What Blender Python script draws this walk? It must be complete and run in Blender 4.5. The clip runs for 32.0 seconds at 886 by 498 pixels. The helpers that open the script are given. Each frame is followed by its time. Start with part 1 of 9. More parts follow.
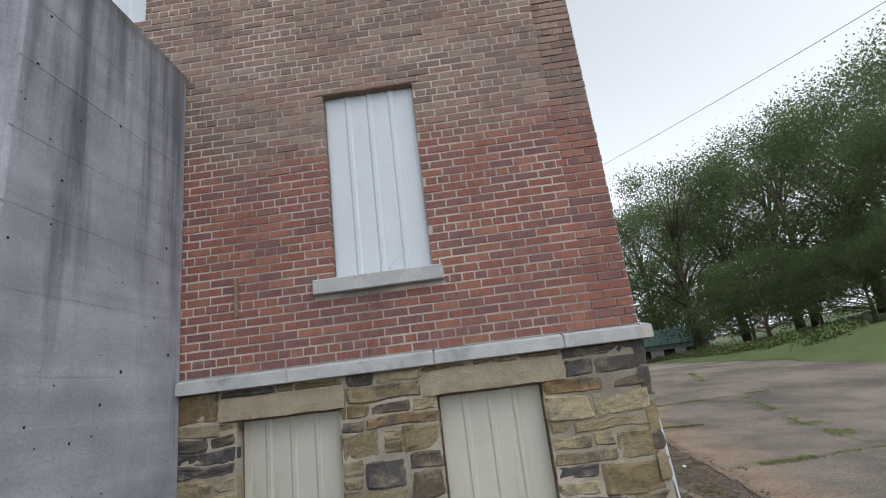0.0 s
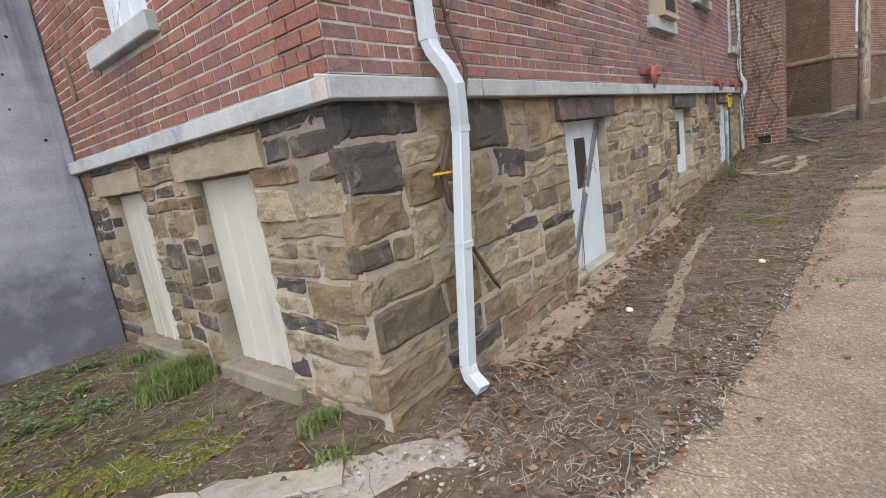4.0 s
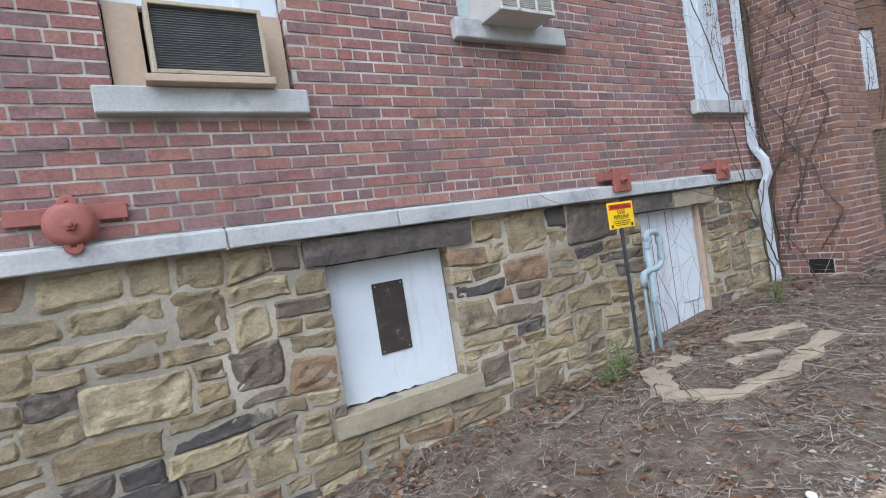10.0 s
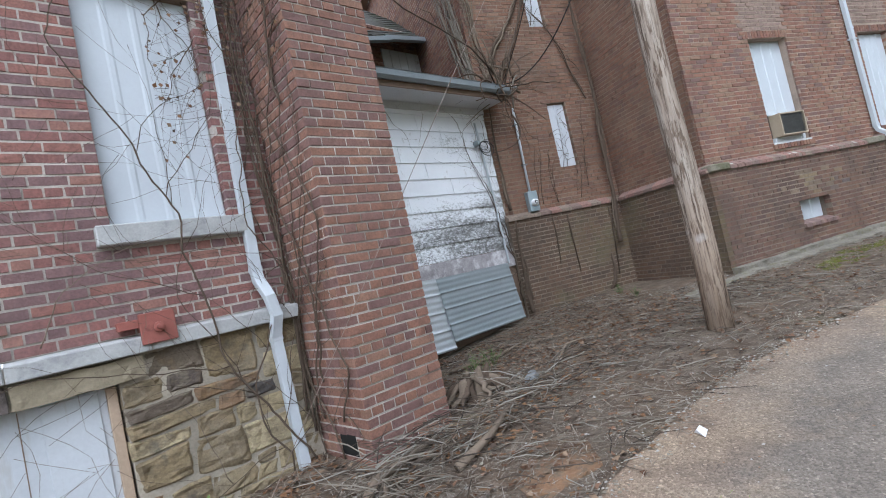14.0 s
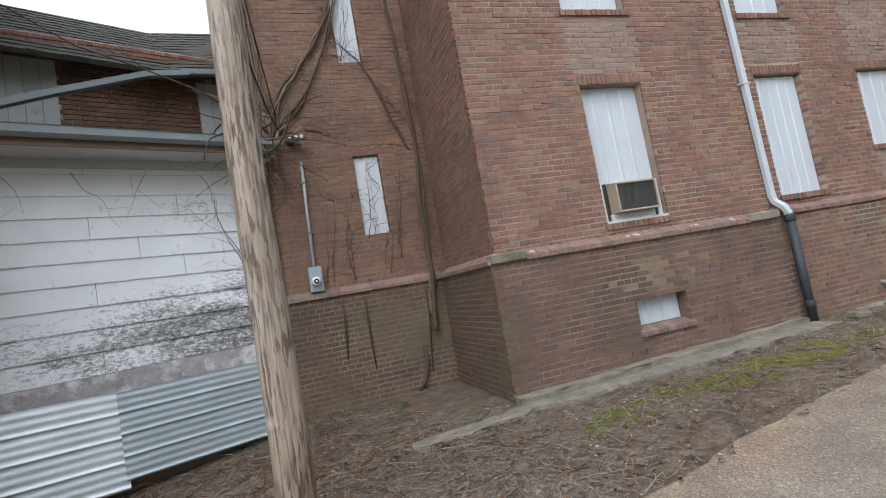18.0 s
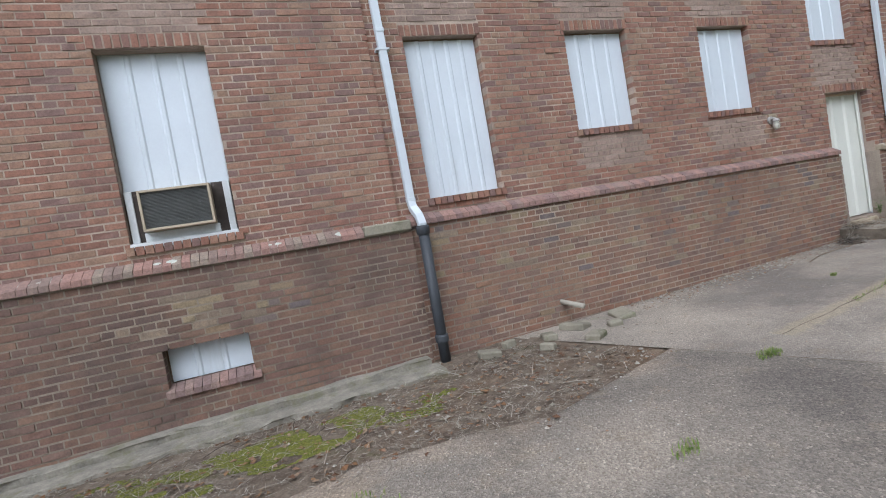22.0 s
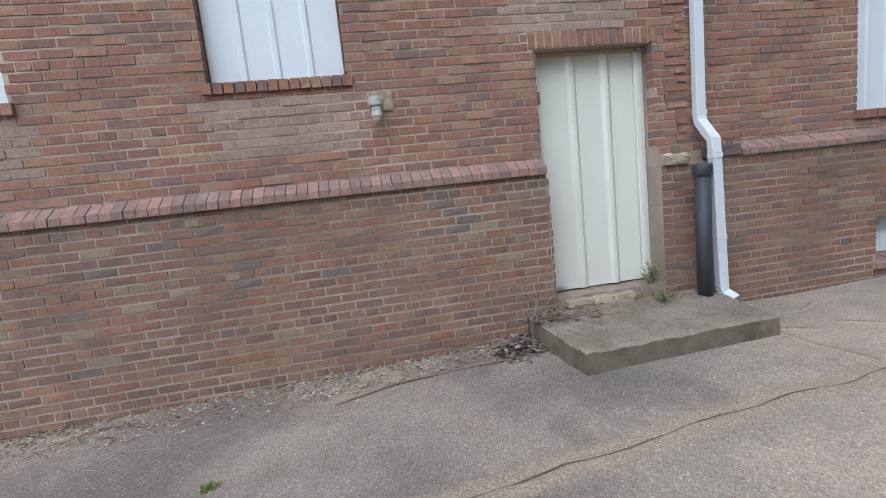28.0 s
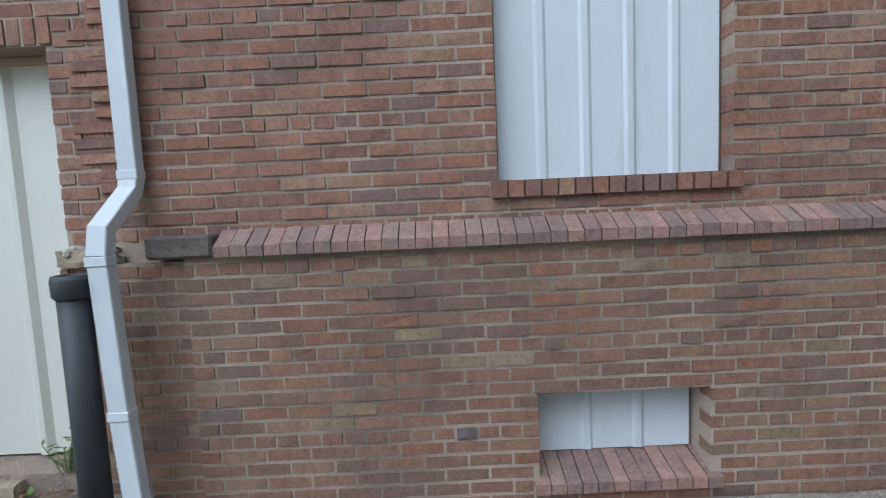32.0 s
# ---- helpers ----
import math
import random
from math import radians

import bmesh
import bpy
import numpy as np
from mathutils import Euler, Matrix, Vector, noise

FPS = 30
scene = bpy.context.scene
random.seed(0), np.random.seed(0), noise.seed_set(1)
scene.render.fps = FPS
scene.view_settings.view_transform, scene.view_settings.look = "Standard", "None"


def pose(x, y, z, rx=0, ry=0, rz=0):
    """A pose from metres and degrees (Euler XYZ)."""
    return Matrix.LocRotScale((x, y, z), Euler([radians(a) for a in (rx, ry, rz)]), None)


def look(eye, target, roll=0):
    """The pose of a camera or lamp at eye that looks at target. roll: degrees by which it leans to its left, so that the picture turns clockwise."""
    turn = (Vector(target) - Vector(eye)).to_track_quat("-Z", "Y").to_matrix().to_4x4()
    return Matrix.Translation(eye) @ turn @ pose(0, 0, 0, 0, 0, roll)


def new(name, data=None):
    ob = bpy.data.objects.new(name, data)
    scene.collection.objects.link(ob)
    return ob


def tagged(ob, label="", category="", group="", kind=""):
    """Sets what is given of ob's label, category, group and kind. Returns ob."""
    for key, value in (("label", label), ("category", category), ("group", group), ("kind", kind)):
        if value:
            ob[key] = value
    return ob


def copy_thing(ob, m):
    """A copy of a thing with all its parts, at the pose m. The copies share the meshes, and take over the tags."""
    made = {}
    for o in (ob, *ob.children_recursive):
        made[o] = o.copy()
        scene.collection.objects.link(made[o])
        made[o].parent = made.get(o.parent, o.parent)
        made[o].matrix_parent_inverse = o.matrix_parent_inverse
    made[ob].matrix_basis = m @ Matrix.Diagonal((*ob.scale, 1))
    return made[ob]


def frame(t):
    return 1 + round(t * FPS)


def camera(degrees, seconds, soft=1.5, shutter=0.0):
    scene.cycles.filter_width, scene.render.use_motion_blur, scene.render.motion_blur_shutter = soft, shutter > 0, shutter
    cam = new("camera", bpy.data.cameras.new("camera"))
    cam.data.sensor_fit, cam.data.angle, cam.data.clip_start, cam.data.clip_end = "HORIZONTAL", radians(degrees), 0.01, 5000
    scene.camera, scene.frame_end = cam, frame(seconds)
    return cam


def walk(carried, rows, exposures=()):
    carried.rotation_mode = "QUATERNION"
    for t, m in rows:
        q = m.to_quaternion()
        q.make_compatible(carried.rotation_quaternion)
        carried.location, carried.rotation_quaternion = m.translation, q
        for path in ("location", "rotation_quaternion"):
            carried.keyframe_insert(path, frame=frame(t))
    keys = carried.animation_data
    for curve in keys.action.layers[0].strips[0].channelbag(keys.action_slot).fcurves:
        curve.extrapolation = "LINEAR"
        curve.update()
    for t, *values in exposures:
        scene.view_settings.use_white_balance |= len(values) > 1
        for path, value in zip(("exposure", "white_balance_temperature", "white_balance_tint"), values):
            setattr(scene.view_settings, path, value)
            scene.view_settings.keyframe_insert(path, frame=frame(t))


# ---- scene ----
cam = camera(84.2, 32.0, 0.95, 0.1)
PATH = [
    (0, (-4.073, 1.336, 1.392), (-2.146, 1.41, 1.922), -7.1),
    (0.5, (-3.973, 0.742, 1.343), (-2.02, 0.863, 1.757), -10.3),
    (1, (-3.738, 0.232, 1.277), (-1.776, 0.622, 1.247), -8.9),
    (1.5, (-3.561, -0.304, 1.28), (-1.609, 0.133, 1.258), -8.9),
    (2, (-3.238, -0.731, 1.261), (-1.348, -0.118, 1.031), -8.2),
    (2.5, (-2.889, -1.118, 1.275), (-1.056, -0.399, 0.927), -13.4),
    (4.5, (-0.996, -2.003, 1.256), (0.361, -0.572, 0.922), -9.2),
    (5, (-0.467, -2.206, 1.263), (0.775, -0.656, 1.022), -12.9),
    (5.5, (0.084, -2.297, 1.249), (1.167, -0.646, 0.93), -10.5),
    (6, (0.671, -2.376, 1.298), (1.704, -0.73, 0.827), -9.6),
    (6.5, (1.219, -2.452, 1.344), (2.272, -0.771, 1.089), -8.4),
    (7, (1.778, -2.558, 1.346), (2.855, -0.88, 1.193), -7.7),
    (7.5, (2.299, -2.72, 1.37), (3.301, -1.027, 1.012), -9.6),
    (8, (2.814, -2.825, 1.378), (3.856, -1.129, 1.178), -4.9),
    (8.5, (3.348, -2.931, 1.408), (4.407, -1.246, 1.206), -7.8),
    (9, (3.881, -2.878, 1.397), (4.914, -1.178, 1.184), -5.5),
    (9.5, (4.419, -2.907, 1.41), (5.443, -1.198, 1.227), -7.8),
    (10, (4.951, -2.971, 1.433), (5.965, -1.248, 1.39), -8.7),
    (10.5, (5.48, -3.045, 1.515), (6.517, -1.353, 1.76), -7.1),
    (11, (6.007, -3.192, 1.582), (7.069, -1.55, 2.001), -7.6),
    (11.5, (6.56, -3.294, 1.61), (7.74, -1.76, 2.114), -4.0),
    (12, (7.13, -3.501, 1.622), (8.501, -2.135, 2.127), -8.1),
    (12.5, (7.678, -3.64, 1.599), (9.133, -2.334, 2.021), -8.2),
    (13, (8.236, -3.775, 1.579), (9.734, -2.473, 1.828), -10.5),
    (13.5, (8.786, -3.829, 1.605), (10.156, -2.374, 1.689), -12.3),
    (15.5, (10.96, -4.36, 1.79), (12.116, -2.769, 2.152), -8.5),
    (16, (11.4, -4.4, 1.81), (12.48, -2.86, 2.49), -3.0),
    (16.5, (11.83, -4.46, 1.87), (12.964, -2.975, 2.584), -4.7),
    (17, (12.29, -4.68, 1.975), (13.484, -3.162, 2.495), -7.4),
    (17.5, (12.752, -4.967, 2.049), (14.001, -3.44, 2.382), -7.8),
    (18, (13.302, -5.197, 2.043), (14.562, -3.652, 2.208), -10.0),
    (18.5, (13.841, -5.396, 2.022), (15.103, -3.845, 2.063), -9.4),
    (19, (14.385, -5.664, 2.049), (15.757, -4.21, 2.124), -11.1),
    (19.5, (14.926, -5.88, 2.051), (16.364, -4.493, 2.133), -5.0),
    (20, (15.463, -6.174, 2.087), (16.959, -4.861, 2.29), -6.1),
    (20.5, (16.037, -6.383, 2.047), (17.465, -4.997, 2.243), -6.4),
    (21, (16.526, -6.517, 2.098), (18.004, -5.171, 2.137), -6.6),
    (21.5, (17.098, -6.808, 2.119), (18.613, -5.503, 2.126), -8.7),
    (22, (17.643, -6.946, 2.171), (18.977, -5.459, 2.089), -9.9),
    (22.5, (18.171, -7.07, 2.188), (19.424, -5.512, 2.199), -12.2),
    (23, (18.739, -7.087, 2.268), (19.953, -5.498, 2.247), -8.1),
    (23.5, (19.344, -7.114, 2.355), (20.717, -5.665, 2.474), -9.3),
    (24, (19.909, -7.238, 2.44), (21.405, -5.939, 2.716), -3.9),
    (24.5, (20.465, -7.438, 2.451), (22.019, -6.205, 2.707), -10.3),
    (25, (21.041, -7.557, 2.376), (22.551, -6.248, 2.296), -10.0),
    (25.5, (21.546, -7.734, 2.3), (23.009, -6.392, 2.062), -13.1),
    (26, (22.116, -7.913, 2.287), (23.526, -6.526, 1.989), -13.9),
    (26.5, (22.652, -7.995, 2.245), (24.055, -6.594, 1.981), -14.1),
    (28.5, (24.997, -8.44, 2.306), (25.899, -6.684, 1.983), -7.5),
    (29, (25.572, -8.501, 2.289), (26.31, -6.677, 1.933), -12.8),
    (29.5, (26.048, -8.395, 2.278), (26.574, -6.499, 1.916), -8.3),
    (30, (26.58, -8.4, 2.315), (27.171, -6.511, 2.033), -9.2),
    (30.5, (27.16, -8.434, 2.399), (27.814, -6.555, 2.192), -8.3),
    (31, (27.724, -8.459, 2.455), (28.428, -6.597, 2.264), -5.9),
    (31.5, (28.31, -8.534, 2.429), (29.059, -6.684, 2.301), -8.0),
    (32, (28.892, -8.58, 2.42), (29.643, -6.735, 2.237), -2.6),
]
walk(cam, [(t, look(eye, target, roll)) for t, eye, target, roll in PATH],
     exposures=[(0, 0.44, 6050, 9), (1, 0.22, 6350, 12.5), (2, 0.46, 6500, 12.5), (5, 1.18, 5900, 11), (8, 1.24, 5700, 11), (9, 1.29, 5600, 10.5), (10, 1.33, 5520, 10), (11, 1.28, 5450, 10), (12, 1.16, 5350, 9.5), (13, 1.2, 5450, 9.5), (15.5, 1.26, 5770, 9.5), (16, 1.32, 5800, 9.5), (17, 1.14, 6000, 10), (18, 1.04, 5980, 10), (19, 1.04, 6000, 11), (20, 1.12, 5800, 10), (21, 1.12, 5900, 10.5), (22, 1.13, 5720, 9.5), (23, 1.2, 5700, 9), (24, 1.2, 5620, 8.5), (25, 1.16, 5720, 9.5), (26, 1.16, 5820, 10.5), (29, 1.14, 5550, 9.5), (31, 1.12, 5420, 7), (32, 1.04, 5380, 5.5)])

# ---- sky and sun: an overcast afternoon ----
world = bpy.data.worlds.new("overcast")
scene.world = world
world.use_nodes = True
wn = world.node_tree
wn.nodes.clear()
sky = wn.nodes.new("ShaderNodeTexSky")
sky.sky_type = "NISHITA"
sky.sun_disc = False
sky.sun_elevation = radians(52)
sky.sun_rotation = radians(228)
sky.air_density, sky.dust_density, sky.ozone_density = 1.0, 1.0, 1.0
sat = wn.nodes.new("ShaderNodeHueSaturation")
sat.inputs["Saturation"].default_value = 0.08
sat.inputs["Value"].default_value = 1.35
bg = wn.nodes.new("ShaderNodeBackground")
bg.inputs["Strength"].default_value = 0.15
wo = wn.nodes.new("ShaderNodeOutputWorld")
wn.links.new(sky.outputs[0], sat.inputs["Color"])
wn.links.new(sat.outputs[0], bg.inputs["Color"])
wn.links.new(bg.outputs[0], wo.inputs["Surface"])
sun = new("sun", bpy.data.lights.new("sun", "SUN"))
sun.data.energy = 0.5
sun.data.angle = radians(40)
sun.data.color = (1.0, 0.97, 0.93)
sun.matrix_world = look((-16, -23, 45), (12, 0, 0))

# ---- materials ----


class Nodes:
    """A short way to write a node material."""

    def __init__(self, name):
        self.m = bpy.data.materials.new(name)
        self.m.use_nodes = True
        self.t = self.m.node_tree
        self.p = self.t.nodes["Principled BSDF"]
        self.geo = self.t.nodes.new("ShaderNodeNewGeometry")

    def node(self, kind, **inputs):
        n = self.t.nodes.new(kind)
        for k, v in inputs.items():
            self.put(n, k.replace("_", " "), v)
        return n

    def put(self, n, key, v):
        s = n.inputs[int(key) if key.isdigit() else key]
        if isinstance(v, bpy.types.NodeSocket):
            self.t.links.new(v, s)
        else:
            s.default_value = v

    def noise(self, scale, detail=4.0, rough=0.6, stretch=None, where=None):
        v = where or self.geo.outputs["Position"]
        if stretch:
            mp = self.node("ShaderNodeMapping", Vector=v, Scale=stretch)
            v = mp.outputs[0]
        return self.node("ShaderNodeTexNoise", Vector=v, Scale=scale, Detail=detail, Roughness=rough).outputs[0]

    def ramp(self, fac, stops, mode="LINEAR"):
        r = self.t.nodes.new("ShaderNodeValToRGB")
        r.color_ramp.interpolation = mode
        el = r.color_ramp.elements
        while len(el) < len(stops):
            el.new(0.5)
        for e, (pos, col) in zip(el, stops):
            e.position = pos
            e.color = (*col, 1) if len(col) == 3 else col
        self.t.links.new(fac, r.inputs[0])
        return r.outputs[0]

    def mix(self, fac, a, b, blend="MIX"):
        n = self.t.nodes.new("ShaderNodeMix")
        n.data_type, n.blend_type = "RGBA", blend
        for s, v in ((n.inputs[0], fac), (n.inputs[6], a), (n.inputs[7], b)):
            if isinstance(v, bpy.types.NodeSocket):
                self.t.links.new(v, s)
            elif isinstance(v, (int, float)):
                s.default_value = v
            else:
                s.default_value = (*v, 1)
        return n.outputs[2]

    def maths(self, op, a, b=0.0):
        n = self.t.nodes.new("ShaderNodeMath")
        n.operation = op
        for s, v in zip(n.inputs, (a, b)):
            if isinstance(v, bpy.types.NodeSocket):
                self.t.links.new(v, s)
            else:
                s.default_value = v
        return n.outputs[0]

    def z(self):
        return self.node("ShaderNodeSeparateXYZ", Vector=self.geo.outputs["Position"]).outputs[2]

    def done(self, colour, rough=0.8, metal=0.0, height=None, bump=0.3, dist=0.01, spec=0.35):
        for key, v in (("Base Color", colour), ("Roughness", rough), ("Metallic", metal), ("Specular IOR Level", spec)):
            if key == "Base Color" and not isinstance(v, bpy.types.NodeSocket):
                v = (*v, 1)
            self.put(self.p, key, v)
        if height is not None:
            b = self.node("ShaderNodeBump", Strength=bump, Distance=dist, Height=height)
            self.t.links.new(b.outputs[0], self.p.inputs["Normal"])
        return self.m


def shade(c, k):
    return tuple(min(1.0, v * k) for v in c)


def plain(name, col, rough=0.75, metal=0.0, var=0.25, big=1.5, fine=45.0, bump=0.15, dirt=None, dirt_at=0.6, dirt_scale=2.5, streak=False):
    """Paint, metal, wood or stone: one colour with variation at two scales and, on top, dirt."""
    n = Nodes(name)
    a = n.noise(big, 5)
    b = n.noise(fine, 4)
    c = n.ramp(a, ((0.25, shade(col, 1 - var)), (0.75, shade(col, 1 + var * 0.6))))
    c = n.mix(0.35, c, n.ramp(b, ((0.3, shade(col, 1 - var)), (0.7, shade(col, 1 + var * 0.5)))))
    if dirt:
        d = n.noise(dirt_scale, 8, 0.7, (1, 1, 0.12) if streak else None)
        c = n.mix(n.ramp(d, ((dirt_at, (0, 0, 0)), (min(1.0, dirt_at + 0.16), (1, 1, 1)))), c, dirt)
    return n.done(c, rough, metal, b, bump)


def brick(name, cols, single, stain=(0.1, 0.075, 0.065), stain_at=0.58, amount=0.5, pale=None, pale_at=0.6, pale_amount=0.16, high=None, high_z=(3.0, 4.0)):
    """Fired brick: a colour of its own for each, grain, soot and lime."""
    n = Nodes(name)
    r = n.node("ShaderNodeObjectInfo").outputs["Random"] if single else n.geo.outputs["Random Per Island"]
    k = len(cols)
    c = n.ramp(r, [(i / k, col) for i, col in enumerate(cols)], "CONSTANT")
    if high:
        h = n.maths("ADD", n.z(), n.maths("MULTIPLY", n.noise(0.7, 7), 1.2))
        f = n.ramp(n.maths("DIVIDE", h, 10.0), ((high_z[0] / 10, (0, 0, 0)), (high_z[1] / 10, (1, 1, 1))))
        c = n.mix(f, c, n.ramp(r, [(i / len(high), col) for i, col in enumerate(high)], "CONSTANT"))
    g = n.noise(55, 6, 0.7)
    c = n.mix(0.5, c, n.ramp(g, ((0.3, (0.3, 0.29, 0.29)), (0.6, (1.14, 1.14, 1.14)))), "MULTIPLY")
    blot = n.noise(14, 5, 0.65, (1, 1, 0.5))
    c = n.mix(0.45, c, n.ramp(blot, ((0.34, (0.6, 0.6, 0.62)), (0.5, (1, 1, 1)), (0.68, (1.3, 1.24, 1.18)))), "MULTIPLY")
    big = n.noise(0.9, 7, 0.65)
    c = n.mix(n.maths("MULTIPLY", n.ramp(big, ((stain_at, (0, 0, 0)), (stain_at + 0.14, (1, 1, 1)))), amount), c, stain)
    lime = n.noise(2.3 if pale is None else 1.1, 9, 0.7)
    c = n.mix(n.maths("MULTIPLY", n.ramp(lime, ((pale_at, (0, 0, 0)), (pale_at + 0.14, (1, 1, 1)))), pale_amount), c, pale or (0.5, 0.44, 0.4))
    return n.done(c, 0.88, 0, n.noise(90, 5), 0.35, 0.006)


A_COLS = [(0.259, 0.121, 0.105), (0.237, 0.12, 0.11), (0.205, 0.123, 0.121), (0.275, 0.133, 0.11), (0.228, 0.133, 0.128), (0.187, 0.114, 0.114), (0.248, 0.121, 0.107), (0.291, 0.154, 0.124)]
E_COLS = [(0.248, 0.103, 0.0739), (0.228, 0.0988, 0.0768), (0.204, 0.0997, 0.0845), (0.267, 0.114, 0.0797), (0.219, 0.106, 0.0864), (0.189, 0.095, 0.0845), (0.241, 0.102, 0.0768), (0.281, 0.131, 0.0912)]
C_COLS = [(0.235, 0.122, 0.088), (0.215, 0.114, 0.087), (0.19, 0.108, 0.093), (0.25, 0.132, 0.092), (0.205, 0.115, 0.095), (0.178, 0.102, 0.09), (0.225, 0.116, 0.085), (0.262, 0.148, 0.104)]
A_HIGH = [(0.25, 0.172, 0.135), (0.215, 0.145, 0.115), (0.275, 0.192, 0.152), (0.19, 0.126, 0.102), (0.235, 0.15, 0.118)]
B_COLS = [(0.243, 0.124, 0.088), (0.222, 0.115, 0.085), (0.262, 0.138, 0.095), (0.196, 0.108, 0.086), (0.24, 0.118, 0.082), (0.27, 0.155, 0.108), (0.23, 0.12, 0.088), (0.262, 0.163, 0.112), (0.188, 0.115, 0.098)]
P_COLS = [(0.209, 0.118, 0.0825), (0.193, 0.112, 0.0831), (0.216, 0.127, 0.0877), (0.173, 0.107, 0.0831), (0.212, 0.118, 0.0813), (0.222, 0.139, 0.0934), (0.163, 0.102, 0.0813), (0.229, 0.133, 0.0877), (0.22, 0.112, 0.075), (0.182, 0.112, 0.0856)]
T_COLS = [(0.225, 0.165, 0.108), (0.195, 0.145, 0.105), (0.25, 0.19, 0.12), (0.15, 0.115, 0.1), (0.215, 0.15, 0.095), (0.14, 0.112, 0.108), (0.235, 0.175, 0.125)]
Y_COLS = [(0.285, 0.2, 0.162), (0.26, 0.185, 0.15), (0.305, 0.22, 0.18), (0.245, 0.172, 0.14)]


def two(name, *a, **k):
    return brick(name, *a, False, **k), brick(name + "_single", *a, True, **k)


BRICK_A = two("brick_red", A_COLS)
BRICK_END = two("brick_red_weathered", E_COLS, high=A_HIGH, high_z=(4.0, 4.35))
BRICK_C = two("brick_chimney", C_COLS)
BRICK_B = two("brick_brown", B_COLS)
BRICK_P = two("brick_plinth", P_COLS, pale=(0.3, 0.24, 0.165), pale_at=0.54, pale_amount=0.15, stain=(0.085, 0.068, 0.062), stain_at=0.54, amount=0.45)
# Darker version of the plinth brick with heavier stains, for the near plinth.
BRICK_D = two("brick_dark_plinth", [(0.174, 0.0995, 0.0725), (0.158, 0.0911, 0.0707), (0.182, 0.105, 0.0753), (0.14, 0.0865, 0.0698), (0.189, 0.114, 0.08), (0.163, 0.102, 0.08)], pale=(0.3, 0.24, 0.165), pale_at=0.6, pale_amount=0.14, stain=(0.06, 0.048, 0.042), stain_at=0.47, amount=0.55)
# Recess plinth: the enclosed corner's shade is in these base colours, algae on top.
BRICK_R = two("brick_shaded_algae_plinth", [(0.135, 0.0855, 0.0576), (0.122, 0.0792, 0.0558), (0.146, 0.09, 0.0594), (0.11, 0.0738, 0.054), (0.153, 0.099, 0.0666)], pale=(0.16, 0.15, 0.075), pale_at=0.5, pale_amount=0.4, stain=(0.05, 0.042, 0.034), stain_at=0.48, amount=0.5)
# Darkened copy of BRICK_B: shade of the recess put into the colour, plus stains.
BRICK_N = two("brick_recess_shaded", [(0.215, 0.118, 0.078), (0.198, 0.112, 0.078), (0.228, 0.127, 0.083), (0.178, 0.103, 0.078), (0.208, 0.11, 0.073), (0.235, 0.142, 0.096)], stain=(0.1, 0.075, 0.055), stain_at=0.5, amount=0.45)
BRICK_T = two("brick_plinth_tan", T_COLS)
BRICK_Y = two("brick_pale", Y_COLS)
BRICK_CAP = two("brick_cap", [(0.255, 0.158, 0.134), (0.22, 0.142, 0.126), (0.285, 0.172, 0.143), (0.195, 0.132, 0.119), (0.24, 0.165, 0.14)])
BRICK_CAP_D = two("brick_cap_mossy", [(0.24, 0.155, 0.13), (0.21, 0.15, 0.125), (0.28, 0.165, 0.135), (0.25, 0.195, 0.155)])


def mortar_mat(name, col):
    n = Nodes(name)
    g = n.noise(70, 6)
    b = n.noise(1.2, 7)
    c = n.ramp(b, ((0.36, shade(col, 0.55)), (0.52, shade(col, 0.92)), (0.66, shade(col, 1.16))))
    c = n.mix(0.5, c, n.ramp(g, ((0.3, (0.55, 0.55, 0.55)), (0.6, (1, 1, 1)))), "MULTIPLY")
    return n.done(c, 0.95, 0, g, 0.5, 0.006)


MORTAR_A = mortar_mat("mortar_tan", (0.5, 0.45, 0.405))
MORTAR_B = mortar_mat("mortar_brown", (0.38, 0.3, 0.24))
# Darker copies of MORTAR_P and MORTAR_B that carry recess shade in their colour.
MORTAR_D = mortar_mat("mortar_dark_plinth", (0.26, 0.212, 0.165))
MORTAR_N = mortar_mat("mortar_recess_shaded", (0.29, 0.225, 0.172))
MORTAR_P = mortar_mat("mortar_plinth", (0.33, 0.268, 0.215))
MORTAR_S = mortar_mat("mortar_stone", (0.4, 0.35, 0.28))


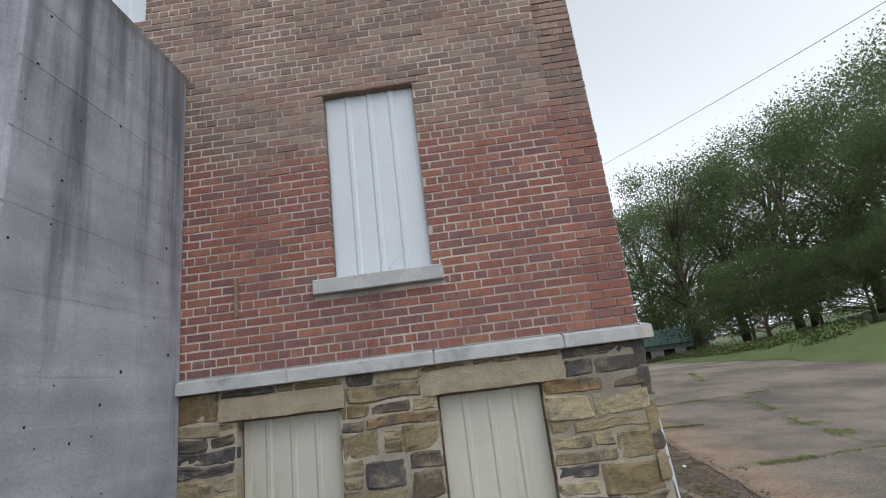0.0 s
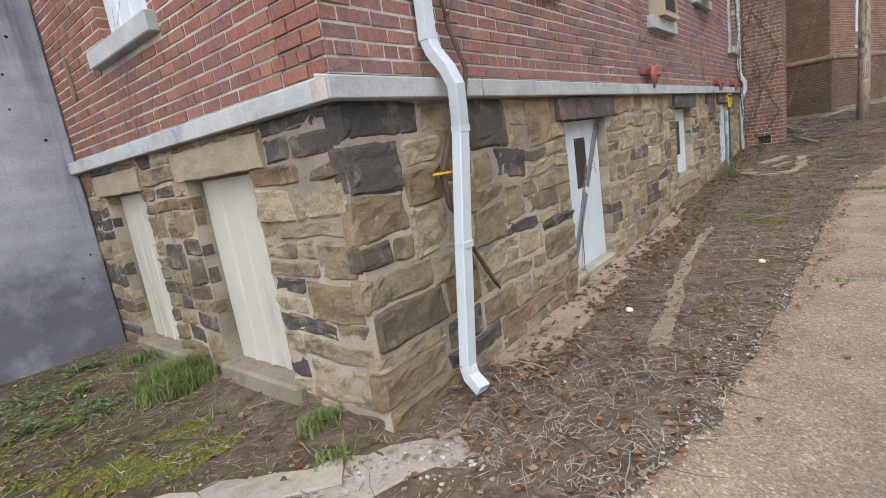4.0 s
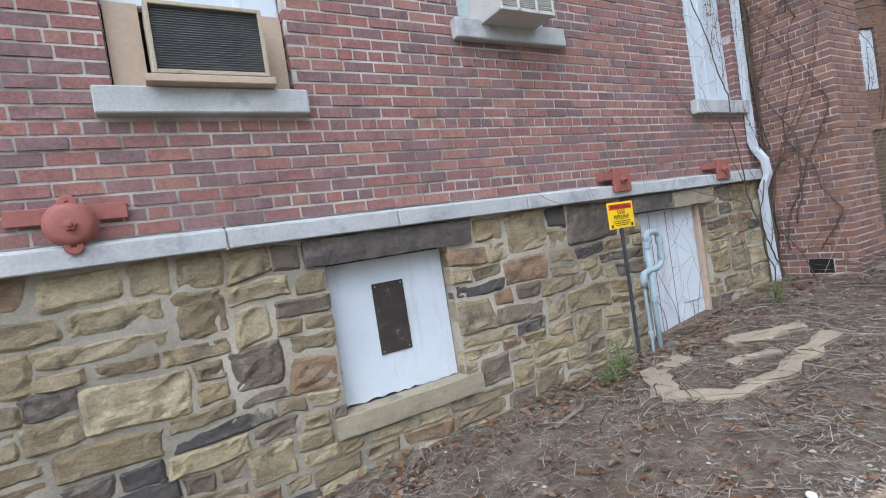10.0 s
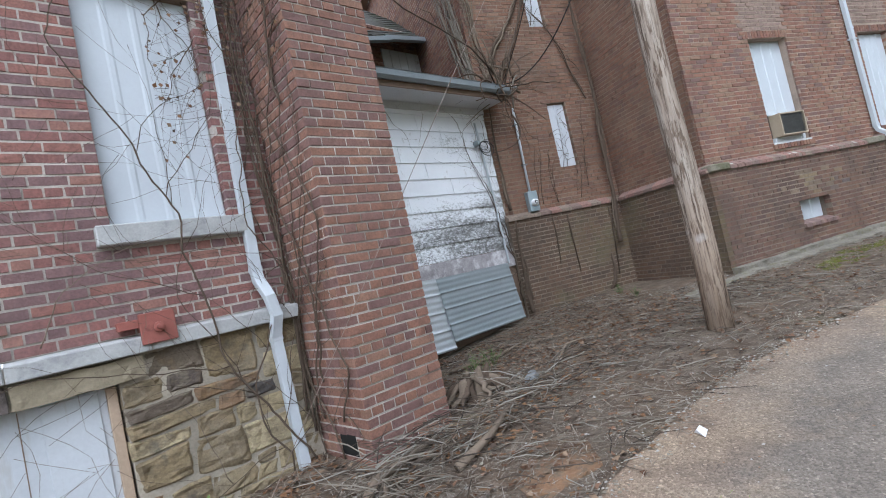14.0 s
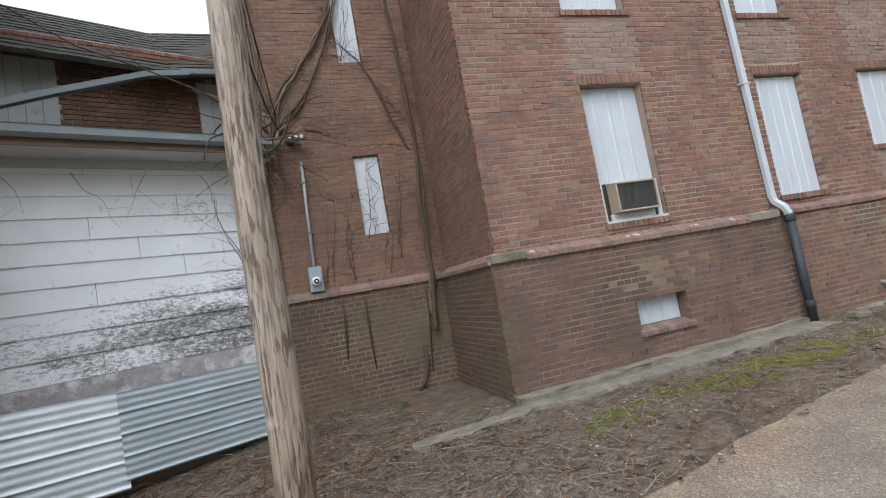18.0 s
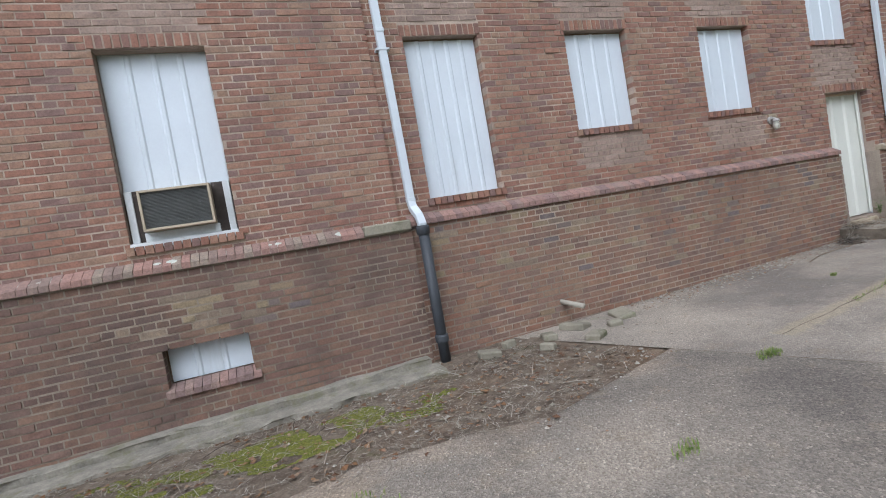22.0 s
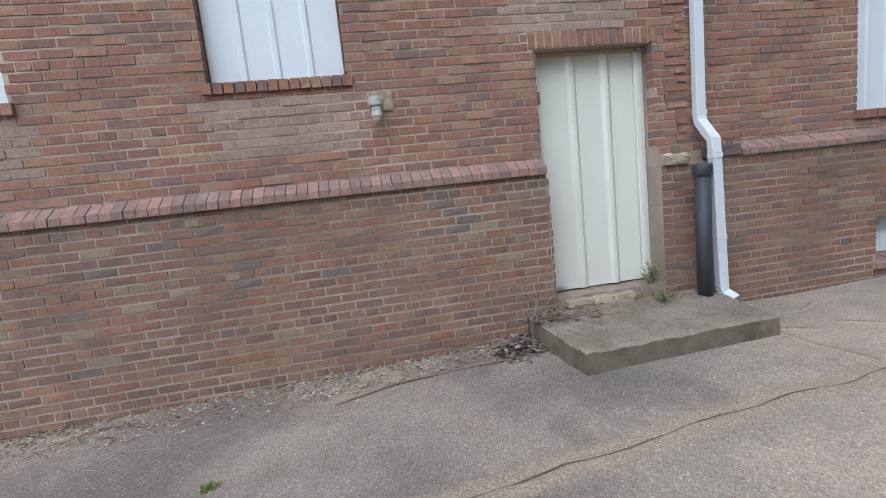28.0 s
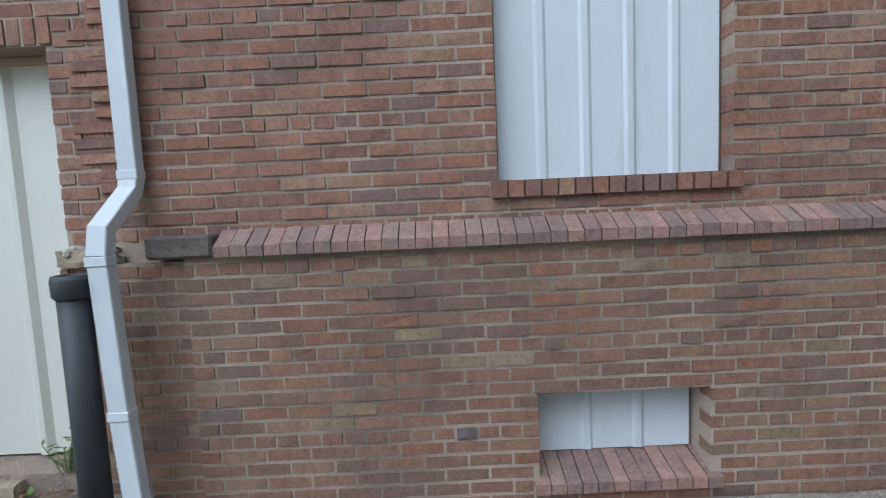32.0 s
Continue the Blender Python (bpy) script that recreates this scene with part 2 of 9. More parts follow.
def stone_mat(name, cols):
    n = Nodes(name)
    r = n.node("ShaderNodeObjectInfo").outputs["Random"]
    c = n.ramp(r, [(i / len(cols), k) for i, k in enumerate(cols)], "CONSTANT")
    where = n.node("ShaderNodeVectorMath").outputs[0]
    va = where.node
    n.put(va, "0", n.geo.outputs["Position"])
    cx = n.node("ShaderNodeCombineXYZ", X=n.maths("MULTIPLY", r, 37.0), Y=0.0, Z=n.maths("MULTIPLY", r, 11.0)).outputs[0]
    n.put(va, "1", cx)
    patch = n.noise(6, 9, 0.75, (0.7, 0.7, 1.5), where)
    c = n.mix(n.maths("MULTIPLY", n.ramp(patch, ((0.46, (0, 0, 0)), (0.6, (1, 1, 1)))), 0.55), c, (0.12, 0.098, 0.075))
    soot = n.noise(3.2, 7, 0.65, None, where)
    c = n.mix(n.maths("MULTIPLY", n.ramp(soot, ((0.56, (0, 0, 0)), (0.66, (1, 1, 1)))), 0.7), c, (0.085, 0.08, 0.08))
    smear = n.noise(3.6, 9, 0.72)
    c = n.mix(n.maths("MULTIPLY", n.ramp(smear, ((0.52, (0, 0, 0)), (0.64, (1, 1, 1)))), 0.55), c, (0.37, 0.32, 0.245))
    rust = n.noise(4, 5, 0.6, None, where)
    c = n.mix(n.maths("MULTIPLY", n.ramp(rust, ((0.6, (0, 0, 0)), (0.75, (1, 1, 1)))), 0.35), c, (0.42, 0.28, 0.12))
    g = n.noise(60, 8, 0.75)
    c = n.mix(0.6, c, n.ramp(g, ((0.3, (0.46, 0.43, 0.4)), (0.62, (1.12, 1.09, 1.0)))), "MULTIPLY")
    h = n.maths("ADD", n.noise(22, 9, 0.78, (0.7, 0.7, 1.6), where), n.maths("MULTIPLY", g, 0.5))
    return n.done(c, 0.92, 0, h, 0.8, 0.025, spec=0.2)


STONE = stone_mat("sandstone", [(0.37, 0.298, 0.192), (0.327, 0.256, 0.158), (0.296, 0.232, 0.148), (0.5, 0.421, 0.279), (0.265, 0.204, 0.133), (0.0986, 0.0912, 0.0924), (0.357, 0.279, 0.169), (0.155, 0.13, 0.119), (0.456, 0.376, 0.244), (0.343, 0.271, 0.172), (0.185, 0.15, 0.123), (0.37, 0.302, 0.197), (0.308, 0.204, 0.13), (0.419, 0.349, 0.23), (0.216, 0.176, 0.138), (0.333, 0.271, 0.179), (0.394, 0.323, 0.209), (0.278, 0.222, 0.146)])
STONE_MIX = stone_mat("sandstone_and_slate", [(0.318, 0.259, 0.165), (0.27, 0.212, 0.127), (0.24, 0.192, 0.123), (0.45, 0.385, 0.26), (0.16, 0.128, 0.098), (0.1, 0.095, 0.098), (0.294, 0.231, 0.138), (0.088, 0.085, 0.094), (0.4, 0.335, 0.22), (0.13, 0.108, 0.09), (0.112, 0.1, 0.097), (0.318, 0.262, 0.171), (0.24, 0.169, 0.094), (0.34, 0.285, 0.19), (0.11, 0.097, 0.088)])
LINTEL_DARK = plain("lintel_stone", (0.11, 0.092, 0.084), 0.95, var=0.65, big=6, bump=0.9, dirt=(0.22, 0.17, 0.12), dirt_at=0.56)
LINTEL_TAN = plain("lintel_sandstone", (0.32, 0.27, 0.19), 0.95, var=0.35, big=5, bump=0.6, dirt=(0.06, 0.055, 0.05), dirt_at=0.62)
LEDGE = plain("limestone", (0.43, 0.43, 0.425), 0.88, var=0.34, big=4, fine=60, bump=0.4, dirt=(0.22, 0.22, 0.23), dirt_at=0.54, dirt_scale=3)


def shaft_mat():
    """Board-marked concrete: pale boards, soft blotches, pits and dark runs of water from the top."""
    n = Nodes("board_marked_concrete")
    c = n.ramp(n.noise(1.4, 8, 0.7), ((0.3, (0.255, 0.257, 0.29)), (0.5, (0.345, 0.348, 0.388)), (0.7, (0.44, 0.443, 0.48))))
    board = n.noise(1.0, 3, 0.5, (0.25, 0.25, 5.5))
    c = n.mix(0.5, c, n.ramp(board, ((0.35, (0.78, 0.78, 0.78)), (0.6, (1.1, 1.1, 1.1)))), "MULTIPLY")
    run = n.noise(3.2, 7, 0.65, (1, 1, 0.07))
    top = n.maths("ADD", n.maths("MULTIPLY", n.maths("SUBTRACT", n.z(), 3.0), 0.05), run)
    c = n.mix(n.maths("MULTIPLY", n.ramp(top, ((0.5, (0, 0, 0)), (0.66, (1, 1, 1)))), 0.75), c, (0.085, 0.085, 0.1))
    # Darker towards the bottom, with a noisy border.
    low_dark = n.maths("ADD", n.maths("MULTIPLY", n.z(), -0.22), n.noise(1.7, 8, 0.65))
    c = n.mix(n.maths("MULTIPLY", n.ramp(low_dark, ((0.3, (0, 0, 0)), (0.52, (1, 1, 1)))), 0.75), c, (0.1, 0.1, 0.112))
    moss = n.maths("ADD", n.maths("MULTIPLY", n.maths("SUBTRACT", n.z(), 4.6), 1.1), n.noise(4, 7, 0.7))
    c = n.mix(n.maths("MULTIPLY", n.ramp(moss, ((0.3, (0, 0, 0)), (0.6, (1, 1, 1)))), 0.7), c, (0.075, 0.075, 0.055))
    g = n.noise(55, 8, 0.75)
    c = n.mix(0.45, c, n.ramp(g, ((0.32, (0.6, 0.6, 0.6)), (0.6, (1.1, 1.1, 1.1)))), "MULTIPLY")
    return n.done(c, 0.9, 0, n.maths("ADD", n.maths("MULTIPLY", board, 1.2), n.noise(30, 9, 0.75)), 0.55, 0.02, spec=0.2)


CONC = shaft_mat()
CONC_OLD = plain("old_concrete", (0.36, 0.325, 0.27), 0.95, var=0.35, big=3, bump=0.5, dirt=(0.14, 0.12, 0.085), dirt_at=0.55, dirt_scale=2.2)
SAND = plain("tan_sand", (0.33, 0.27, 0.195), 0.97, var=0.35, big=2.5, fine=70, bump=0.5, dirt=(0.2, 0.155, 0.105), dirt_at=0.52, dirt_scale=5)
CONC_MOSSY = plain("mossy_concrete", (0.24, 0.215, 0.165), 0.95, var=0.4, big=3, bump=0.5, dirt=(0.085, 0.09, 0.04), dirt_at=0.52, dirt_scale=2.4)
WHITE = plain("white_painted_metal", (0.55, 0.585, 0.625), 0.45, var=0.07, big=2, bump=0.04, dirt=(0.44, 0.46, 0.47), dirt_at=0.6, streak=True)
WHITE_WOOD = plain("white_painted_board", (0.58, 0.605, 0.64), 0.65, var=0.12, big=3, bump=0.2, dirt=(0.43, 0.41, 0.38), dirt_at=0.58, dirt_scale=4, streak=True)
CREAM_OLD = plain("stained_cream_metal", (0.47, 0.452, 0.385), 0.6, var=0.12, big=2, bump=0.06, dirt=(0.3, 0.255, 0.18), dirt_at=0.55, streak=True)
CREAM = plain("cream_painted_metal", (0.585, 0.582, 0.525), 0.5, var=0.07, big=2, bump=0.05, dirt=(0.36, 0.33, 0.26), dirt_at=0.62, streak=True)
FRAME_W = plain("peeling_white_wood", (0.58, 0.59, 0.6), 0.7, var=0.2, bump=0.3, dirt=(0.24, 0.21, 0.18), dirt_at=0.6, dirt_scale=6)
FRAME_D = plain("weathered_wood", (0.23, 0.16, 0.115), 0.85, var=0.35, bump=0.4, dirt=(0.09, 0.07, 0.055))
FRAME_T = plain("tan_wood", (0.45, 0.34, 0.25), 0.75, var=0.25, bump=0.3)
GUTTER_W = plain("white_gutter_metal", (0.53, 0.565, 0.6), 0.38, var=0.08, big=3, bump=0.05, dirt=(0.5, 0.5, 0.49), dirt_at=0.64, dirt_scale=4, streak=True)
GUTTER_G = plain("grey_gutter_metal", (0.26, 0.29, 0.31), 0.5, var=0.2, big=3, bump=0.1, dirt=(0.08, 0.09, 0.09))
IRON_BLACK = plain("black_cast_iron", (0.045, 0.049, 0.056), 0.55, var=0.3, bump=0.2, dirt=(0.07, 0.06, 0.05), dirt_at=0.66)
IRON_RED = plain("red_painted_iron", (0.285, 0.098, 0.078), 0.6, var=0.25, big=6, bump=0.2, dirt=(0.1, 0.04, 0.035), dirt_at=0.6, dirt_scale=7)
FILLER = plain("pale_green_board", (0.44, 0.5, 0.49), 0.65, var=0.15, big=5, bump=0.15, dirt=(0.3, 0.31, 0.29), dirt_at=0.58, dirt_scale=7)
GALV = plain("grey_painted_pipe", (0.3, 0.36, 0.385), 0.5, var=0.15, big=6, bump=0.1, dirt=(0.17, 0.18, 0.18), dirt_at=0.62)
STEEL = plain("galvanised_strap", (0.21, 0.22, 0.225), 0.55, metal=0.3, var=0.2, big=5)
AC_GREY = plain("aged_ivory_enamel", (0.48, 0.46, 0.42), 0.5, var=0.12, big=5, bump=0.08, dirt=(0.27, 0.23, 0.18), dirt_at=0.6, dirt_scale=6)
AC_TAN = plain("tan_enamel", (0.4, 0.33, 0.24), 0.5, var=0.15, big=5, bump=0.08, dirt=(0.18, 0.13, 0.09), dirt_at=0.6, dirt_scale=6)
AC_FIN = plain("dusty_fins", (0.17, 0.17, 0.165), 0.6, metal=0.2, var=0.45, big=9, bump=0.1, dirt=(0.45, 0.45, 0.44), dirt_at=0.62, dirt_scale=22)
# Near-black painting shade in holes and behind boards; also dial and house windows.
DARK = plain("dark_recess", (0.012, 0.011, 0.01), 0.9, var=0.2)
PLY_DARK = plain("dark_plywood", (0.05, 0.038, 0.032), 0.8, var=0.55, big=9, bump=0.3, dirt=(0.2, 0.17, 0.15), dirt_at=0.6, dirt_scale=9)
YELLOW = plain("yellow_sign_paint", (0.82, 0.53, 0.01), 0.45, var=0.05)
RED_SIGN = plain("red_sign_paint", (0.58, 0.045, 0.02), 0.45, var=0.05)
INK = plain("black_ink", (0.015, 0.013, 0.012), 0.5, var=0.05)
SIGN_W = plain("white_sign_paint", (0.75, 0.76, 0.78), 0.5, var=0.05)


def wood_pole_mat():
    n = Nodes("weathered_pole_wood")
    a = n.noise(9, 7, 0.7, (1, 1, 0.06))
    c = n.ramp(a, ((0.3, (0.23, 0.175, 0.135)), (0.5, (0.37, 0.305, 0.25)), (0.72, (0.5, 0.44, 0.385))))
    worn = n.maths("ADD", n.z(), n.maths("MULTIPLY", n.noise(5, 6, 0.7, (1, 1, 0.15)), 3.0))
    c = n.mix(n.ramp(n.maths("DIVIDE", worn, 6.0), ((0.38, (0.6, 0.6, 0.6)), (0.6, (0, 0, 0)))), c, (0.3, 0.2, 0.125))
    fleck = n.noise(42, 5, 0.55, (1, 1, 0.13))
    where = n.noise(4, 4, 0.6, (1, 1, 0.5))
    dark = n.maths("MULTIPLY", n.ramp(fleck, ((0.5, (0, 0, 0)), (0.57, (1, 1, 1)))), n.ramp(where, ((0.32, (0.15, 0.15, 0.15)), (0.52, (0.95, 0.95, 0.95)))))
    c = n.mix(dark, c, (0.15, 0.105, 0.075))
    split = n.noise(75, 4, 0.6, (1, 1, 0.012))
    c = n.mix(0.75, c, n.ramp(split, ((0.33, (0.32, 0.29, 0.27)), (0.47, (1.02, 1.02, 1.02)), (0.7, (1.12, 1.12, 1.12)))), "MULTIPLY")
    knot = n.noise(3.2, 2, 0.4, (1, 1, 0.8))
    c = n.mix(n.maths("MULTIPLY", n.ramp(knot, ((0.69, (0, 0, 0)), (0.73, (1, 1, 1)))), 0.6), c, (0.55, 0.49, 0.45))
    return n.done(c, 0.92, 0, n.maths("SUBTRACT", split, n.maths("MULTIPLY", dark, 0.5)), 0.9, 0.015)


POLE = wood_pole_mat()


def siding_mat():
    n = Nodes("mildewed_white_siding")
    c = n.ramp(n.noise(1.5, 5), ((0.3, (0.8, 0.82, 0.85)), (0.7, (0.87, 0.89, 0.92))))
    fine = n.noise(34, 9, 0.85, (0.6, 1, 1.2))
    patch = n.noise(1.6, 6, 0.6, (0.45, 1, 1.9))
    east = n.maths("MULTIPLY", n.maths("SUBTRACT", n.node("ShaderNodeSeparateXYZ", Vector=n.geo.outputs["Position"]).outputs[0], 14.1), 0.055)
    low = n.ramp(n.maths("DIVIDE", n.z(), 4.5), ((0.38, (0.25, 0.25, 0.25)), (0.53, (0.21, 0.21, 0.21)), (0.67, (0.03, 0.03, 0.03))))
    f = n.maths("ADD", n.maths("ADD", n.maths("MULTIPLY", n.maths("SUBTRACT", fine, 0.5), 1.15), n.maths("MULTIPLY", n.maths("SUBTRACT", patch, 0.5), 0.6)), n.maths("ADD", low, n.maths("MAXIMUM", east, -0.05)))
    c = n.mix(n.ramp(f, ((0.19, (0, 0, 0)), (0.25, (0.5, 0.5, 0.5)), (0.36, (0.95, 0.95, 0.95)))), c, (0.1, 0.095, 0.085))
    peel = n.noise(11, 7, 0.7, (1, 1, 0.4))
    c = n.mix(n.maths("MULTIPLY", n.ramp(peel, ((0.64, (0, 0, 0)), (0.68, (1, 1, 1)))), 0.4), c, (0.45, 0.42, 0.4))
    return n.done(c, 0.7, 0, n.noise(50, 5), 0.2, 0.008)


SIDING = siding_mat()
PEELED = plain("peeled_grey_wood", (0.42, 0.39, 0.4), 0.9, var=0.45, big=9, fine=60, bump=0.5, dirt=(0.72, 0.71, 0.72), dirt_at=0.49, dirt_scale=5)
SHINGLE = plain("mossy_shingles", (0.085, 0.083, 0.075), 0.95, var=0.45, big=2.2, bump=0.6, dirt=(0.06, 0.075, 0.035), dirt_at=0.52, dirt_scale=1.6)
CORR = plain("galvanised_sheet", (0.7, 0.735, 0.77), 0.4, metal=0.5, var=0.15, big=2, bump=0.08, dirt=(0.24, 0.25, 0.25), dirt_at=0.62)
CORR_D = plain("blue_grey_sheet", (0.42, 0.475, 0.505), 0.38, metal=0.5, var=0.2, big=2, bump=0.08, dirt=(0.28, 0.28, 0.27), dirt_at=0.64)
BARK = plain("vine_bark", (0.1, 0.072, 0.052), 0.95, var=0.4, big=8, bump=0.5)
TWIG = plain("dead_twig", (0.2, 0.155, 0.115), 0.95, var=0.4, big=6, bump=0.3)
RUBBER = plain("black_cable", (0.03, 0.03, 0.032), 0.6, var=0.2)
TRUNK = plain("tree_bark", (0.12, 0.095, 0.07), 0.95, var=0.4, big=5, bump=0.6)


def leaf_mat(name, cols, rough=0.6, thin=0.0):
    """thin: the share of light that passes through the leaf."""
    n = Nodes(name)
    c = n.ramp(n.geo.outputs["Random Per Island"], [(i / len(cols), k) for i, k in enumerate(cols)], "CONSTANT")
    c = n.mix(0.5, c, n.ramp(n.noise(0.35, 5), ((0.3, (0.5, 0.5, 0.5)), (0.7, (1.15, 1.15, 1.1)))), "MULTIPLY")
    n.done(c, rough, 0, None, spec=0.1)
    if thin:
        tr, mx = n.node("ShaderNodeBsdfTranslucent", Color=c), n.node("ShaderNodeMixShader", Fac=thin)
        n.t.links.new(n.p.outputs[0], mx.inputs[1])
        n.t.links.new(tr.outputs[0], mx.inputs[2])
        n.t.links.new(mx.outputs[0], n.t.nodes["Material Output"].inputs["Surface"])
    return n.m


LEAF_TREE = leaf_mat("tree_leaves", [(0.122, 0.165, 0.0691), (0.144, 0.196, 0.0797), (0.106, 0.149, 0.0638), (0.16, 0.207, 0.085), (0.133, 0.181, 0.0901)], thin=0.5)
LEAF_GRASS = leaf_mat("joint_grass", [(0.19, 0.26, 0.075), (0.23, 0.29, 0.09), (0.15, 0.22, 0.06), (0.28, 0.29, 0.13)], thin=0.3)
LEAF_WEED = leaf_mat("weed_leaves", [(0.09, 0.15, 0.042), (0.125, 0.185, 0.06), (0.075, 0.125, 0.035), (0.17, 0.205, 0.085), (0.24, 0.22, 0.13)])
LEAF_DRY = leaf_mat("dry_leaves", [(0.16, 0.085, 0.045), (0.21, 0.125, 0.07), (0.12, 0.065, 0.04), (0.25, 0.175, 0.12), (0.095, 0.07, 0.055), (0.22, 0.13, 0.085)], 0.8)
STRAW = leaf_mat("dead_grass", [(0.27, 0.23, 0.19), (0.22, 0.185, 0.152), (0.33, 0.285, 0.24), (0.16, 0.135, 0.11), (0.4, 0.36, 0.31)], 0.9)
STICKS = leaf_mat("dead_sticks", [(0.14, 0.112, 0.088), (0.18, 0.152, 0.125), (0.085, 0.067, 0.054), (0.24, 0.212, 0.178), (0.31, 0.285, 0.25), (0.06, 0.048, 0.04)], 0.9)
PEBBLE = leaf_mat("pebbles", [(0.3, 0.27, 0.22), (0.4, 0.37, 0.32), (0.22, 0.19, 0.15), (0.42, 0.4, 0.37), (0.28, 0.17, 0.11)], 0.9)
RUBBLE = leaf_mat("soiled_rubble", [(0.2, 0.165, 0.125), (0.26, 0.225, 0.18), (0.15, 0.12, 0.09), (0.31, 0.28, 0.24), (0.2, 0.14, 0.1)], 0.95)
MOSS = leaf_mat("moss_tufts", [(0.106, 0.115, 0.027), (0.136, 0.138, 0.0306), (0.085, 0.0918, 0.0234), (0.162, 0.154, 0.0378)], 0.95)


def dirt_mat():
    n = Nodes("litter_soil")
    a = n.noise(0.8, 8, 0.65)
    b = n.noise(6, 9, 0.75)
    g = n.noise(70, 8, 0.75)
    c = n.ramp(b, ((0.3, (0.09, 0.068, 0.052)), (0.5, (0.165, 0.13, 0.1)), (0.68, (0.26, 0.212, 0.168))))
    c = n.mix(n.maths("MULTIPLY", n.ramp(a, ((0.52, (0, 0, 0)), (0.66, (1, 1, 1)))), 0.4), c, (0.2, 0.125, 0.075))
    moss = n.noise(1.4, 8, 0.7, None, None)
    c = n.mix(n.maths("MULTIPLY", n.ramp(moss, ((0.59, (0, 0, 0)), (0.68, (1, 1, 1)))), 0.55), c, (0.085, 0.09, 0.03))
    west = n.node("ShaderNodeSeparateXYZ", Vector=n.geo.outputs["Position"]).outputs[0]
    # Shade beside the end wall, put into the soil colour together with moss tones.
    end_shade = n.maths("ADD", n.maths("MULTIPLY", west, -0.5), n.maths("MULTIPLY", n.maths("SUBTRACT", n.noise(2.4, 8, 0.7), 0.5), 2.4))
    c = n.mix(n.maths("MULTIPLY", n.ramp(end_shade, ((0.0, (0, 0, 0)), (0.45, (1, 1, 1)))), 0.7), c, n.mix(n.ramp(n.noise(5, 7, 0.7), ((0.42, (0, 0, 0)), (0.6, (1, 1, 1)))), (0.062, 0.05, 0.035), (0.085, 0.095, 0.03)))
    c = n.mix(0.6, c, n.ramp(g, ((0.3, (0.35, 0.34, 0.33)), (0.62, (1.15, 1.13, 1.1)))), "MULTIPLY")
    return n.done(c, 0.97, 0, n.maths("ADD", b, n.maths("MULTIPLY", g, 0.5)), 0.8, 0.03, spec=0.1)


def asphalt_mat(name, k, pebble, bite):
    n = Nodes(name)
    a = n.noise(0.5, 7, 0.65)
    b = n.noise(3.5, 8, 0.7)
    g = n.noise(130, 4, 0.8)
    pe = n.node("ShaderNodeTexVoronoi", Vector=n.geo.outputs["Position"], Scale=pebble)
    c = n.ramp(a, ((0.36, shade((0.16, 0.14, 0.123), k)), (0.5, shade((0.245, 0.213, 0.18), k)), (0.64, shade((0.325, 0.278, 0.23), k))))
    c = n.mix(n.maths("MULTIPLY", n.ramp(b, ((0.55, (0, 0, 0)), (0.72, (1, 1, 1)))), 0.4), c, (0.31, 0.24, 0.165))
    blot = n.noise(1.6, 9, 0.72, (1.0, 0.6, 1.0))
    c = n.mix(n.maths("MULTIPLY", n.ramp(blot, ((0.56, (0, 0, 0)), (0.68, (1, 1, 1)))), 0.5), c, shade((0.12, 0.103, 0.088), k))
    far = n.node("ShaderNodeAttribute")
    far.attribute_name = "edge"
    d = n.maths("ADD", far.outputs["Fac"], n.maths("MULTIPLY", n.maths("SUBTRACT", n.noise(1.1, 8, 0.6), 0.5), 2.2))
    sand = n.mix(n.ramp(n.noise(2.2, 6), ((0.42, (0, 0, 0)), (0.62, (1, 1, 1)))), (0.44, 0.335, 0.235), (0.36, 0.245, 0.165))
    c = n.mix(n.ramp(d, ((0.0, (0.85, 0.85, 0.85)), (0.4, (0.55, 0.55, 0.55)), (1.0, (0, 0, 0)))), c, sand)
    seam = n.node("ShaderNodeAttribute")
    seam.attribute_name = "seam"
    e = n.maths("ADD", seam.outputs["Fac"], n.maths("MULTIPLY", n.maths("SUBTRACT", n.noise(9, 7, 0.65), 0.5), 1.3))
    c = n.mix(n.ramp(n.maths("MULTIPLY", e, n.maths("GREATER_THAN", seam.outputs["Fac"], 0.02)), ((0.25, (0, 0, 0)), (0.8, (0.9, 0.9, 0.9)))), c, (0.35, 0.295, 0.22))
    c = n.mix(bite, c, n.ramp(pe.outputs["Color"], ((0.12, (0.62, 0.61, 0.6)), (0.5, (0.97, 0.96, 0.95)), (0.8, (1.2, 1.19, 1.17)), (0.95, (1.9, 1.87, 1.82)))), "MULTIPLY")
    c = n.mix(0.5, c, n.ramp(g, ((0.35, (0.5, 0.5, 0.5)), (0.6, (1.15, 1.15, 1.15)))), "MULTIPLY")
    return n.done(c, 0.93, 0, n.maths("ADD", g, pe.outputs["Distance"]), 0.6, 0.012, spec=0.12)


DIRT = dirt_mat()
ASPHALT = asphalt_mat("worn_asphalt", 0.99, 90.0, 0.8)
APRON = asphalt_mat("worn_exposed_concrete", 1.26, 110.0, 0.65)
GRASS = plain("short_grass", (0.125, 0.165, 0.06), 0.9, var=0.4, big=0.6, bump=0.8, dirt=(0.19, 0.17, 0.09), dirt_at=0.58, dirt_scale=0.5)
ROOF_GREEN = plain("green_metal_roof", (0.1, 0.2, 0.17), 0.5, var=0.15, big=1)


# ---- building tools ----


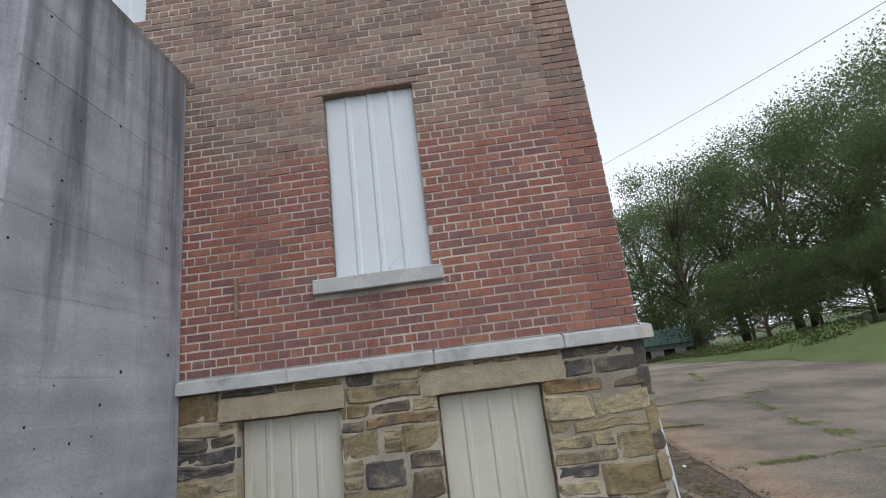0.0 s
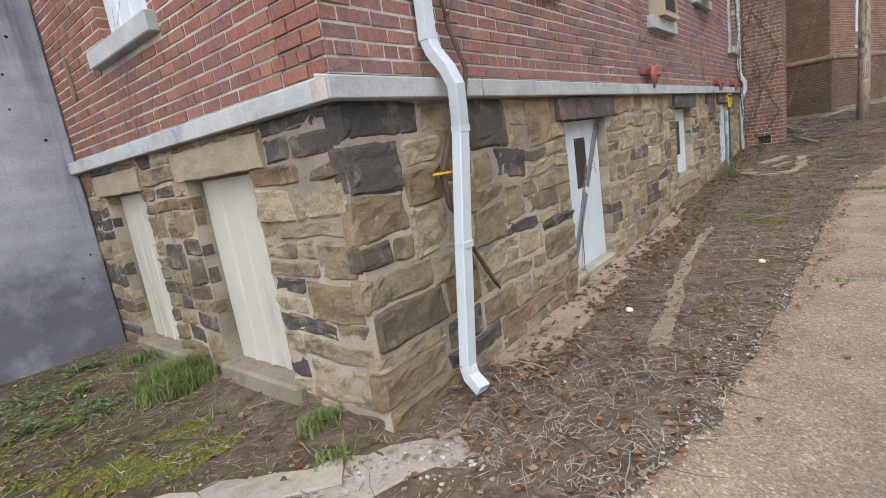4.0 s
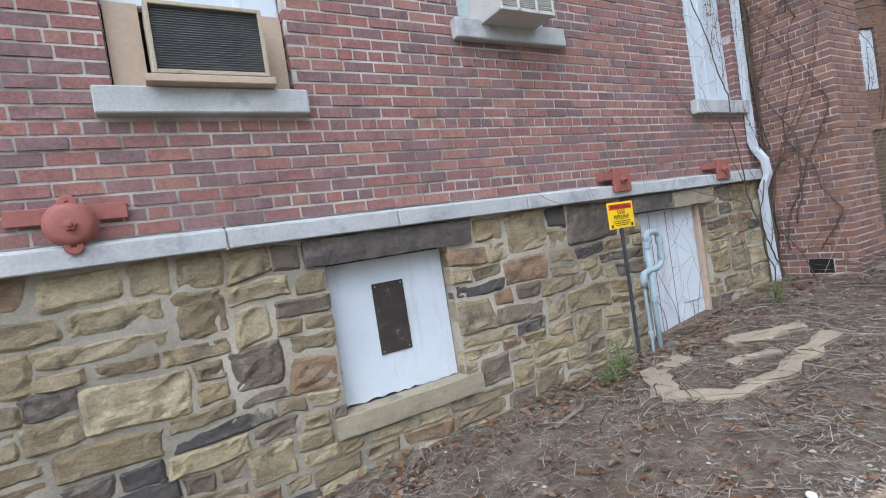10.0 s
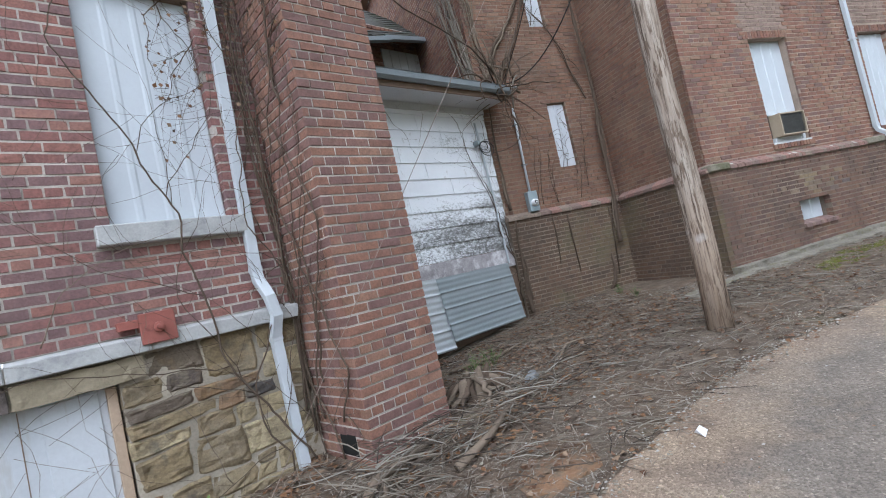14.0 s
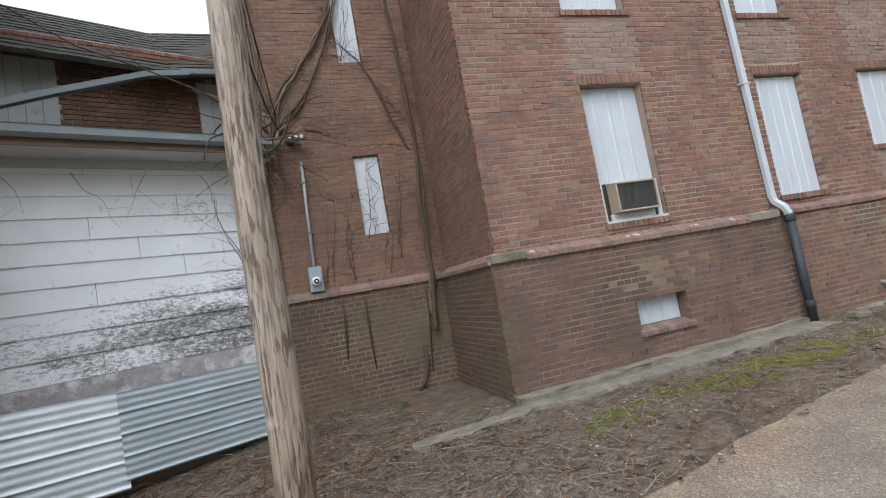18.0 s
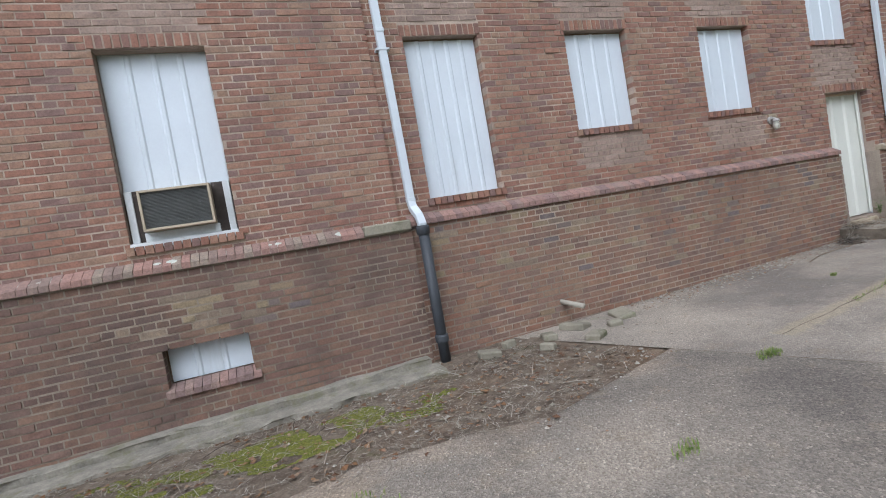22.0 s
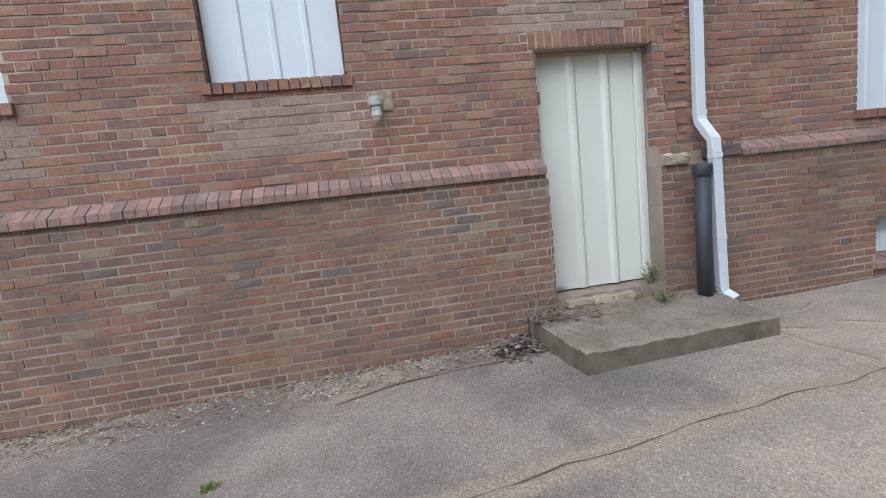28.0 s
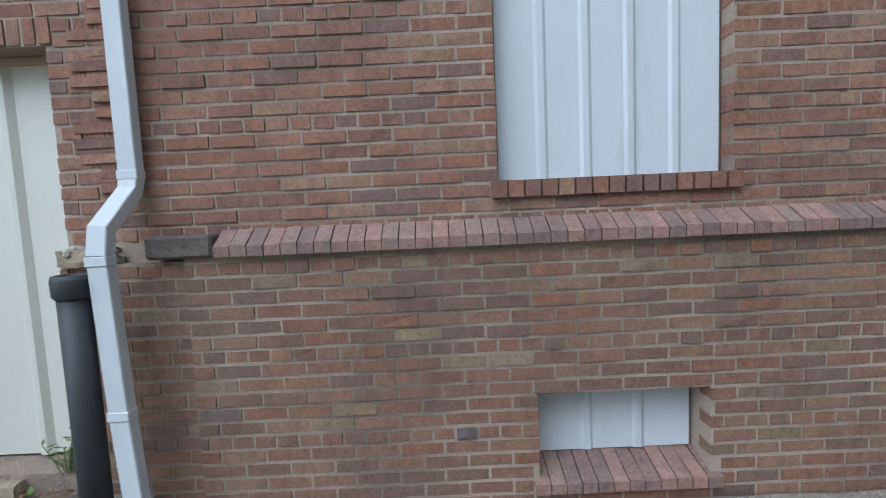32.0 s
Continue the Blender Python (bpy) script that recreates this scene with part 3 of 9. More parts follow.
class Mesh:
    """Collects boxes, tubes and sheets, and links them as one mesh object."""

    def __init__(self):
        self.v, self.f = [], []

    def add(self, verts, faces, m=None):
        k = len(self.v)
        self.v += [tuple(m @ Vector(p)) if m else tuple(p) for p in verts]
        self.f += [tuple(i + k for i in f) for f in faces]
        return self

    def box(self, x0, x1, y0, y1, z0, z1, m=None):
        vs = [(x, y, z) for z in (z0, z1) for y in (y0, y1) for x in (x0, x1)]
        return self.add(vs, [(0, 2, 3, 1), (4, 5, 7, 6), (0, 1, 5, 4), (2, 6, 7, 3), (0, 4, 6, 2), (1, 3, 7, 5)], m)

    def tube(self, pts, r, n=8, caps=True, squash=None):
        """A tube along points; r is one radius or one a point. squash: a rectangular section (half width, half depth)."""
        pts = [Vector(p) for p in pts]
        k = len(self.v)
        side = None
        for i, p in enumerate(pts):
            d = (pts[min(i + 1, len(pts) - 1)] - pts[max(i - 1, 0)]).normalized()
            if side is None:
                side = d.cross(Vector((0, 0, 1)))
                if side.length < 0.2:
                    side = d.cross(Vector((0, 1, 0)))
            side = (side - d * side.dot(d)).normalized()
            up = side.cross(d)
            rr = r[i] if isinstance(r, (list, tuple)) else r
            if squash:
                ring = [(-squash[0], -squash[1]), (squash[0], -squash[1]), (squash[0], squash[1]), (-squash[0], squash[1])]
            else:
                ring = [(rr * math.cos(2 * math.pi * j / n), rr * math.sin(2 * math.pi * j / n)) for j in range(n)]
            self.v += [tuple(p + side * a + up * b) for a, b in ring]
        s = 4 if squash else n
        for i in range(len(pts) - 1):
            for j in range(s):
                a, b = k + i * s + j, k + i * s + (j + 1) % s
                self.f.append((a, a + s, b + s, b))
        if caps:
            self.f.append(tuple(k + j for j in range(s)))
            self.f.append(tuple(k + (len(pts) - 1) * s + j for j in reversed(range(s))))
        return self

    def lathe(self, prof, n=16, m=None):
        vs = [(r * math.cos(2 * math.pi * j / n), r * math.sin(2 * math.pi * j / n), z) for r, z in prof for j in range(n)]
        fs = [(i * n + j, i * n + (j + 1) % n, (i + 1) * n + (j + 1) % n, (i + 1) * n + j) for i in range(len(prof) - 1) for j in range(n)]
        fs += [tuple(reversed(range(n))), tuple((len(prof) - 1) * n + j for j in range(n))]
        return self.add(vs, fs, m)

    def ob(self, name, mat, parent=None, m=None, bevel=0.0, smooth=False, label=""):
        me = bpy.data.meshes.new(name)
        me.from_pydata(self.v, [], self.f)
        if bevel:
            bm = bmesh.new()
            bm.from_mesh(me)
            bmesh.ops.bevel(bm, geom=bm.edges[:], offset=bevel, segments=1, affect="EDGES", clamp_overlap=True)
            bm.to_mesh(me)
            bm.free()
        for mt in mat if isinstance(mat, (list, tuple)) else [mat]:
            me.materials.append(mt)
        if smooth:
            me.polygons.foreach_set("use_smooth", [True] * len(me.polygons))
        o = new(name, me)
        if parent:
            o.parent = parent
        if m is not None:
            o.matrix_local = m
        return tagged(o, label=label)


def thing(name, m, label, category, group="", kind=""):
    return tagged(place_empty(name, m), label, category, group, kind)


def place_empty(name, m):
    e = new(name)
    e.empty_display_size = 0.1
    e.matrix_world = m
    return e


TURN_B = -22.2
FACE_A = pose(0, 0, 0)
FACE_E = pose(0, 0, 0, 0, 0, -90)
FACE_B = pose(18.613, -1.945, 0, 0, 0, TURN_B)


def split(u0, u1, holes, z):
    """What is left of the stretch u0..u1 at height z beside the holes."""
    out = [(u0, u1)]
    for a, b, c, d in holes:
        if c < z < d:
            out = [q for s, e in out for q in ((s, min(e, a)), (max(s, b), e)) if q[1] - q[0] > 0.012]
    return out


def wall_slab(name, m, u0, u1, z0, z1, holes, mat, thick=0.35, back=0.004, label="", cat="wall"):
    holes = [(h[0] - 0.004, h[1] + 0.004, h[2], h[3]) for h in holes]
    us = sorted({u0, u1, *[min(max(v, u0), u1) for h in holes for v in h[:2]]})
    mb = Mesh()
    for a, b in zip(us, us[1:]):
        if b - a < 1e-4:
            continue
        mid = (a + b) / 2
        cuts = sorted((max(h[2], z0), min(h[3], z1)) for h in holes if h[0] < mid < h[1])
        s = z0
        for c, d in cuts:
            if c > s:
                mb.box(a, b, back, thick, s, c)
            s = max(s, d)
        if s < z1:
            mb.box(a, b, back, thick, s, z1)
    return tagged(mb.ob(name, mat, None, m), label, cat, kind="structure")


QUADS = ((0, 1, 2, 3), (4, 5, 1, 0), (5, 6, 2, 1), (6, 7, 3, 2), (7, 4, 0, 3))


def brick_verts(w, h, depth, rng, rough=0.002):
    """The eight corners of a brick, front at y = 0 and rounded in a little towards it."""
    e = 0.003
    v = np.array([(e, 0, e), (w - e, 0, e), (w - e, 0, h - e), (e, 0, h - e), (0, depth, 0), (w, depth, 0), (w, depth, h), (0, depth, h)], float)
    v[:4] += np.clip(rng.normal(0, rough, (4, 3)), -0.004, 0.0015) * (0.6, 1.2, 0.6)
    return v


def bricks(wall, m, u0, u1, z0, z1, holes, mats, pitch=0.213, course=0.0755, joint=0.011, depth=0.1, near=None, seed=1, zones=(), phase=0, header=6):
    """Lays a brick facing in common bond on a wall. near = (u0, u1, z0, z1): the whole bricks there are pieces of their own.
    zones: (u0, u1, z0, z1, materials) that are laid in another brick."""
    rng = np.random.default_rng(seed)
    batches = {}
    variants = {}
    count = 0
    for i in range(int((z1 - z0) / course + 0.5)):
        za = z0 + i * course
        zb = min(za + course - joint, z1)
        heads = (i + phase) % header == 0
        p = pitch / 2 if heads else pitch
        off = (0.25 if heads else 0.5 * (i % 2)) * pitch + rng.normal(0, 0.006)
        spans = split(u0, u1, holes, (za + zb) / 2)
        for s, e in spans:
            k0 = math.floor((s - off - u0) / p)
            a = u0 + off + k0 * p
            while a < e:
                x0, x1 = max(a, s), min(a + p - joint * 0.7, e)
                if a + p > e - 0.03 and x1 < e:
                    x1 = e
                a0, a = a, a + p
                if x1 - x0 < 0.03:
                    continue
                mid, zm = (x0 + x1) / 2, (za + zb) / 2
                mt = mats
                for q in zones:
                    if q[0] < mid < q[1] and q[2] < zm < q[3] and (len(q) < 6 or rng.random() < q[5] * min(1.0, 0.25 + 2.2 * max(0.0, noise.noise((mid * 1.3, zm * 2.5, seed)) + 0.35))):
                        mt = q[4]
                whole = abs(x1 - x0 - (p - joint * 0.7)) < 1e-6
                tilt = min(0.0015, rng.normal(0, 0.0022))
                if near and count < 300 and whole and near[0] < x0 and x1 < near[1] and near[2] < za and zb < near[3]:
                    key = (heads, mt[1].name, int(rng.integers(3)))
                    if key not in variants:
                        me = bpy.data.meshes.new("brick")
                        me.from_pydata([tuple(v) for v in brick_verts(p - joint * 0.7, course - joint, depth, rng)], [], QUADS)
                        me.materials.append(mt[1])
                        variants[key] = me
                    o = new("brick", variants[key])
                    o.parent = wall
                    o.location = (x0, tilt, za)
                    count += 1
                    continue
                v = brick_verts(x1 - x0, zb - za, depth, rng) + (x0, tilt, za)
                batches.setdefault(mt[0].name, [mt[0], []])[1].append(v)
    for mt, vs in batches.values():
        n = len(vs)
        faces = (np.array(QUADS)[None] + 8 * np.arange(n)[:, None, None]).reshape(-1, 4)
        me = bpy.data.meshes.new("brickwork")
        me.from_pydata(np.concatenate(vs).tolist(), [], faces.tolist())
        me.materials.append(mt)
        o = new("brickwork", me)
        o.parent = wall
        tagged(o, kind="stuff")


def soldiers(wall, u0, u1, z0, z1, mats, width=0.068, joint=0.01, depth=0.1, seed=2, name="lintel_brick", proud=0.0):
    """A row of bricks on end."""
    rng = np.random.default_rng(seed)
    k = max(1, round((u1 - u0) / width))
    w = (u1 - u0) / k
    for i in range(k):
        v = brick_verts(w - joint, z1 - z0, depth, rng)
        v += (u0 + i * w + joint / 2, -proud + rng.normal(0, 0.002), z0)
        me = bpy.data.meshes.new(name)
        me.from_pydata([tuple(q) for q in v], [], QUADS)
        me.materials.append(mats[1])
        o = new(name, me)
        o.parent = wall


def cap_row(wall, u0, u1, z0, z1, mats, seed=2, width=0.075, proud=0.035, back=0.115, name="cap_brick"):
    """The plinth's cap: bricks on edge with an upright lip and a top that slopes back to the wall."""
    rng = np.random.default_rng(seed)
    k = max(1, round((u1 - u0) / width))
    w = (u1 - u0) / k
    shared = []
    for i in range(5):
        e = rng.normal(0, 0.0025, 4)
        a, b, lip = 0.0025, w - 0.0025, z0 + 0.05 + e[0]
        vs = [(a, -proud + e[1], z0), (b, -proud + e[1], z0), (b, -proud + e[1], lip), (a, -proud + e[1], lip), (a, back, z1 + e[2]), (b, back, z1 + e[2]), (a, back, z0), (b, back, z0)]
        me = bpy.data.meshes.new(name)
        me.from_pydata(vs, [], [(0, 1, 2, 3), (3, 2, 5, 4), (6, 0, 3, 4), (1, 7, 5, 2), (6, 7, 1, 0)])
        me.materials.append(mats[1])
        shared.append(me)
    for i in range(k):
        o = new(name, shared[int(rng.integers(5))])
        o.parent = wall
        o.location = (u0 + i * w, 0, 0)
    Mesh().box(u0, u1, -proud + 0.012, back, z0 + 0.004, z0 + 0.035).ob("cap_bed", MORTAR_B, wall)


def stones(wall, u0, u1, z0, z1, holes, seed=3, big=None, mix=None):
    """Rubble in rough courses: uneven stones, some two courses high, round at the corners and bedded in flush mortar.
    big = (u0, u1): the stretch of larger corner stones; mix: the stretch with dark slate among the sandstone."""
    rng = np.random.default_rng(seed)
    zs = [z0]
    while z1 - zs[-1] > 0.2:
        zs.append(zs[-1] + float(rng.uniform(0.09, 0.15)))
    zs.append(z1)
    taken = [[] for _ in zs]
    cells = []
    for i, (lo, hi) in enumerate(zip(zs, zs[1:])):
        near = [h for h in holes if h[2] < hi and h[3] > lo]
        marks = sorted({u0, u1, *[min(max(v, u0), u1) for h in near for v in h[:2]]})
        for s, e in zip(marks, marks[1:]):
            c, d = lo, hi
            for h in near:
                if h[0] < (s + e) / 2 < h[1]:
                    c, d = (c, min(d, h[2])) if h[2] > lo else (max(c, h[3]), d)
            if d - c < 0.03 or e - s < 0.03:
                continue
            whole = c == lo and d == hi
            for a, b in split(s, e, [(p, q, -9, 9) for p, q in taken[i]], 0):
                u = a
                while u < b - 0.02:
                    large = big and big[0] < u < big[1]
                    w = float(rng.uniform(0.15, 0.34) if rng.random() < 0.6 else rng.uniform(0.34, 0.62)) * (1.3 if large else 1.0)
                    if b - u - w < 0.13:
                        w = b - u
                    top = d
                    if whole and i + 2 < len(zs) and w > 0.24 and rng.random() < (0.75 if large else 0.27):
                        if not any(h[0] < u + w and h[1] > u and h[2] < zs[i + 2] and h[3] > hi for h in holes):
                            top = zs[i + 2]
                            taken[i + 1].append((u, u + w))
                    cells.append((u, u + w, c, top))
                    u += w
    rim_of = [(u0, u1, z1, 9), (u0, u1, -9, z0), (-99, u0, -9, 9), (u1, 99, -9, 9), *holes]

    def bend(u, z):
        """Lets the courses waver, but not where they meet an opening or an end."""
        free = 0.2
        for h in rim_of:
            free = min(free, math.hypot(max(h[0] - u, 0, u - h[1]), max(h[2] - z, 0, z - h[3])))
        k = free / 0.2
        return (u + 0.03 * k * noise.noise((u * 2.6, z * 4.1, seed)) + 0.008 * k * noise.noise((u * 14, z * 14, seed + 2)), z + 0.042 * k * noise.noise((u * 1.9, z * 2.3, seed + 5)) + 0.012 * k * noise.noise((u * 9, z * 9, seed + 7)))

    for a, b, c, d in cells:
        j = float(rng.uniform(0.0, 0.005))
        hw, hh = (b - a) / 2 - j, (d - c) / 2 - j
        if hw < 0.02 or hh < 0.016:
            continue
        mx, mz = (a + b) / 2, (c + d) / 2
        r = min(hw, hh) * float(rng.uniform(0.05, 0.3))
        nx, nz = max(6, min(14, int(hw / 0.02))), max(5, min(9, int(hh / 0.016)))
        proud = float(rng.uniform(0.0, 0.012))
        skew = rng.uniform(-1, 1, 8) * min(0.018, hh * 0.22)
        tx, tz, ph = float(rng.normal(0, 0.005)), float(rng.normal(0, 0.005)), float(rng.uniform(0, 90))
        vs = []
        for k in range(nz + 1):
            for i in range(nx + 1):
                s, t = 2 * i / nx - 1, 2 * k / nz - 1
                s, t = math.copysign(abs(s) ** 0.62, s), math.copysign(abs(t) ** 0.62, t)
                x, z = s * hw, t * hh
                ex, ez = max(abs(x) - hw + r, 0), max(abs(z) - hh + r, 0)
                if ex > 0 and ez > 0:
                    f = max(ex, ez) / math.hypot(ex, ez)
                    x, z = math.copysign(hw - r + ex * f, x), math.copysign(hh - r + ez * f, z)
                f = ((1 - s) * (1 - t), (1 + s) * (1 - t), (1 - s) * (1 + t), (1 + s) * (1 + t))
                x, z = x + sum(p * q for p, q in zip(f, skew[:4])) / 4, z + sum(p * q for p, q in zip(f, skew[4:])) / 4
                rim = min(hw * (1 - abs(s)), hh * (1 - abs(t)), 0.01) / 0.01
                y = 0.007 - (0.007 + proud) * rim + tx * s + tz * t
                y -= 0.022 * abs(noise.noise((x * 8, z * 17, ph))) * rim - 0.008 + 0.009 * noise.noise((x * 24, z * 34, ph)) + 0.006 * noise.noise((x * 55, z * 70, ph))
                x, z = bend(mx + x, mz + z)
                vs.append((x, y, z))
        w = nx + 1
        fs = [(k * w + i, k * w + i + 1, (k + 1) * w + i + 1, (k + 1) * w + i) for k in range(nz) for i in range(nx)]
        ring = [i for i in range(w)] + [k * w + nx for k in range(1, nz + 1)] + [nz * w + i for i in range(nx - 1, -1, -1)] + [k * w for k in range(nz - 1, 0, -1)]
        base = len(vs)
        vs += [(vs[i][0], 0.09, vs[i][2]) for i in ring]
        fs += [(ring[(i + 1) % len(ring)], ring[i], base + i, base + (i + 1) % len(ring)) for i in range(len(ring))]
        Mesh().add(vs, fs).ob("stone", STONE_MIX if mix and mix[0] < mx < mix[1] else STONE, wall)


def rough_block(a, b, y0, y1, c, d, seed, amp=0.01, step=0.045):
    """A hewn block: a box with an uneven skin and worn edges."""
    def cut(p, q):
        return [p + (q - p) * i / max(2, int((q - p) / step)) for i in range(max(2, int((q - p) / step)) + 1)]

    us, ys_, zs = cut(a, b), cut(y0, y1), cut(c, d)
    mb, at = Mesh(), {}

    def vert(p):
        if p not in at:
            q = Vector(p)
            edge = sum((abs(p[i] - e) < 1e-6) for i, pair in enumerate(((a, b), (y0, y1), (c, d))) for e in pair)
            mid = Vector(((a + b) / 2, (y0 + y1) / 2, (c + d) / 2))
            off = amp * Vector((noise.noise((q.x * 8, q.z * 8, seed)), noise.noise((q.x * 7, q.z * 11, seed + 3)) + 0.6 * noise.noise((q.x * 25, q.z * 25, seed)), noise.noise((q.x * 9, q.y * 9, seed + 8))))
            if edge > 1:
                off += Vector([math.copysign(min(abs(v), amp * 0.45), v) for v in (mid - q)]) * (0.5 + 0.5 * abs(noise.noise((q.x * 12, q.z * 12, seed + 4))))
            at[p] = len(mb.v)
            mb.v.append(tuple(q + off))
        return at[p]

    for lo, hi, axis in ((a, b, 0), (y0, y1, 1), (c, d, 2)):
        g, h = [(us, ys_, zs)[k] for k in range(3) if k != axis]
        for val in (lo, hi):
            for p, q in zip(g, g[1:]):
                for r, t in zip(h, h[1:]):
                    f = []
                    for m, n in ((p, r), (q, r), (q, t), (p, t)):
                        v = [m, n]
                        v.insert(axis, val)
                        f.append(vert(tuple(v)))
                    mb.f.append(tuple(f) if (val == hi) != (axis == 1) else tuple(reversed(f)))
    return mb


def panel(parent, u0, u1, z0, z1, mat, y=0.1, ribs=3, name="metal_panel", label="", wave=0.011, flank=0.016):
    """A ribbed sheet of metal that closes an opening."""
    prof = []
    n = ribs + 1
    w = (u1 - u0) / n
    for i in range(n):
        a = u0 + i * w
        prof += [(a, 0)] if i == 0 else []
        if i:
            prof += [(a - 0.014 - flank, 0), (a - 0.014, -wave), (a + 0.014, -wave), (a + 0.014 + flank, 0)]
    prof.append((u1, 0))
    vs, fs = [], []
    for z in (z0, z1):
        vs += [(u, y + d, z) for u, d in prof] + [(u, y + 0.012, z) for u, d in prof]
    k = len(prof)
    for i in range(k - 1):
        fs += [(i, i + 1, 2 * k + i + 1, 2 * k + i), (k + i + 1, k + i, 3 * k + i, 3 * k + i + 1), (i + 1, i, k + i, k + i + 1), (2 * k + i, 2 * k + i + 1, 3 * k + i + 1, 3 * k + i)]
    return Mesh().add(vs, fs).ob(name, mat, parent, label=label)


# ---- ground ----
PROFILE = ((-40, -0.4), (-8, -0.1), (0, -0.13), (1, -0.15), (4.6, -0.03), (6, 0.04), (8.6, 0.17), (11, 0.38), (12, 0.45), (14.5, 0.55), (17, 0.72), (20, 0.8), (23.5, 0.85), (26, 0.925), (27, 0.955), (28.3, 0.965), (29.1, 0.94), (30.6, 0.99), (32, 1.0), (38, 0.95), (45, 0.7), (55, 0.25), (90, 0.2))
EDGE = ((-12, 1.2), (-4, 0.3), (-1, -0.8), (0.2, -1.2), (1.5, -1.4), (2.8, -1.52), (4.5, -1.62), (6.1, -1.76), (7.2, -2.0), (9, -2.5), (10.6, -2.72), (11.12, -2.85), (11.24, -2.52), (11.45, -2.42), (12.74, -2.5), (13.26, -2.6), (13.75, -2.71), (14.24, -2.88), (14.73, -3.09), (15.22, -3.33), (17, -3.7), (19.2, -4.2), (20.2, -4.9), (21.7, -5.05))


def along(table, x):
    return float(np.interp(x, [p[0] for p in table], [p[1] for p in table]))


def ground_z(x, y):
    z = along(PROFILE, x)
    z += 0.05 * max(0.0, -y - 11) + 0.06 * max(0.0, -y - 16) + 0.27 * min(3.2, max(0.0, -y - 11.2)) * min(1.0, max(0.0, (27 - x) / 12))
    return z


def bumps(x, y, k=1.0):
    return k * (0.03 * noise.noise((x * 0.9, y * 0.9, 3)) + 0.018 * noise.noise((x * 3.1, y * 3.1, 9)))


def steps(lo, hi, fine_lo, fine_hi, fine, coarse):
    out = list(np.arange(fine_lo, fine_hi + 1e-6, fine))
    d, v = coarse, fine_lo
    while v > lo:
        v -= d
        d *= 1.35
        out.insert(0, max(v, lo))
    d, v = coarse, fine_hi
    while v < hi:
        v += d
        d *= 1.35
        out.append(min(v, hi))
    return out


xs, ys = steps(-400, 700, -4, 34, 0.16, 0.5), steps(-500, 400, -10, 4, 0.16, 0.5)
gv = []
for y in ys:
    for x in xs:
        z = ground_z(min(max(x, -40), 90), max(y, -60)) + (bumps(x, y) if -12 < y < 5 and -6 < x < 36 else 0)
        z -= 0.075 * (min(1.0, max(0.0, (along(EDGE, x) - 0.04 - y) / 0.3)) if x < 21.9 else 1.0)
        gv.append((x, y, z))
nx = len(xs)
gf = [(j * nx + i, j * nx + i + 1, (j + 1) * nx + i + 1, (j + 1) * nx + i) for j in range(len(ys) - 1) for i in range(nx - 1)]
ground = tagged(Mesh().add(gv, gf).ob("ground", DIRT, smooth=True), "brown soil with dead leaves, straw and thin moss", "ground", kind="structure")


def sheet(name, inner, outer, mat, rise, label, cat="pavement", x0=0.0, x1=1.0, step=0.22, rows=12, rag=0.05, sandy=0.0):
    """A paved sheet between two lines y = inner(x) and y = outer(x), with a ragged inner edge and a small thickness."""
    k = int((x1 - x0) / step) + 1
    vs, fs, far = [], [], []
    for i in range(k + 1):
        x = x0 + (x1 - x0) * i / k
        a, b = inner(x), outer(x)
        a += rag * (noise.noise((x * 2.3, 5, 1)) + 0.6 * noise.noise((x * 7.1, 2, 4)))
        for j in range(rows + 1):
            s = (j / rows) ** 2.2
            y = a + (b - a) * s
            far.append(sandy + a - y + 0.35 * min(1.0, max(0.0, (x - 9) / 3)) + 0.6 * min(1.0, max(0.0, (x - 17.5) / 3)))
            vs.append((x, y, ground_z(x, y) + rise + 0.006 * noise.noise((x * 1.7, y * 1.7, 0)) - (0.016 if j == 0 else 0)))
        far.append(sandy)
        vs.append((x, a + 0.01, ground_z(x, a) - 0.12))
    n = rows + 2
    for i in range(k):
        for j in range(rows):
            fs.append((i * n + j, i * n + j + 1, (i + 1) * n + j + 1, (i + 1) * n + j))
        fs.append((i * n + rows + 1, i * n, (i + 1) * n, (i + 1) * n + rows + 1))
    o = Mesh().add(vs, fs).ob(name, mat, smooth=True)
    o.data.attributes.new("edge", "FLOAT", "POINT").data.foreach_set("value", far)
    return tagged(o, label, cat, kind="structure")


def b_point(u, d, z=0.0):
    return FACE_B @ Vector((u, -d, z))


def b_line(d):
    """y of the line parallel to the long facade at distance d, as a function of x."""
    p, k = b_point(0, d), math.tan(radians(TURN_B))
    return lambda x: p.y + (x - p.x) * k


asphalt = sheet("asphalt_lot", lambda x: along(EDGE, x), lambda x: -10.9, ASPHALT, 0.012, "worn grey asphalt lot with sandy stains", x0=-14, x1=21.7, rows=30, step=0.12, rag=0.035)
sheet("concrete_apron", lambda x: b_line(0.1)(x), lambda x: -10.9 - 0.25 * max(0, x - 34), APRON, 0.014, "worn grey pavement running up to the brick wall", x0=21.7, x1=60, rows=26, rag=0.02, sandy=0.5)
sheet("lawn", lambda x: -10.75 - 0.25 * max(0, x - 34), lambda x: -70.0, GRASS, 0.03, "rough green lawn rising beyond the lot", "lawn", x0=-14, x1=90, rows=16, step=1.5, rag=0.8)

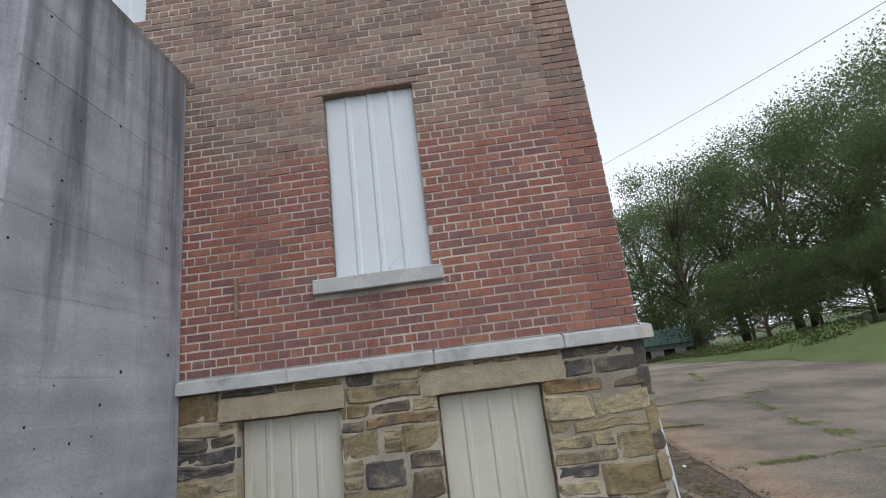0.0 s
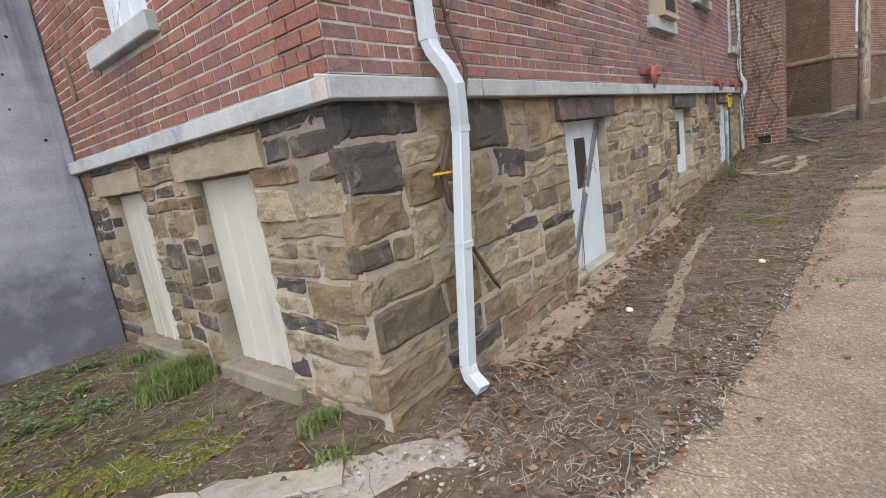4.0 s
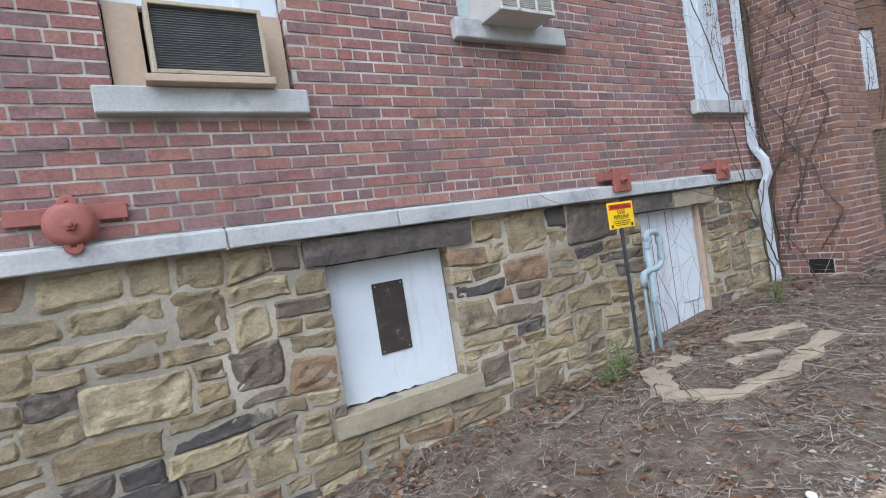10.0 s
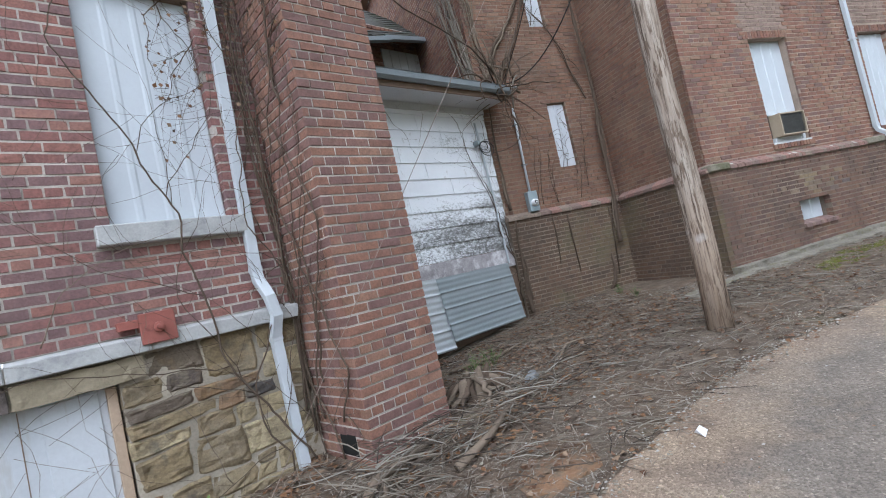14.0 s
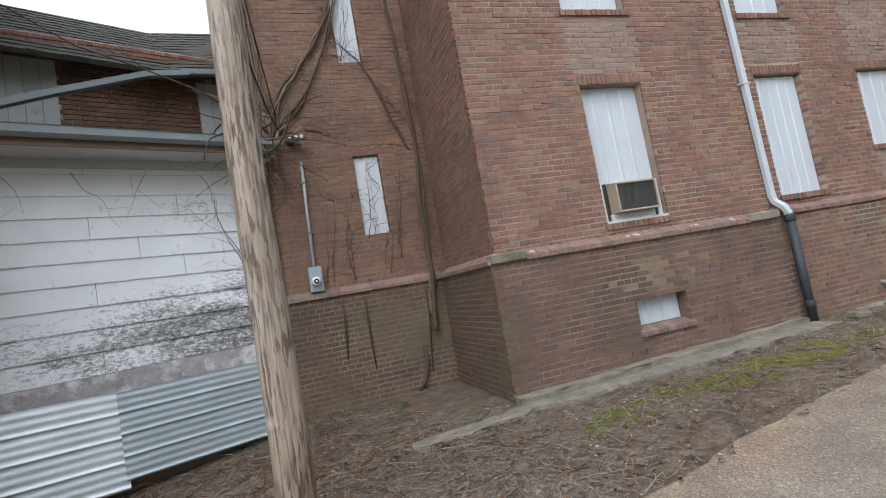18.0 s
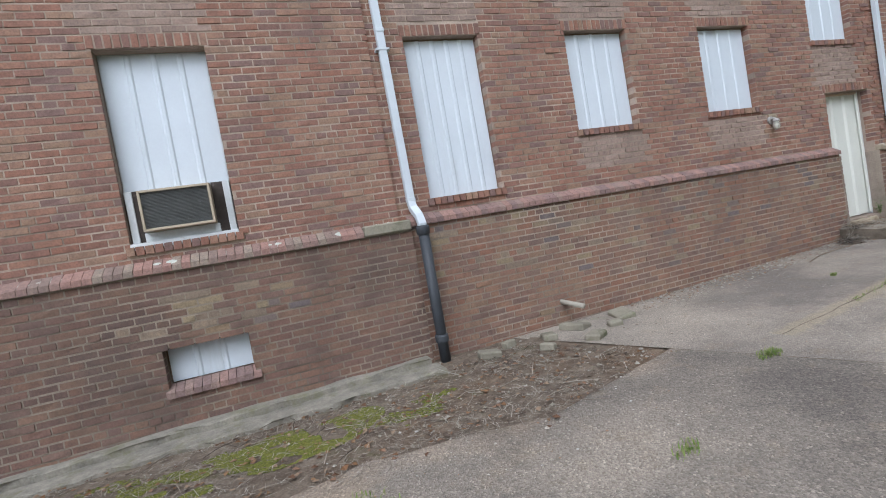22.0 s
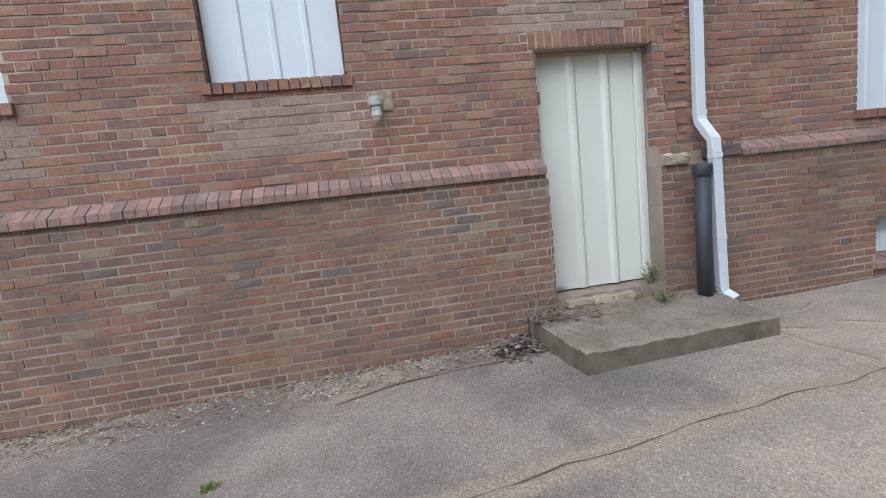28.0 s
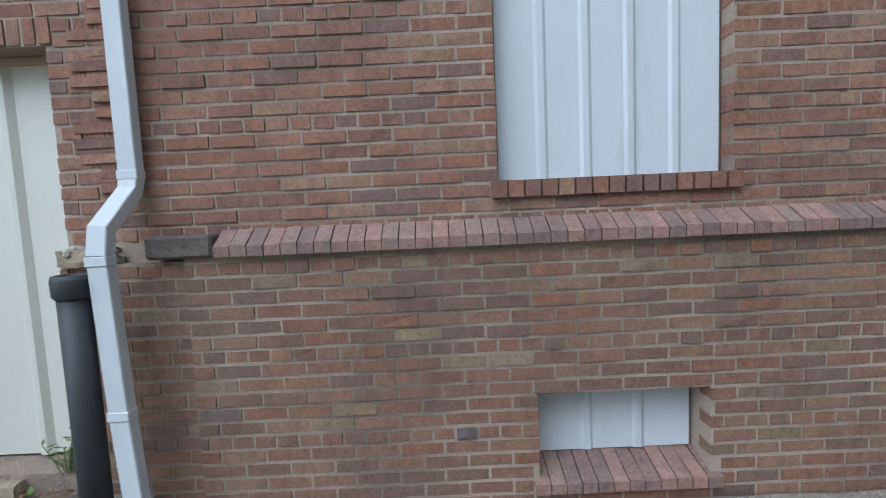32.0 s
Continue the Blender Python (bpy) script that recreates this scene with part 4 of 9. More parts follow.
# ---- building with the sandstone base ----
LB, LT = 1.555, 1.68
A_TOP = 9.2
A_WIN = {"w1": (1.46, 2.39, 2.44, 4.27), "w2": (4.9, 5.83, 2.44, 4.27), "w3": (7.13, 8.04, 3.0, 4.27), "w4": (9.98, 10.78, 2.44, 4.25), "w5": (9.98, 10.78, 5.46, 7.25)}
A_SILL = {"w1": (1.38, 2.47, 2.3, 2.44), "w2": (4.81, 5.89, 2.3, 2.44), "w3": (7.05, 8.14, 2.855, 3.0), "w4": (9.88, 10.88, 2.3, 2.44), "w5": (9.87, 10.9, 5.32, 5.46)}
A_DOOR = {"d1": (2.39, 3.29, 0.0, 1.365), "d2": (5.85, 6.735, 0.44, 1.375), "d3": (8.83, 9.86, 0.12, 1.39)}
A_LINT = {"d1": (2.22, 3.48, 1.365, 1.55), "d2": (5.72, 6.95, 1.375, 1.55), "d3": (8.6, 10.03, 1.39, 1.55)}
ZN = lambda h: [h[k] for k in h]
holes_a = ZN(A_WIN) + ZN(A_SILL)
wall_a = wall_slab("wall_south", FACE_A, 0.02, 12.38, LT, A_TOP, ZN(A_WIN), MORTAR_A, label="weathered red brick wall in common bond with tan mortar")
bricks(wall_a, FACE_A, 0.006, 11.17, LT + 0.006, A_TOP, holes_a, BRICK_A, near=(0.6, 8.5, 1.68, 2.3), seed=11, phase=5)
bricks(wall_a, FACE_A, 11.94, 12.4, LT + 0.006, A_TOP, [], BRICK_C, seed=12)
base_a = wall_slab("wall_base_south", FACE_A, 0.02, 12.38, -0.6, LB, ZN(A_DOOR), MORTAR_S, thick=0.4, back=0.008, label="coursed sandstone base wall with pale mortar")
stones(base_a, -0.012, 11.17, -0.3, LB, ZN(A_DOOR) + ZN(A_LINT) + [(5.75, 6.85, 0.3, 0.44)], seed=5, big=(-0.1, 0.95), mix=(-1, 1.6))
stones(base_a, 11.95, 12.4, 0.1, LB, [], seed=6)

E_WIN = {"w": (-2.46, -1.6, 2.37, 4.2)}
E_SILL = {"w": (-2.63, -1.51, 2.245, 2.37)}
E_DOOR = {"d1": (-3.33, -2.48, -0.045, 1.31), "d2": (-1.69, -0.85, -0.01, 1.32)}
E_LINT = {"d1": (-3.47, -2.43, 1.31, 1.49), "d2": (-1.8, -0.66, 1.32, 1.51)}
E_UP = (-5.1, -4.27, 5.36, 7.2)
wall_e = wall_slab("wall_west", FACE_E, -11.0, -0.35, LT, A_TOP, [*ZN(E_WIN), E_UP], MORTAR_A, label="red brick end wall, browner and weathered higher up")
wall_slab("wall_west_corner", FACE_E, -0.35, 0.0, LT, A_TOP, [], MORTAR_A, thick=0.011, back=0.0105, label="red brick wall corner")
bricks(wall_e, FACE_E, -11.0, -0.006, LT + 0.006, A_TOP, ZN(E_WIN) + ZN(E_SILL) + [E_UP], BRICK_END, near=(-3.8, -0.2, 1.68, 2.9), seed=21, phase=5)
base_e = wall_slab("wall_base_west", FACE_E, -11.0, -0.4, -0.6, LB, ZN(E_DOOR), MORTAR_S, thick=0.4, back=0.008, label="coursed sandstone base of the end wall")
wall_slab("wall_base_corner", FACE_E, -0.4, -0.0085, -0.6, LB, [], MORTAR_S, thick=0.0195, back=0.0055, label="mortar of the base corner")
stones(base_e, -3.85, -0.035, -0.3, LB, ZN(E_DOOR) + ZN(E_LINT), seed=8, big=(-0.7, 0.0), mix=(-9, 9))
wall_slab("wall_north_side", pose(12.4, 0, 0, 0, 0, 90), 0.02, 9.0, -0.3, A_TOP, [], MORTAR_A, label="plain red brick side wall")
side_a = bpy.data.objects["wall_north_side"]
bricks(side_a, side_a.matrix_world, 0.006, 3.0, LT, A_TOP, [], BRICK_C, seed=13)
tagged(Mesh().box(-0.02, 12.42, 0, 9, A_TOP, A_TOP + 0.15).ob("roof_slab", CONC_OLD), "flat roof over the red brick building", "roof", kind="structure")


def ledge(m, u0, u1, z0, z1, name, seed, proud=0.075):
    """A limestone course in blocks with thin joints and a sloped top."""
    rng = np.random.default_rng(seed)
    root = tagged(Mesh().box(u0, u1, -proud + 0.012, 0.05, z0 + 0.004, z1 - 0.03).ob(name, MORTAR_A, None, m), "grey limestone ledge in long blocks between stone and brick", "ledge", kind="structure")
    u = u0
    while u < u1 - 0.01:
        w = float(rng.uniform(0.75, 1.25))
        if u1 - u - w < 0.5:
            w = u1 - u
        a, b = u + 0.004, u + w - 0.004
        vs = [(a, -proud, z0), (b, -proud, z0), (b, -proud, z1 - 0.022), (a, -proud, z1 - 0.022), (a, 0.02, z0), (b, 0.02, z0), (b, 0.02, z1), (a, 0.02, z1)]
        o = Mesh().add(vs, [(0, 1, 2, 3), (3, 2, 6, 7), (4, 0, 3, 7), (1, 5, 6, 2), (4, 5, 1, 0), (5, 4, 7, 6)]).ob("stone_block", LEDGE, root, bevel=0.006)
        o.location.y = float(rng.normal(0, 0.003))
        u += w


ledge(FACE_A, -0.075, 11.16, LB, LT, "ledge_south", 31)
ledge(FACE_A, 11.95, 12.47, LB, LT, "ledge_south_end", 32)
ledge(FACE_E, -3.85, 0.0, LB, LT, "ledge_west", 33)

# chimney stack in front of the wall
tagged(Mesh().box(11.182, 11.928, -0.748, 0.35, -0.1, 9.8).ob("chimney_stack", MORTAR_A), "tall red brick chimney stack against the wall", "chimney", kind="structure")
for m, u0, u1, sd in ((pose(11.17, 0, 0, 0, 0, -90), 0.0, 0.76, 41), (pose(11.17, -0.76, 0), 0.0, 0.77, 42), (pose(11.94, -0.76, 0, 0, 0, 90), 0.0, 0.76, 43)):
    h = [(0.3, 0.55, 0.42, 0.6)] if sd == 41 else []
    face = tagged(Mesh().box(u0 + 0.004, u1 - 0.004, 0.006, 0.02, 0.2, 9.8).ob("chimney_face", MORTAR_A, None, m), "red brick face of the chimney stack", "chimney", kind="structure")
    bricks(face, m, u0, u1, 0.28, 9.8, h, BRICK_C, near=(u0, u1, 0.4, 3.4) if sd != 43 else None, seed=sd, depth=0.012 if sd == 41 else 0.05)
    if h:
        # A flat near-black plate paints the shade inside the soot hole.
        Mesh().box(0.31, 0.54, 0.001, 0.0045, 0.43, 0.59).ob("cleanout_hole", DARK, face, label="dark plate for the shade inside a soot hole")

# board-marked concrete shaft
conc = tagged(Mesh().box(-1.73, -0.004, 3.8, 9.0, -0.5, 4.62).ob("concrete_shaft", CONC, bevel=0.02), "tall grey board-marked concrete wall with dark streaks", "wall", kind="structure")
for z in (0.32, 0.78, 1.25, 1.71, 2.18, 2.66, 3.12, 3.6, 4.05):
    Mesh().box(-1.735, -0.01, 3.798, 3.803, z - 0.0035, z + 0.0035).ob("form_seam", CONC, conc)

rng = random.Random(17)
# Flat dark discs on the face stand for the shade in small pits.
for i in range(70):
    x, z = -1.7 + 1.6 * rng.random(), 0.2 + 4.2 * rng.random()
    w = 0.003 + 0.011 * rng.random() ** 2
    Mesh().lathe(((w, 0), (w * 0.7, 0.002)), 8, pose(x, 3.7996, z, 90)).ob("tie_hole", DARK, conc, label="small dark disc painted as a shaded pit")

# ---- long brick building set at an angle ----
B_TOP = 10.1
B_C = 0.0677
PL_T, PL_B = 2.33, 2.215
CAP_UP = {"wall_plinth_mid": 0.035, "wall_plinth_far": 0.015}
B_WIN = {"w1": (-0.09, 0.8, 2.47, 4.21), "w2": (2.74, 3.615, 2.51, 4.25), "w3": (4.77, 5.68, 3.06, 4.26), "w4": (6.9, 7.85, 3.1, 4.26), "w6": (12.29, 13.36, 2.51, 4.3),
         "w5": (9.13, 10.1, 3.99, 5.55), "u1": (-0.13, 0.81, 5.17, 6.72), "u2": (2.7, 3.63, 5.14, 6.7), "u3": (4.77, 5.7, 5.56, 6.7), "u4": (6.87, 7.83, 5.6, 6.7), "u5": (9.13, 10.0, 6.62, 8.15), "u6": (12.3, 13.2, 5.36, 6.9),
         "t1": (-0.13, 0.81, 7.72, 9.2), "t2": (2.7, 3.63, 7.72, 9.2), "t3": (4.77, 5.7, 8.0, 9.2), "t4": (6.87, 7.83, 8.0, 9.2), "t6": (12.3, 13.2, 7.8, 9.2)}
B_DOOR = (9.28, 10.29, 1.2, 3.2)
B_BASE = {"b1": (0.01, 0.72, 1.215, 1.55), "b2": (12.43, 13.22, 1.16, 1.53)}
B0, B1 = -1.6, 15.0
bw = ZN(B_WIN)
sold = [(a - 0.04, b + 0.04, d, d + 0.13) for a, b, c, d in bw + [B_DOOR]]
sill_b = [(a - 0.04, b + 0.04, c - 0.075, c) for a, b, c, d in bw]
pale = [(B_WIN[u][0] - 0.05, B_WIN[u][1] + 0.05, B_WIN[w][3] + 0.13, B_WIN[u][2], BRICK_Y) for w, u in (("w1", "u1"), ("w2", "u2"), ("w3", "u3"), ("w4", "u4"), ("w6", "u6"), ("u1", "t1"), ("u2", "t2"))]
pale += [(4.7, 5.75, 2.55, 2.97, BRICK_Y), (6.85, 7.9, 2.6, 3.0, BRICK_Y), (9.08, 10.15, 3.33, 3.9, BRICK_Y)]
wall_b = wall_slab("wall_long", FACE_B, B0 + 0.02, B1, PL_B, B_TOP, bw + [(B_DOOR[0], B_DOOR[1], PL_B - 0.1, B_DOOR[3])], MORTAR_B, label="brown-red brick wall three storeys high")
bricks(wall_b, FACE_B, 2.3, B1, PL_T - 0.02, B_TOP, bw + sold + sill_b + [(B_DOOR[0], B_DOOR[1], 1.0, 3.2)], BRICK_B, 0.207, B_C, 0.0105, near=(8.0, 13.5, 2.3, 3.3), seed=51, zones=pale, header=7)
STEP = 0.035
M_W = FACE_B @ pose(0, -STEP, 0)
wing_holes = [q for q in bw + sold + sill_b if q[1] < 2.3]
wing = wall_slab("wall_wing", M_W, B0 + 0.02, 2.335, PL_B, B_TOP, [q for q in bw if q[1] < 2.3], MORTAR_B, thick=STEP - 0.006, label="brown-red brick face of the projecting end wing")
bricks(wing, M_W, B0 + 0.004, 2.345, PL_T - 0.02, B_TOP, wing_holes, BRICK_B, 0.207, B_C, 0.0105, depth=STEP - 0.008, seed=58, zones=pale, header=7)
for i, q in enumerate(sold):
    soldiers(wing if q[1] < 2.3 else wall_b, q[0], q[1], q[2] + 0.004, q[3] - 0.008, BRICK_B, seed=60 + i, proud=0.003)
for i, q in enumerate(sill_b):
    if q[2] > PL_T:
        soldiers(wing if q[1] < 2.3 else wall_b, q[0], q[1], q[2], q[3] + 0.004, BRICK_B, width=0.075, joint=0.005, seed=90 + i, proud=0.03, name="sill_brick")
PL_D = 0.08
FACE_P = FACE_B @ pose(0, -PL_D, 0)
bh = ZN(B_BASE)
bsill = [(a - 0.03, b + 0.05, c - 0.1, c) for a, b, c, d in bh]
for nm, u0, u1, sd, off in (("wall_plinth_near", B0 - 0.1, 2.43, 71, 0.05), ("wall_plinth_mid", 2.43, 9.28, 72, 0.0), ("wall_plinth_pier", 10.29, 10.86, 73, -0.02), ("wall_plinth_far", 10.86, B1 + 0.1, 74, 0.0)):
    m, up = FACE_P @ pose(0, -off, 0), CAP_UP.get(nm, 0.0)
    pl = wall_slab(nm, m, u0 + (0.02 if sd == 71 else 0.0), u1, 0.2, PL_B + up, [(a, b, c - 0.1, d) for a, b, c, d in bh], MORTAR_D if sd == 71 else MORTAR_P, thick=0.42, label="dark brown brick plinth below the sloped cap")
    nz = {"wall_plinth_mid": (6.3, 9.2, 0.9, 2.2), "wall_plinth_far": (10.9, 14.5, 0.95, 1.75)}.get(nm)
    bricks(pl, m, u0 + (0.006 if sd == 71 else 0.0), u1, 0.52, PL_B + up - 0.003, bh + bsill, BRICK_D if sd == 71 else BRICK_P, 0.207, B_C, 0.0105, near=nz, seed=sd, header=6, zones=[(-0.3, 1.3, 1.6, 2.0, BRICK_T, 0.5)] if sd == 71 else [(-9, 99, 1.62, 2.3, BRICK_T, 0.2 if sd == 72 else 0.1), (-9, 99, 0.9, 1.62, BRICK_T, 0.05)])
    for q in bsill:
        if u0 < q[0] < u1:
            cap_row(pl, q[0], q[1], q[2], q[3] + 0.004, BRICK_CAP, seed=sd + 5, proud=0.03, back=0.19 if u0 > 10 else 0.115, name="sill_brick")
    if nm != "wall_plinth_pier":
        cap0 = u0 + (0.15 if nm == "wall_plinth_far" else 0)
        if sd == 71:
            for ca, cb in ((u0, u0 + 0.42), (u1 - 0.5, u1)):
                Mesh().box(ca + 0.003, cb - 0.003, -0.045, 0.12, PL_B, PL_T - 0.005).ob("cap_block", CONC_MOSSY, pl, bevel=0.015, label="weathered grey stone cap block")
            cap0, u1 = u0 + 0.42, u1 - 0.5
        cap_row(pl, cap0, u1, PL_B + up, PL_T + 0.02 + up, BRICK_CAP if sd != 71 else BRICK_CAP_D, seed=sd + 9)
        if nm == "wall_plinth_far":
            Mesh().box(u0 - 0.15, cap0 - 0.004, -0.035, 0.09, PL_B + up, PL_T - 0.012 + up).ob("cap_block", LINTEL_DARK, pl, bevel=0.012, label="weathered grey stone cap block")
tagged(Mesh().box(2.5, 10.55, -0.12, 9.0, B_TOP, B_TOP + 0.12).ob("roof_eave", GUTTER_W, None, FACE_B), "flat roof with a white metal eave gutter", "roof", kind="structure")
for nm, u0, u1, top in (("parapet_near", B0, 2.5, 11.3), ("parapet_far", 10.55, B1, 10.9)):
    pw = wall_slab(nm, FACE_B, u0, u1, B_TOP, top, [], MORTAR_B, label="raised brick parapet of the end wing")
    bricks(pw, FACE_B, u0, u1, B_TOP, top, [], BRICK_B, 0.207, B_C, 0.0105, seed=57)
    tagged(Mesh().box(u0 - 0.05, u1 + 0.05, -0.06, 0.45, top, top + 0.1).ob("parapet_coping", CONC_OLD, None, FACE_B, bevel=0.01), "weathered coping on the parapet", "coping", kind="structure")
tagged(Mesh().box(B0, B1, 0.36, 9.0, B_TOP - 0.05, B_TOP - 0.002).ob("roof_deck", CONC_OLD, None, FACE_B), "flat roof of the long brick building", "roof", kind="structure")
# toothed edge where the far wing begins
rg2 = np.random.default_rng(66)
for i in range(int((B_TOP - 2.42) / B_C)):
    w = float(rg2.choice([0.2, 0.1])) * float(rg2.uniform(0.9, 1.05))
    mt_ = brick_verts(w, B_C - 0.018, 0.045, rg2, 0.003) + (10.585 - w, -0.009 + float(rg2.normal(0, 0.003)), 2.4 + i * B_C)
    me = bpy.data.meshes.new("toothed_brick")
    me.from_pydata([tuple(q) for q in mt_], [], QUADS)
    me.materials.append(BRICK_B[1])
    new("toothed_brick", me).parent = wall_b
# door reveal
for z0, z1, y0, mt, mo in ((1.14, PL_B, -0.1, BRICK_P, MORTAR_P), (PL_B, 3.2, 0.004, BRICK_B, MORTAR_B)):
    M_V = FACE_B @ pose(9.291, y0, 0, 0, 0, 90)
    rv = wall_slab("door_reveal", M_V, 0.004, 0.116 - y0, z0, z1, [], mo, thick=0.02, label="brick side of the door recess")
    bricks(rv, M_V, 0.0, 0.117 - y0, z0, z1, [], mt, 0.207, B_C, 0.0105, depth=0.02, seed=79, header=3)
tagged(Mesh().box(9.28, 10.29, 0.3, 0.42, 0.9, 3.2).ob("door_back", MORTAR_B, None, FACE_B), "brick back of the door recess", "wall", kind="structure")
# return, recessed narrow wall and the side beyond
M_R = FACE_B @ pose(B0, 0, 0, 0, 0, -90)
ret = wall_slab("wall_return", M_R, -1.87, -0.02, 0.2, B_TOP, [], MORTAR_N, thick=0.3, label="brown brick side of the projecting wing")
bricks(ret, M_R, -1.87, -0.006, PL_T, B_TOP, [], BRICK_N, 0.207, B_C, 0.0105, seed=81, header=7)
M_RP = M_R @ pose(0, -0.1, 0)
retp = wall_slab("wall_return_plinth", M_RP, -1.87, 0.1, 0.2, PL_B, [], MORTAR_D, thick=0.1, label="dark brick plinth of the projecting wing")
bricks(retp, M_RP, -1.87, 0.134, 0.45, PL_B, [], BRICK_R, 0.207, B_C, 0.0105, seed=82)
cap_row(retp, -1.77, 0.13, PL_B, PL_T + 0.02, BRICK_CAP_D, seed=83, width=0.2)
M_N = FACE_B @ pose(0, 1.87, 0)
N_WIN = {"n1": (-2.68, -2.31, 2.97, 4.15), "n2": (-2.66, -2.32, 5.55, 6.68), "n3": (-2.7, -2.36, 8.12, 9.15)}
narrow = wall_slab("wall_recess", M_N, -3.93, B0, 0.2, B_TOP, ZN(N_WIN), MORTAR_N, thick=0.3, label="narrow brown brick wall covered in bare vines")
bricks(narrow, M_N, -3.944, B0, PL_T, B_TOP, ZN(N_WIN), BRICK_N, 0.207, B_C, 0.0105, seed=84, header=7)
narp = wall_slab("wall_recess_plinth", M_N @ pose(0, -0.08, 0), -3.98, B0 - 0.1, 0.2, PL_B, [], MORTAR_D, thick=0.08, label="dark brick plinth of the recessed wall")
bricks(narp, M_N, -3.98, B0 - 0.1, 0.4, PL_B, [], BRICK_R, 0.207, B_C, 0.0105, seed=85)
cap_row(narp, -3.98, B0 - 0.1, PL_B, PL_T + 0.02, BRICK_CAP_D, seed=86, width=0.2)
M_S = FACE_B @ pose(-3.95, 1.87, 0, 0, 0, -90)
sideb = wall_slab("wall_side_far", M_S, -7.0, -0.02, 0.2, 9.0, [], MORTAR_B, label="brown brick side wall above the shed roof")
bricks(sideb, M_S, -7.0, -0.006, 4.2, 9.0, [], BRICK_B, 0.207, B_C, 0.0105, seed=87)
# closing walls behind
for nm, m, w in (("wall_back", FACE_B @ pose(B1, 0, 0, 0, 0, 90), 9.0), ("wall_rear", FACE_B @ pose(B1, 9.0, 0, 0, 0, 180), 19.0)):
    wall_slab(nm, m, 0.02, w - 0.02, 0.2, B_TOP, [], MORTAR_B, label="plain brown brick wall")


# ---- boarded windows, doors, sills ----


def board_up(name, m, q, mat, ribs, label, cat="boarded window", frame=None, y=0.1, wave=0.011, group=""):
    """An opening closed by a ribbed metal sheet in its old frame."""
    a, b, c, d = q
    root = thing(name, m, label, cat, group)
    f = 0.035
    fm = frame or FRAME_W
    Mesh().box(a, a + f, y - 0.01, y + 0.09, c, d).ob("jamb", fm, root, bevel=0.004)
    Mesh().box(b - f, b, y - 0.01, y + 0.09, c, d).ob("jamb", fm, root, bevel=0.004)
    Mesh().box(a + f, b - f, y - 0.01, y + 0.09, d - f, d).ob("head", fm, root, bevel=0.004)
    Mesh().box(a + f, b - f, y - 0.01, y + 0.09, c, c + f).ob("bottom_rail", fm, root, bevel=0.004)
    panel(root, a + 0.012, b - 0.012, c + (0.008 if "window" in name else -0.01), d - 0.02, mat, y - 0.015, ribs, wave=wave)
    Mesh().box(a, b, y + 0.09, y + 0.11, c, d).ob("backing", DARK, root)
    return root


def sill_stone(m, q, label="grey limestone window sill", proud=0.07, mat=None):
    o = Mesh().box(q[0], q[1], -proud, 0.12, q[2] + 0.002, q[3] + 0.004).ob("window_sill", mat or LEDGE, None, m, bevel=0.008)
    return tagged(o, label, "window sill", "stone sills")


for k, q in A_SILL.items():
    sill_stone(FACE_A, q)
sill_stone(FACE_E, E_SILL["w"])
for k, ribs in (("w1", 3), ("w4", 3), ("w5", 3)):
    board_up("boarded_window", FACE_A, A_WIN[k], WHITE, ribs, "tall window closed with white ribbed metal sheet", group="windows of the red brick wall", y=0.09, wave=0.005)
w2 = (A_WIN["w2"][0], A_WIN["w2"][1], 2.92, A_WIN["w2"][3])
w3 = (A_WIN["w3"][0], A_WIN["w3"][1], 3.36, A_WIN["w3"][3])
board_up("boarded_window", FACE_A, w2, WHITE, 3, "white ribbed metal sheet above a window air conditioner", group="windows of the red brick wall", y=0.09, wave=0.005)
board_up("boarded_window", FACE_A, w3, WHITE, 3, "white ribbed metal sheet above a window air conditioner", group="windows of the red brick wall", y=0.09, wave=0.005)
for q in A_WIN.values():
    tagged(Mesh().box(q[0] - 0.06, q[1] + 0.06, -0.006, 0.1, q[3] - 0.012, q[3] + 0.002).ob("steel_lintel", FRAME_D, None, FACE_A), "thin rusted steel lintel over a window", "lintel", kind="structure")
tagged(Mesh().box(-2.54, -1.52, -0.008, 0.1, 4.188, 4.203).ob("steel_lintel", FRAME_D, None, FACE_E), "thin rusted steel lintel over a window", "lintel", kind="structure")
board_up("boarded_window", FACE_E, E_WIN["w"], WHITE, 3, "tall window closed with white ribbed metal sheet", y=0.09)
board_up("boarded_window", FACE_E, E_UP, WHITE, 3, "upper window closed with white ribbed metal sheet", y=0.05)
for k, ribs in (("d1", 3), ("d2", 3)):
    q = E_DOOR[k]
    board_up("boarded_door", FACE_E, q, CREAM_OLD, ribs, "basement doorway closed with cream ribbed metal sheet", "boarded door", FRAME_D, y=0.13)
    a, b, c, d = E_LINT[k]
    rng = random.Random(k)
    o = rough_block(a, b, -0.022, 0.3, c, d - 0.002, 3 + a, 0.009).ob("lintel_stone", LINTEL_TAN, None, FACE_E)
    tagged(o, "long tan sandstone lintel over a basement doorway", "lintel", "sandstone lintels")
    tagged(Mesh().box(q[0] - 0.05, q[1] + 0.1, -0.05, 0.3, q[2] - 0.18, q[2] + 0.005).ob("door_sill", CONC_MOSSY, None, FACE_E, bevel=0.02), "low concrete sill at a basement doorway", "door sill", "concrete sills")
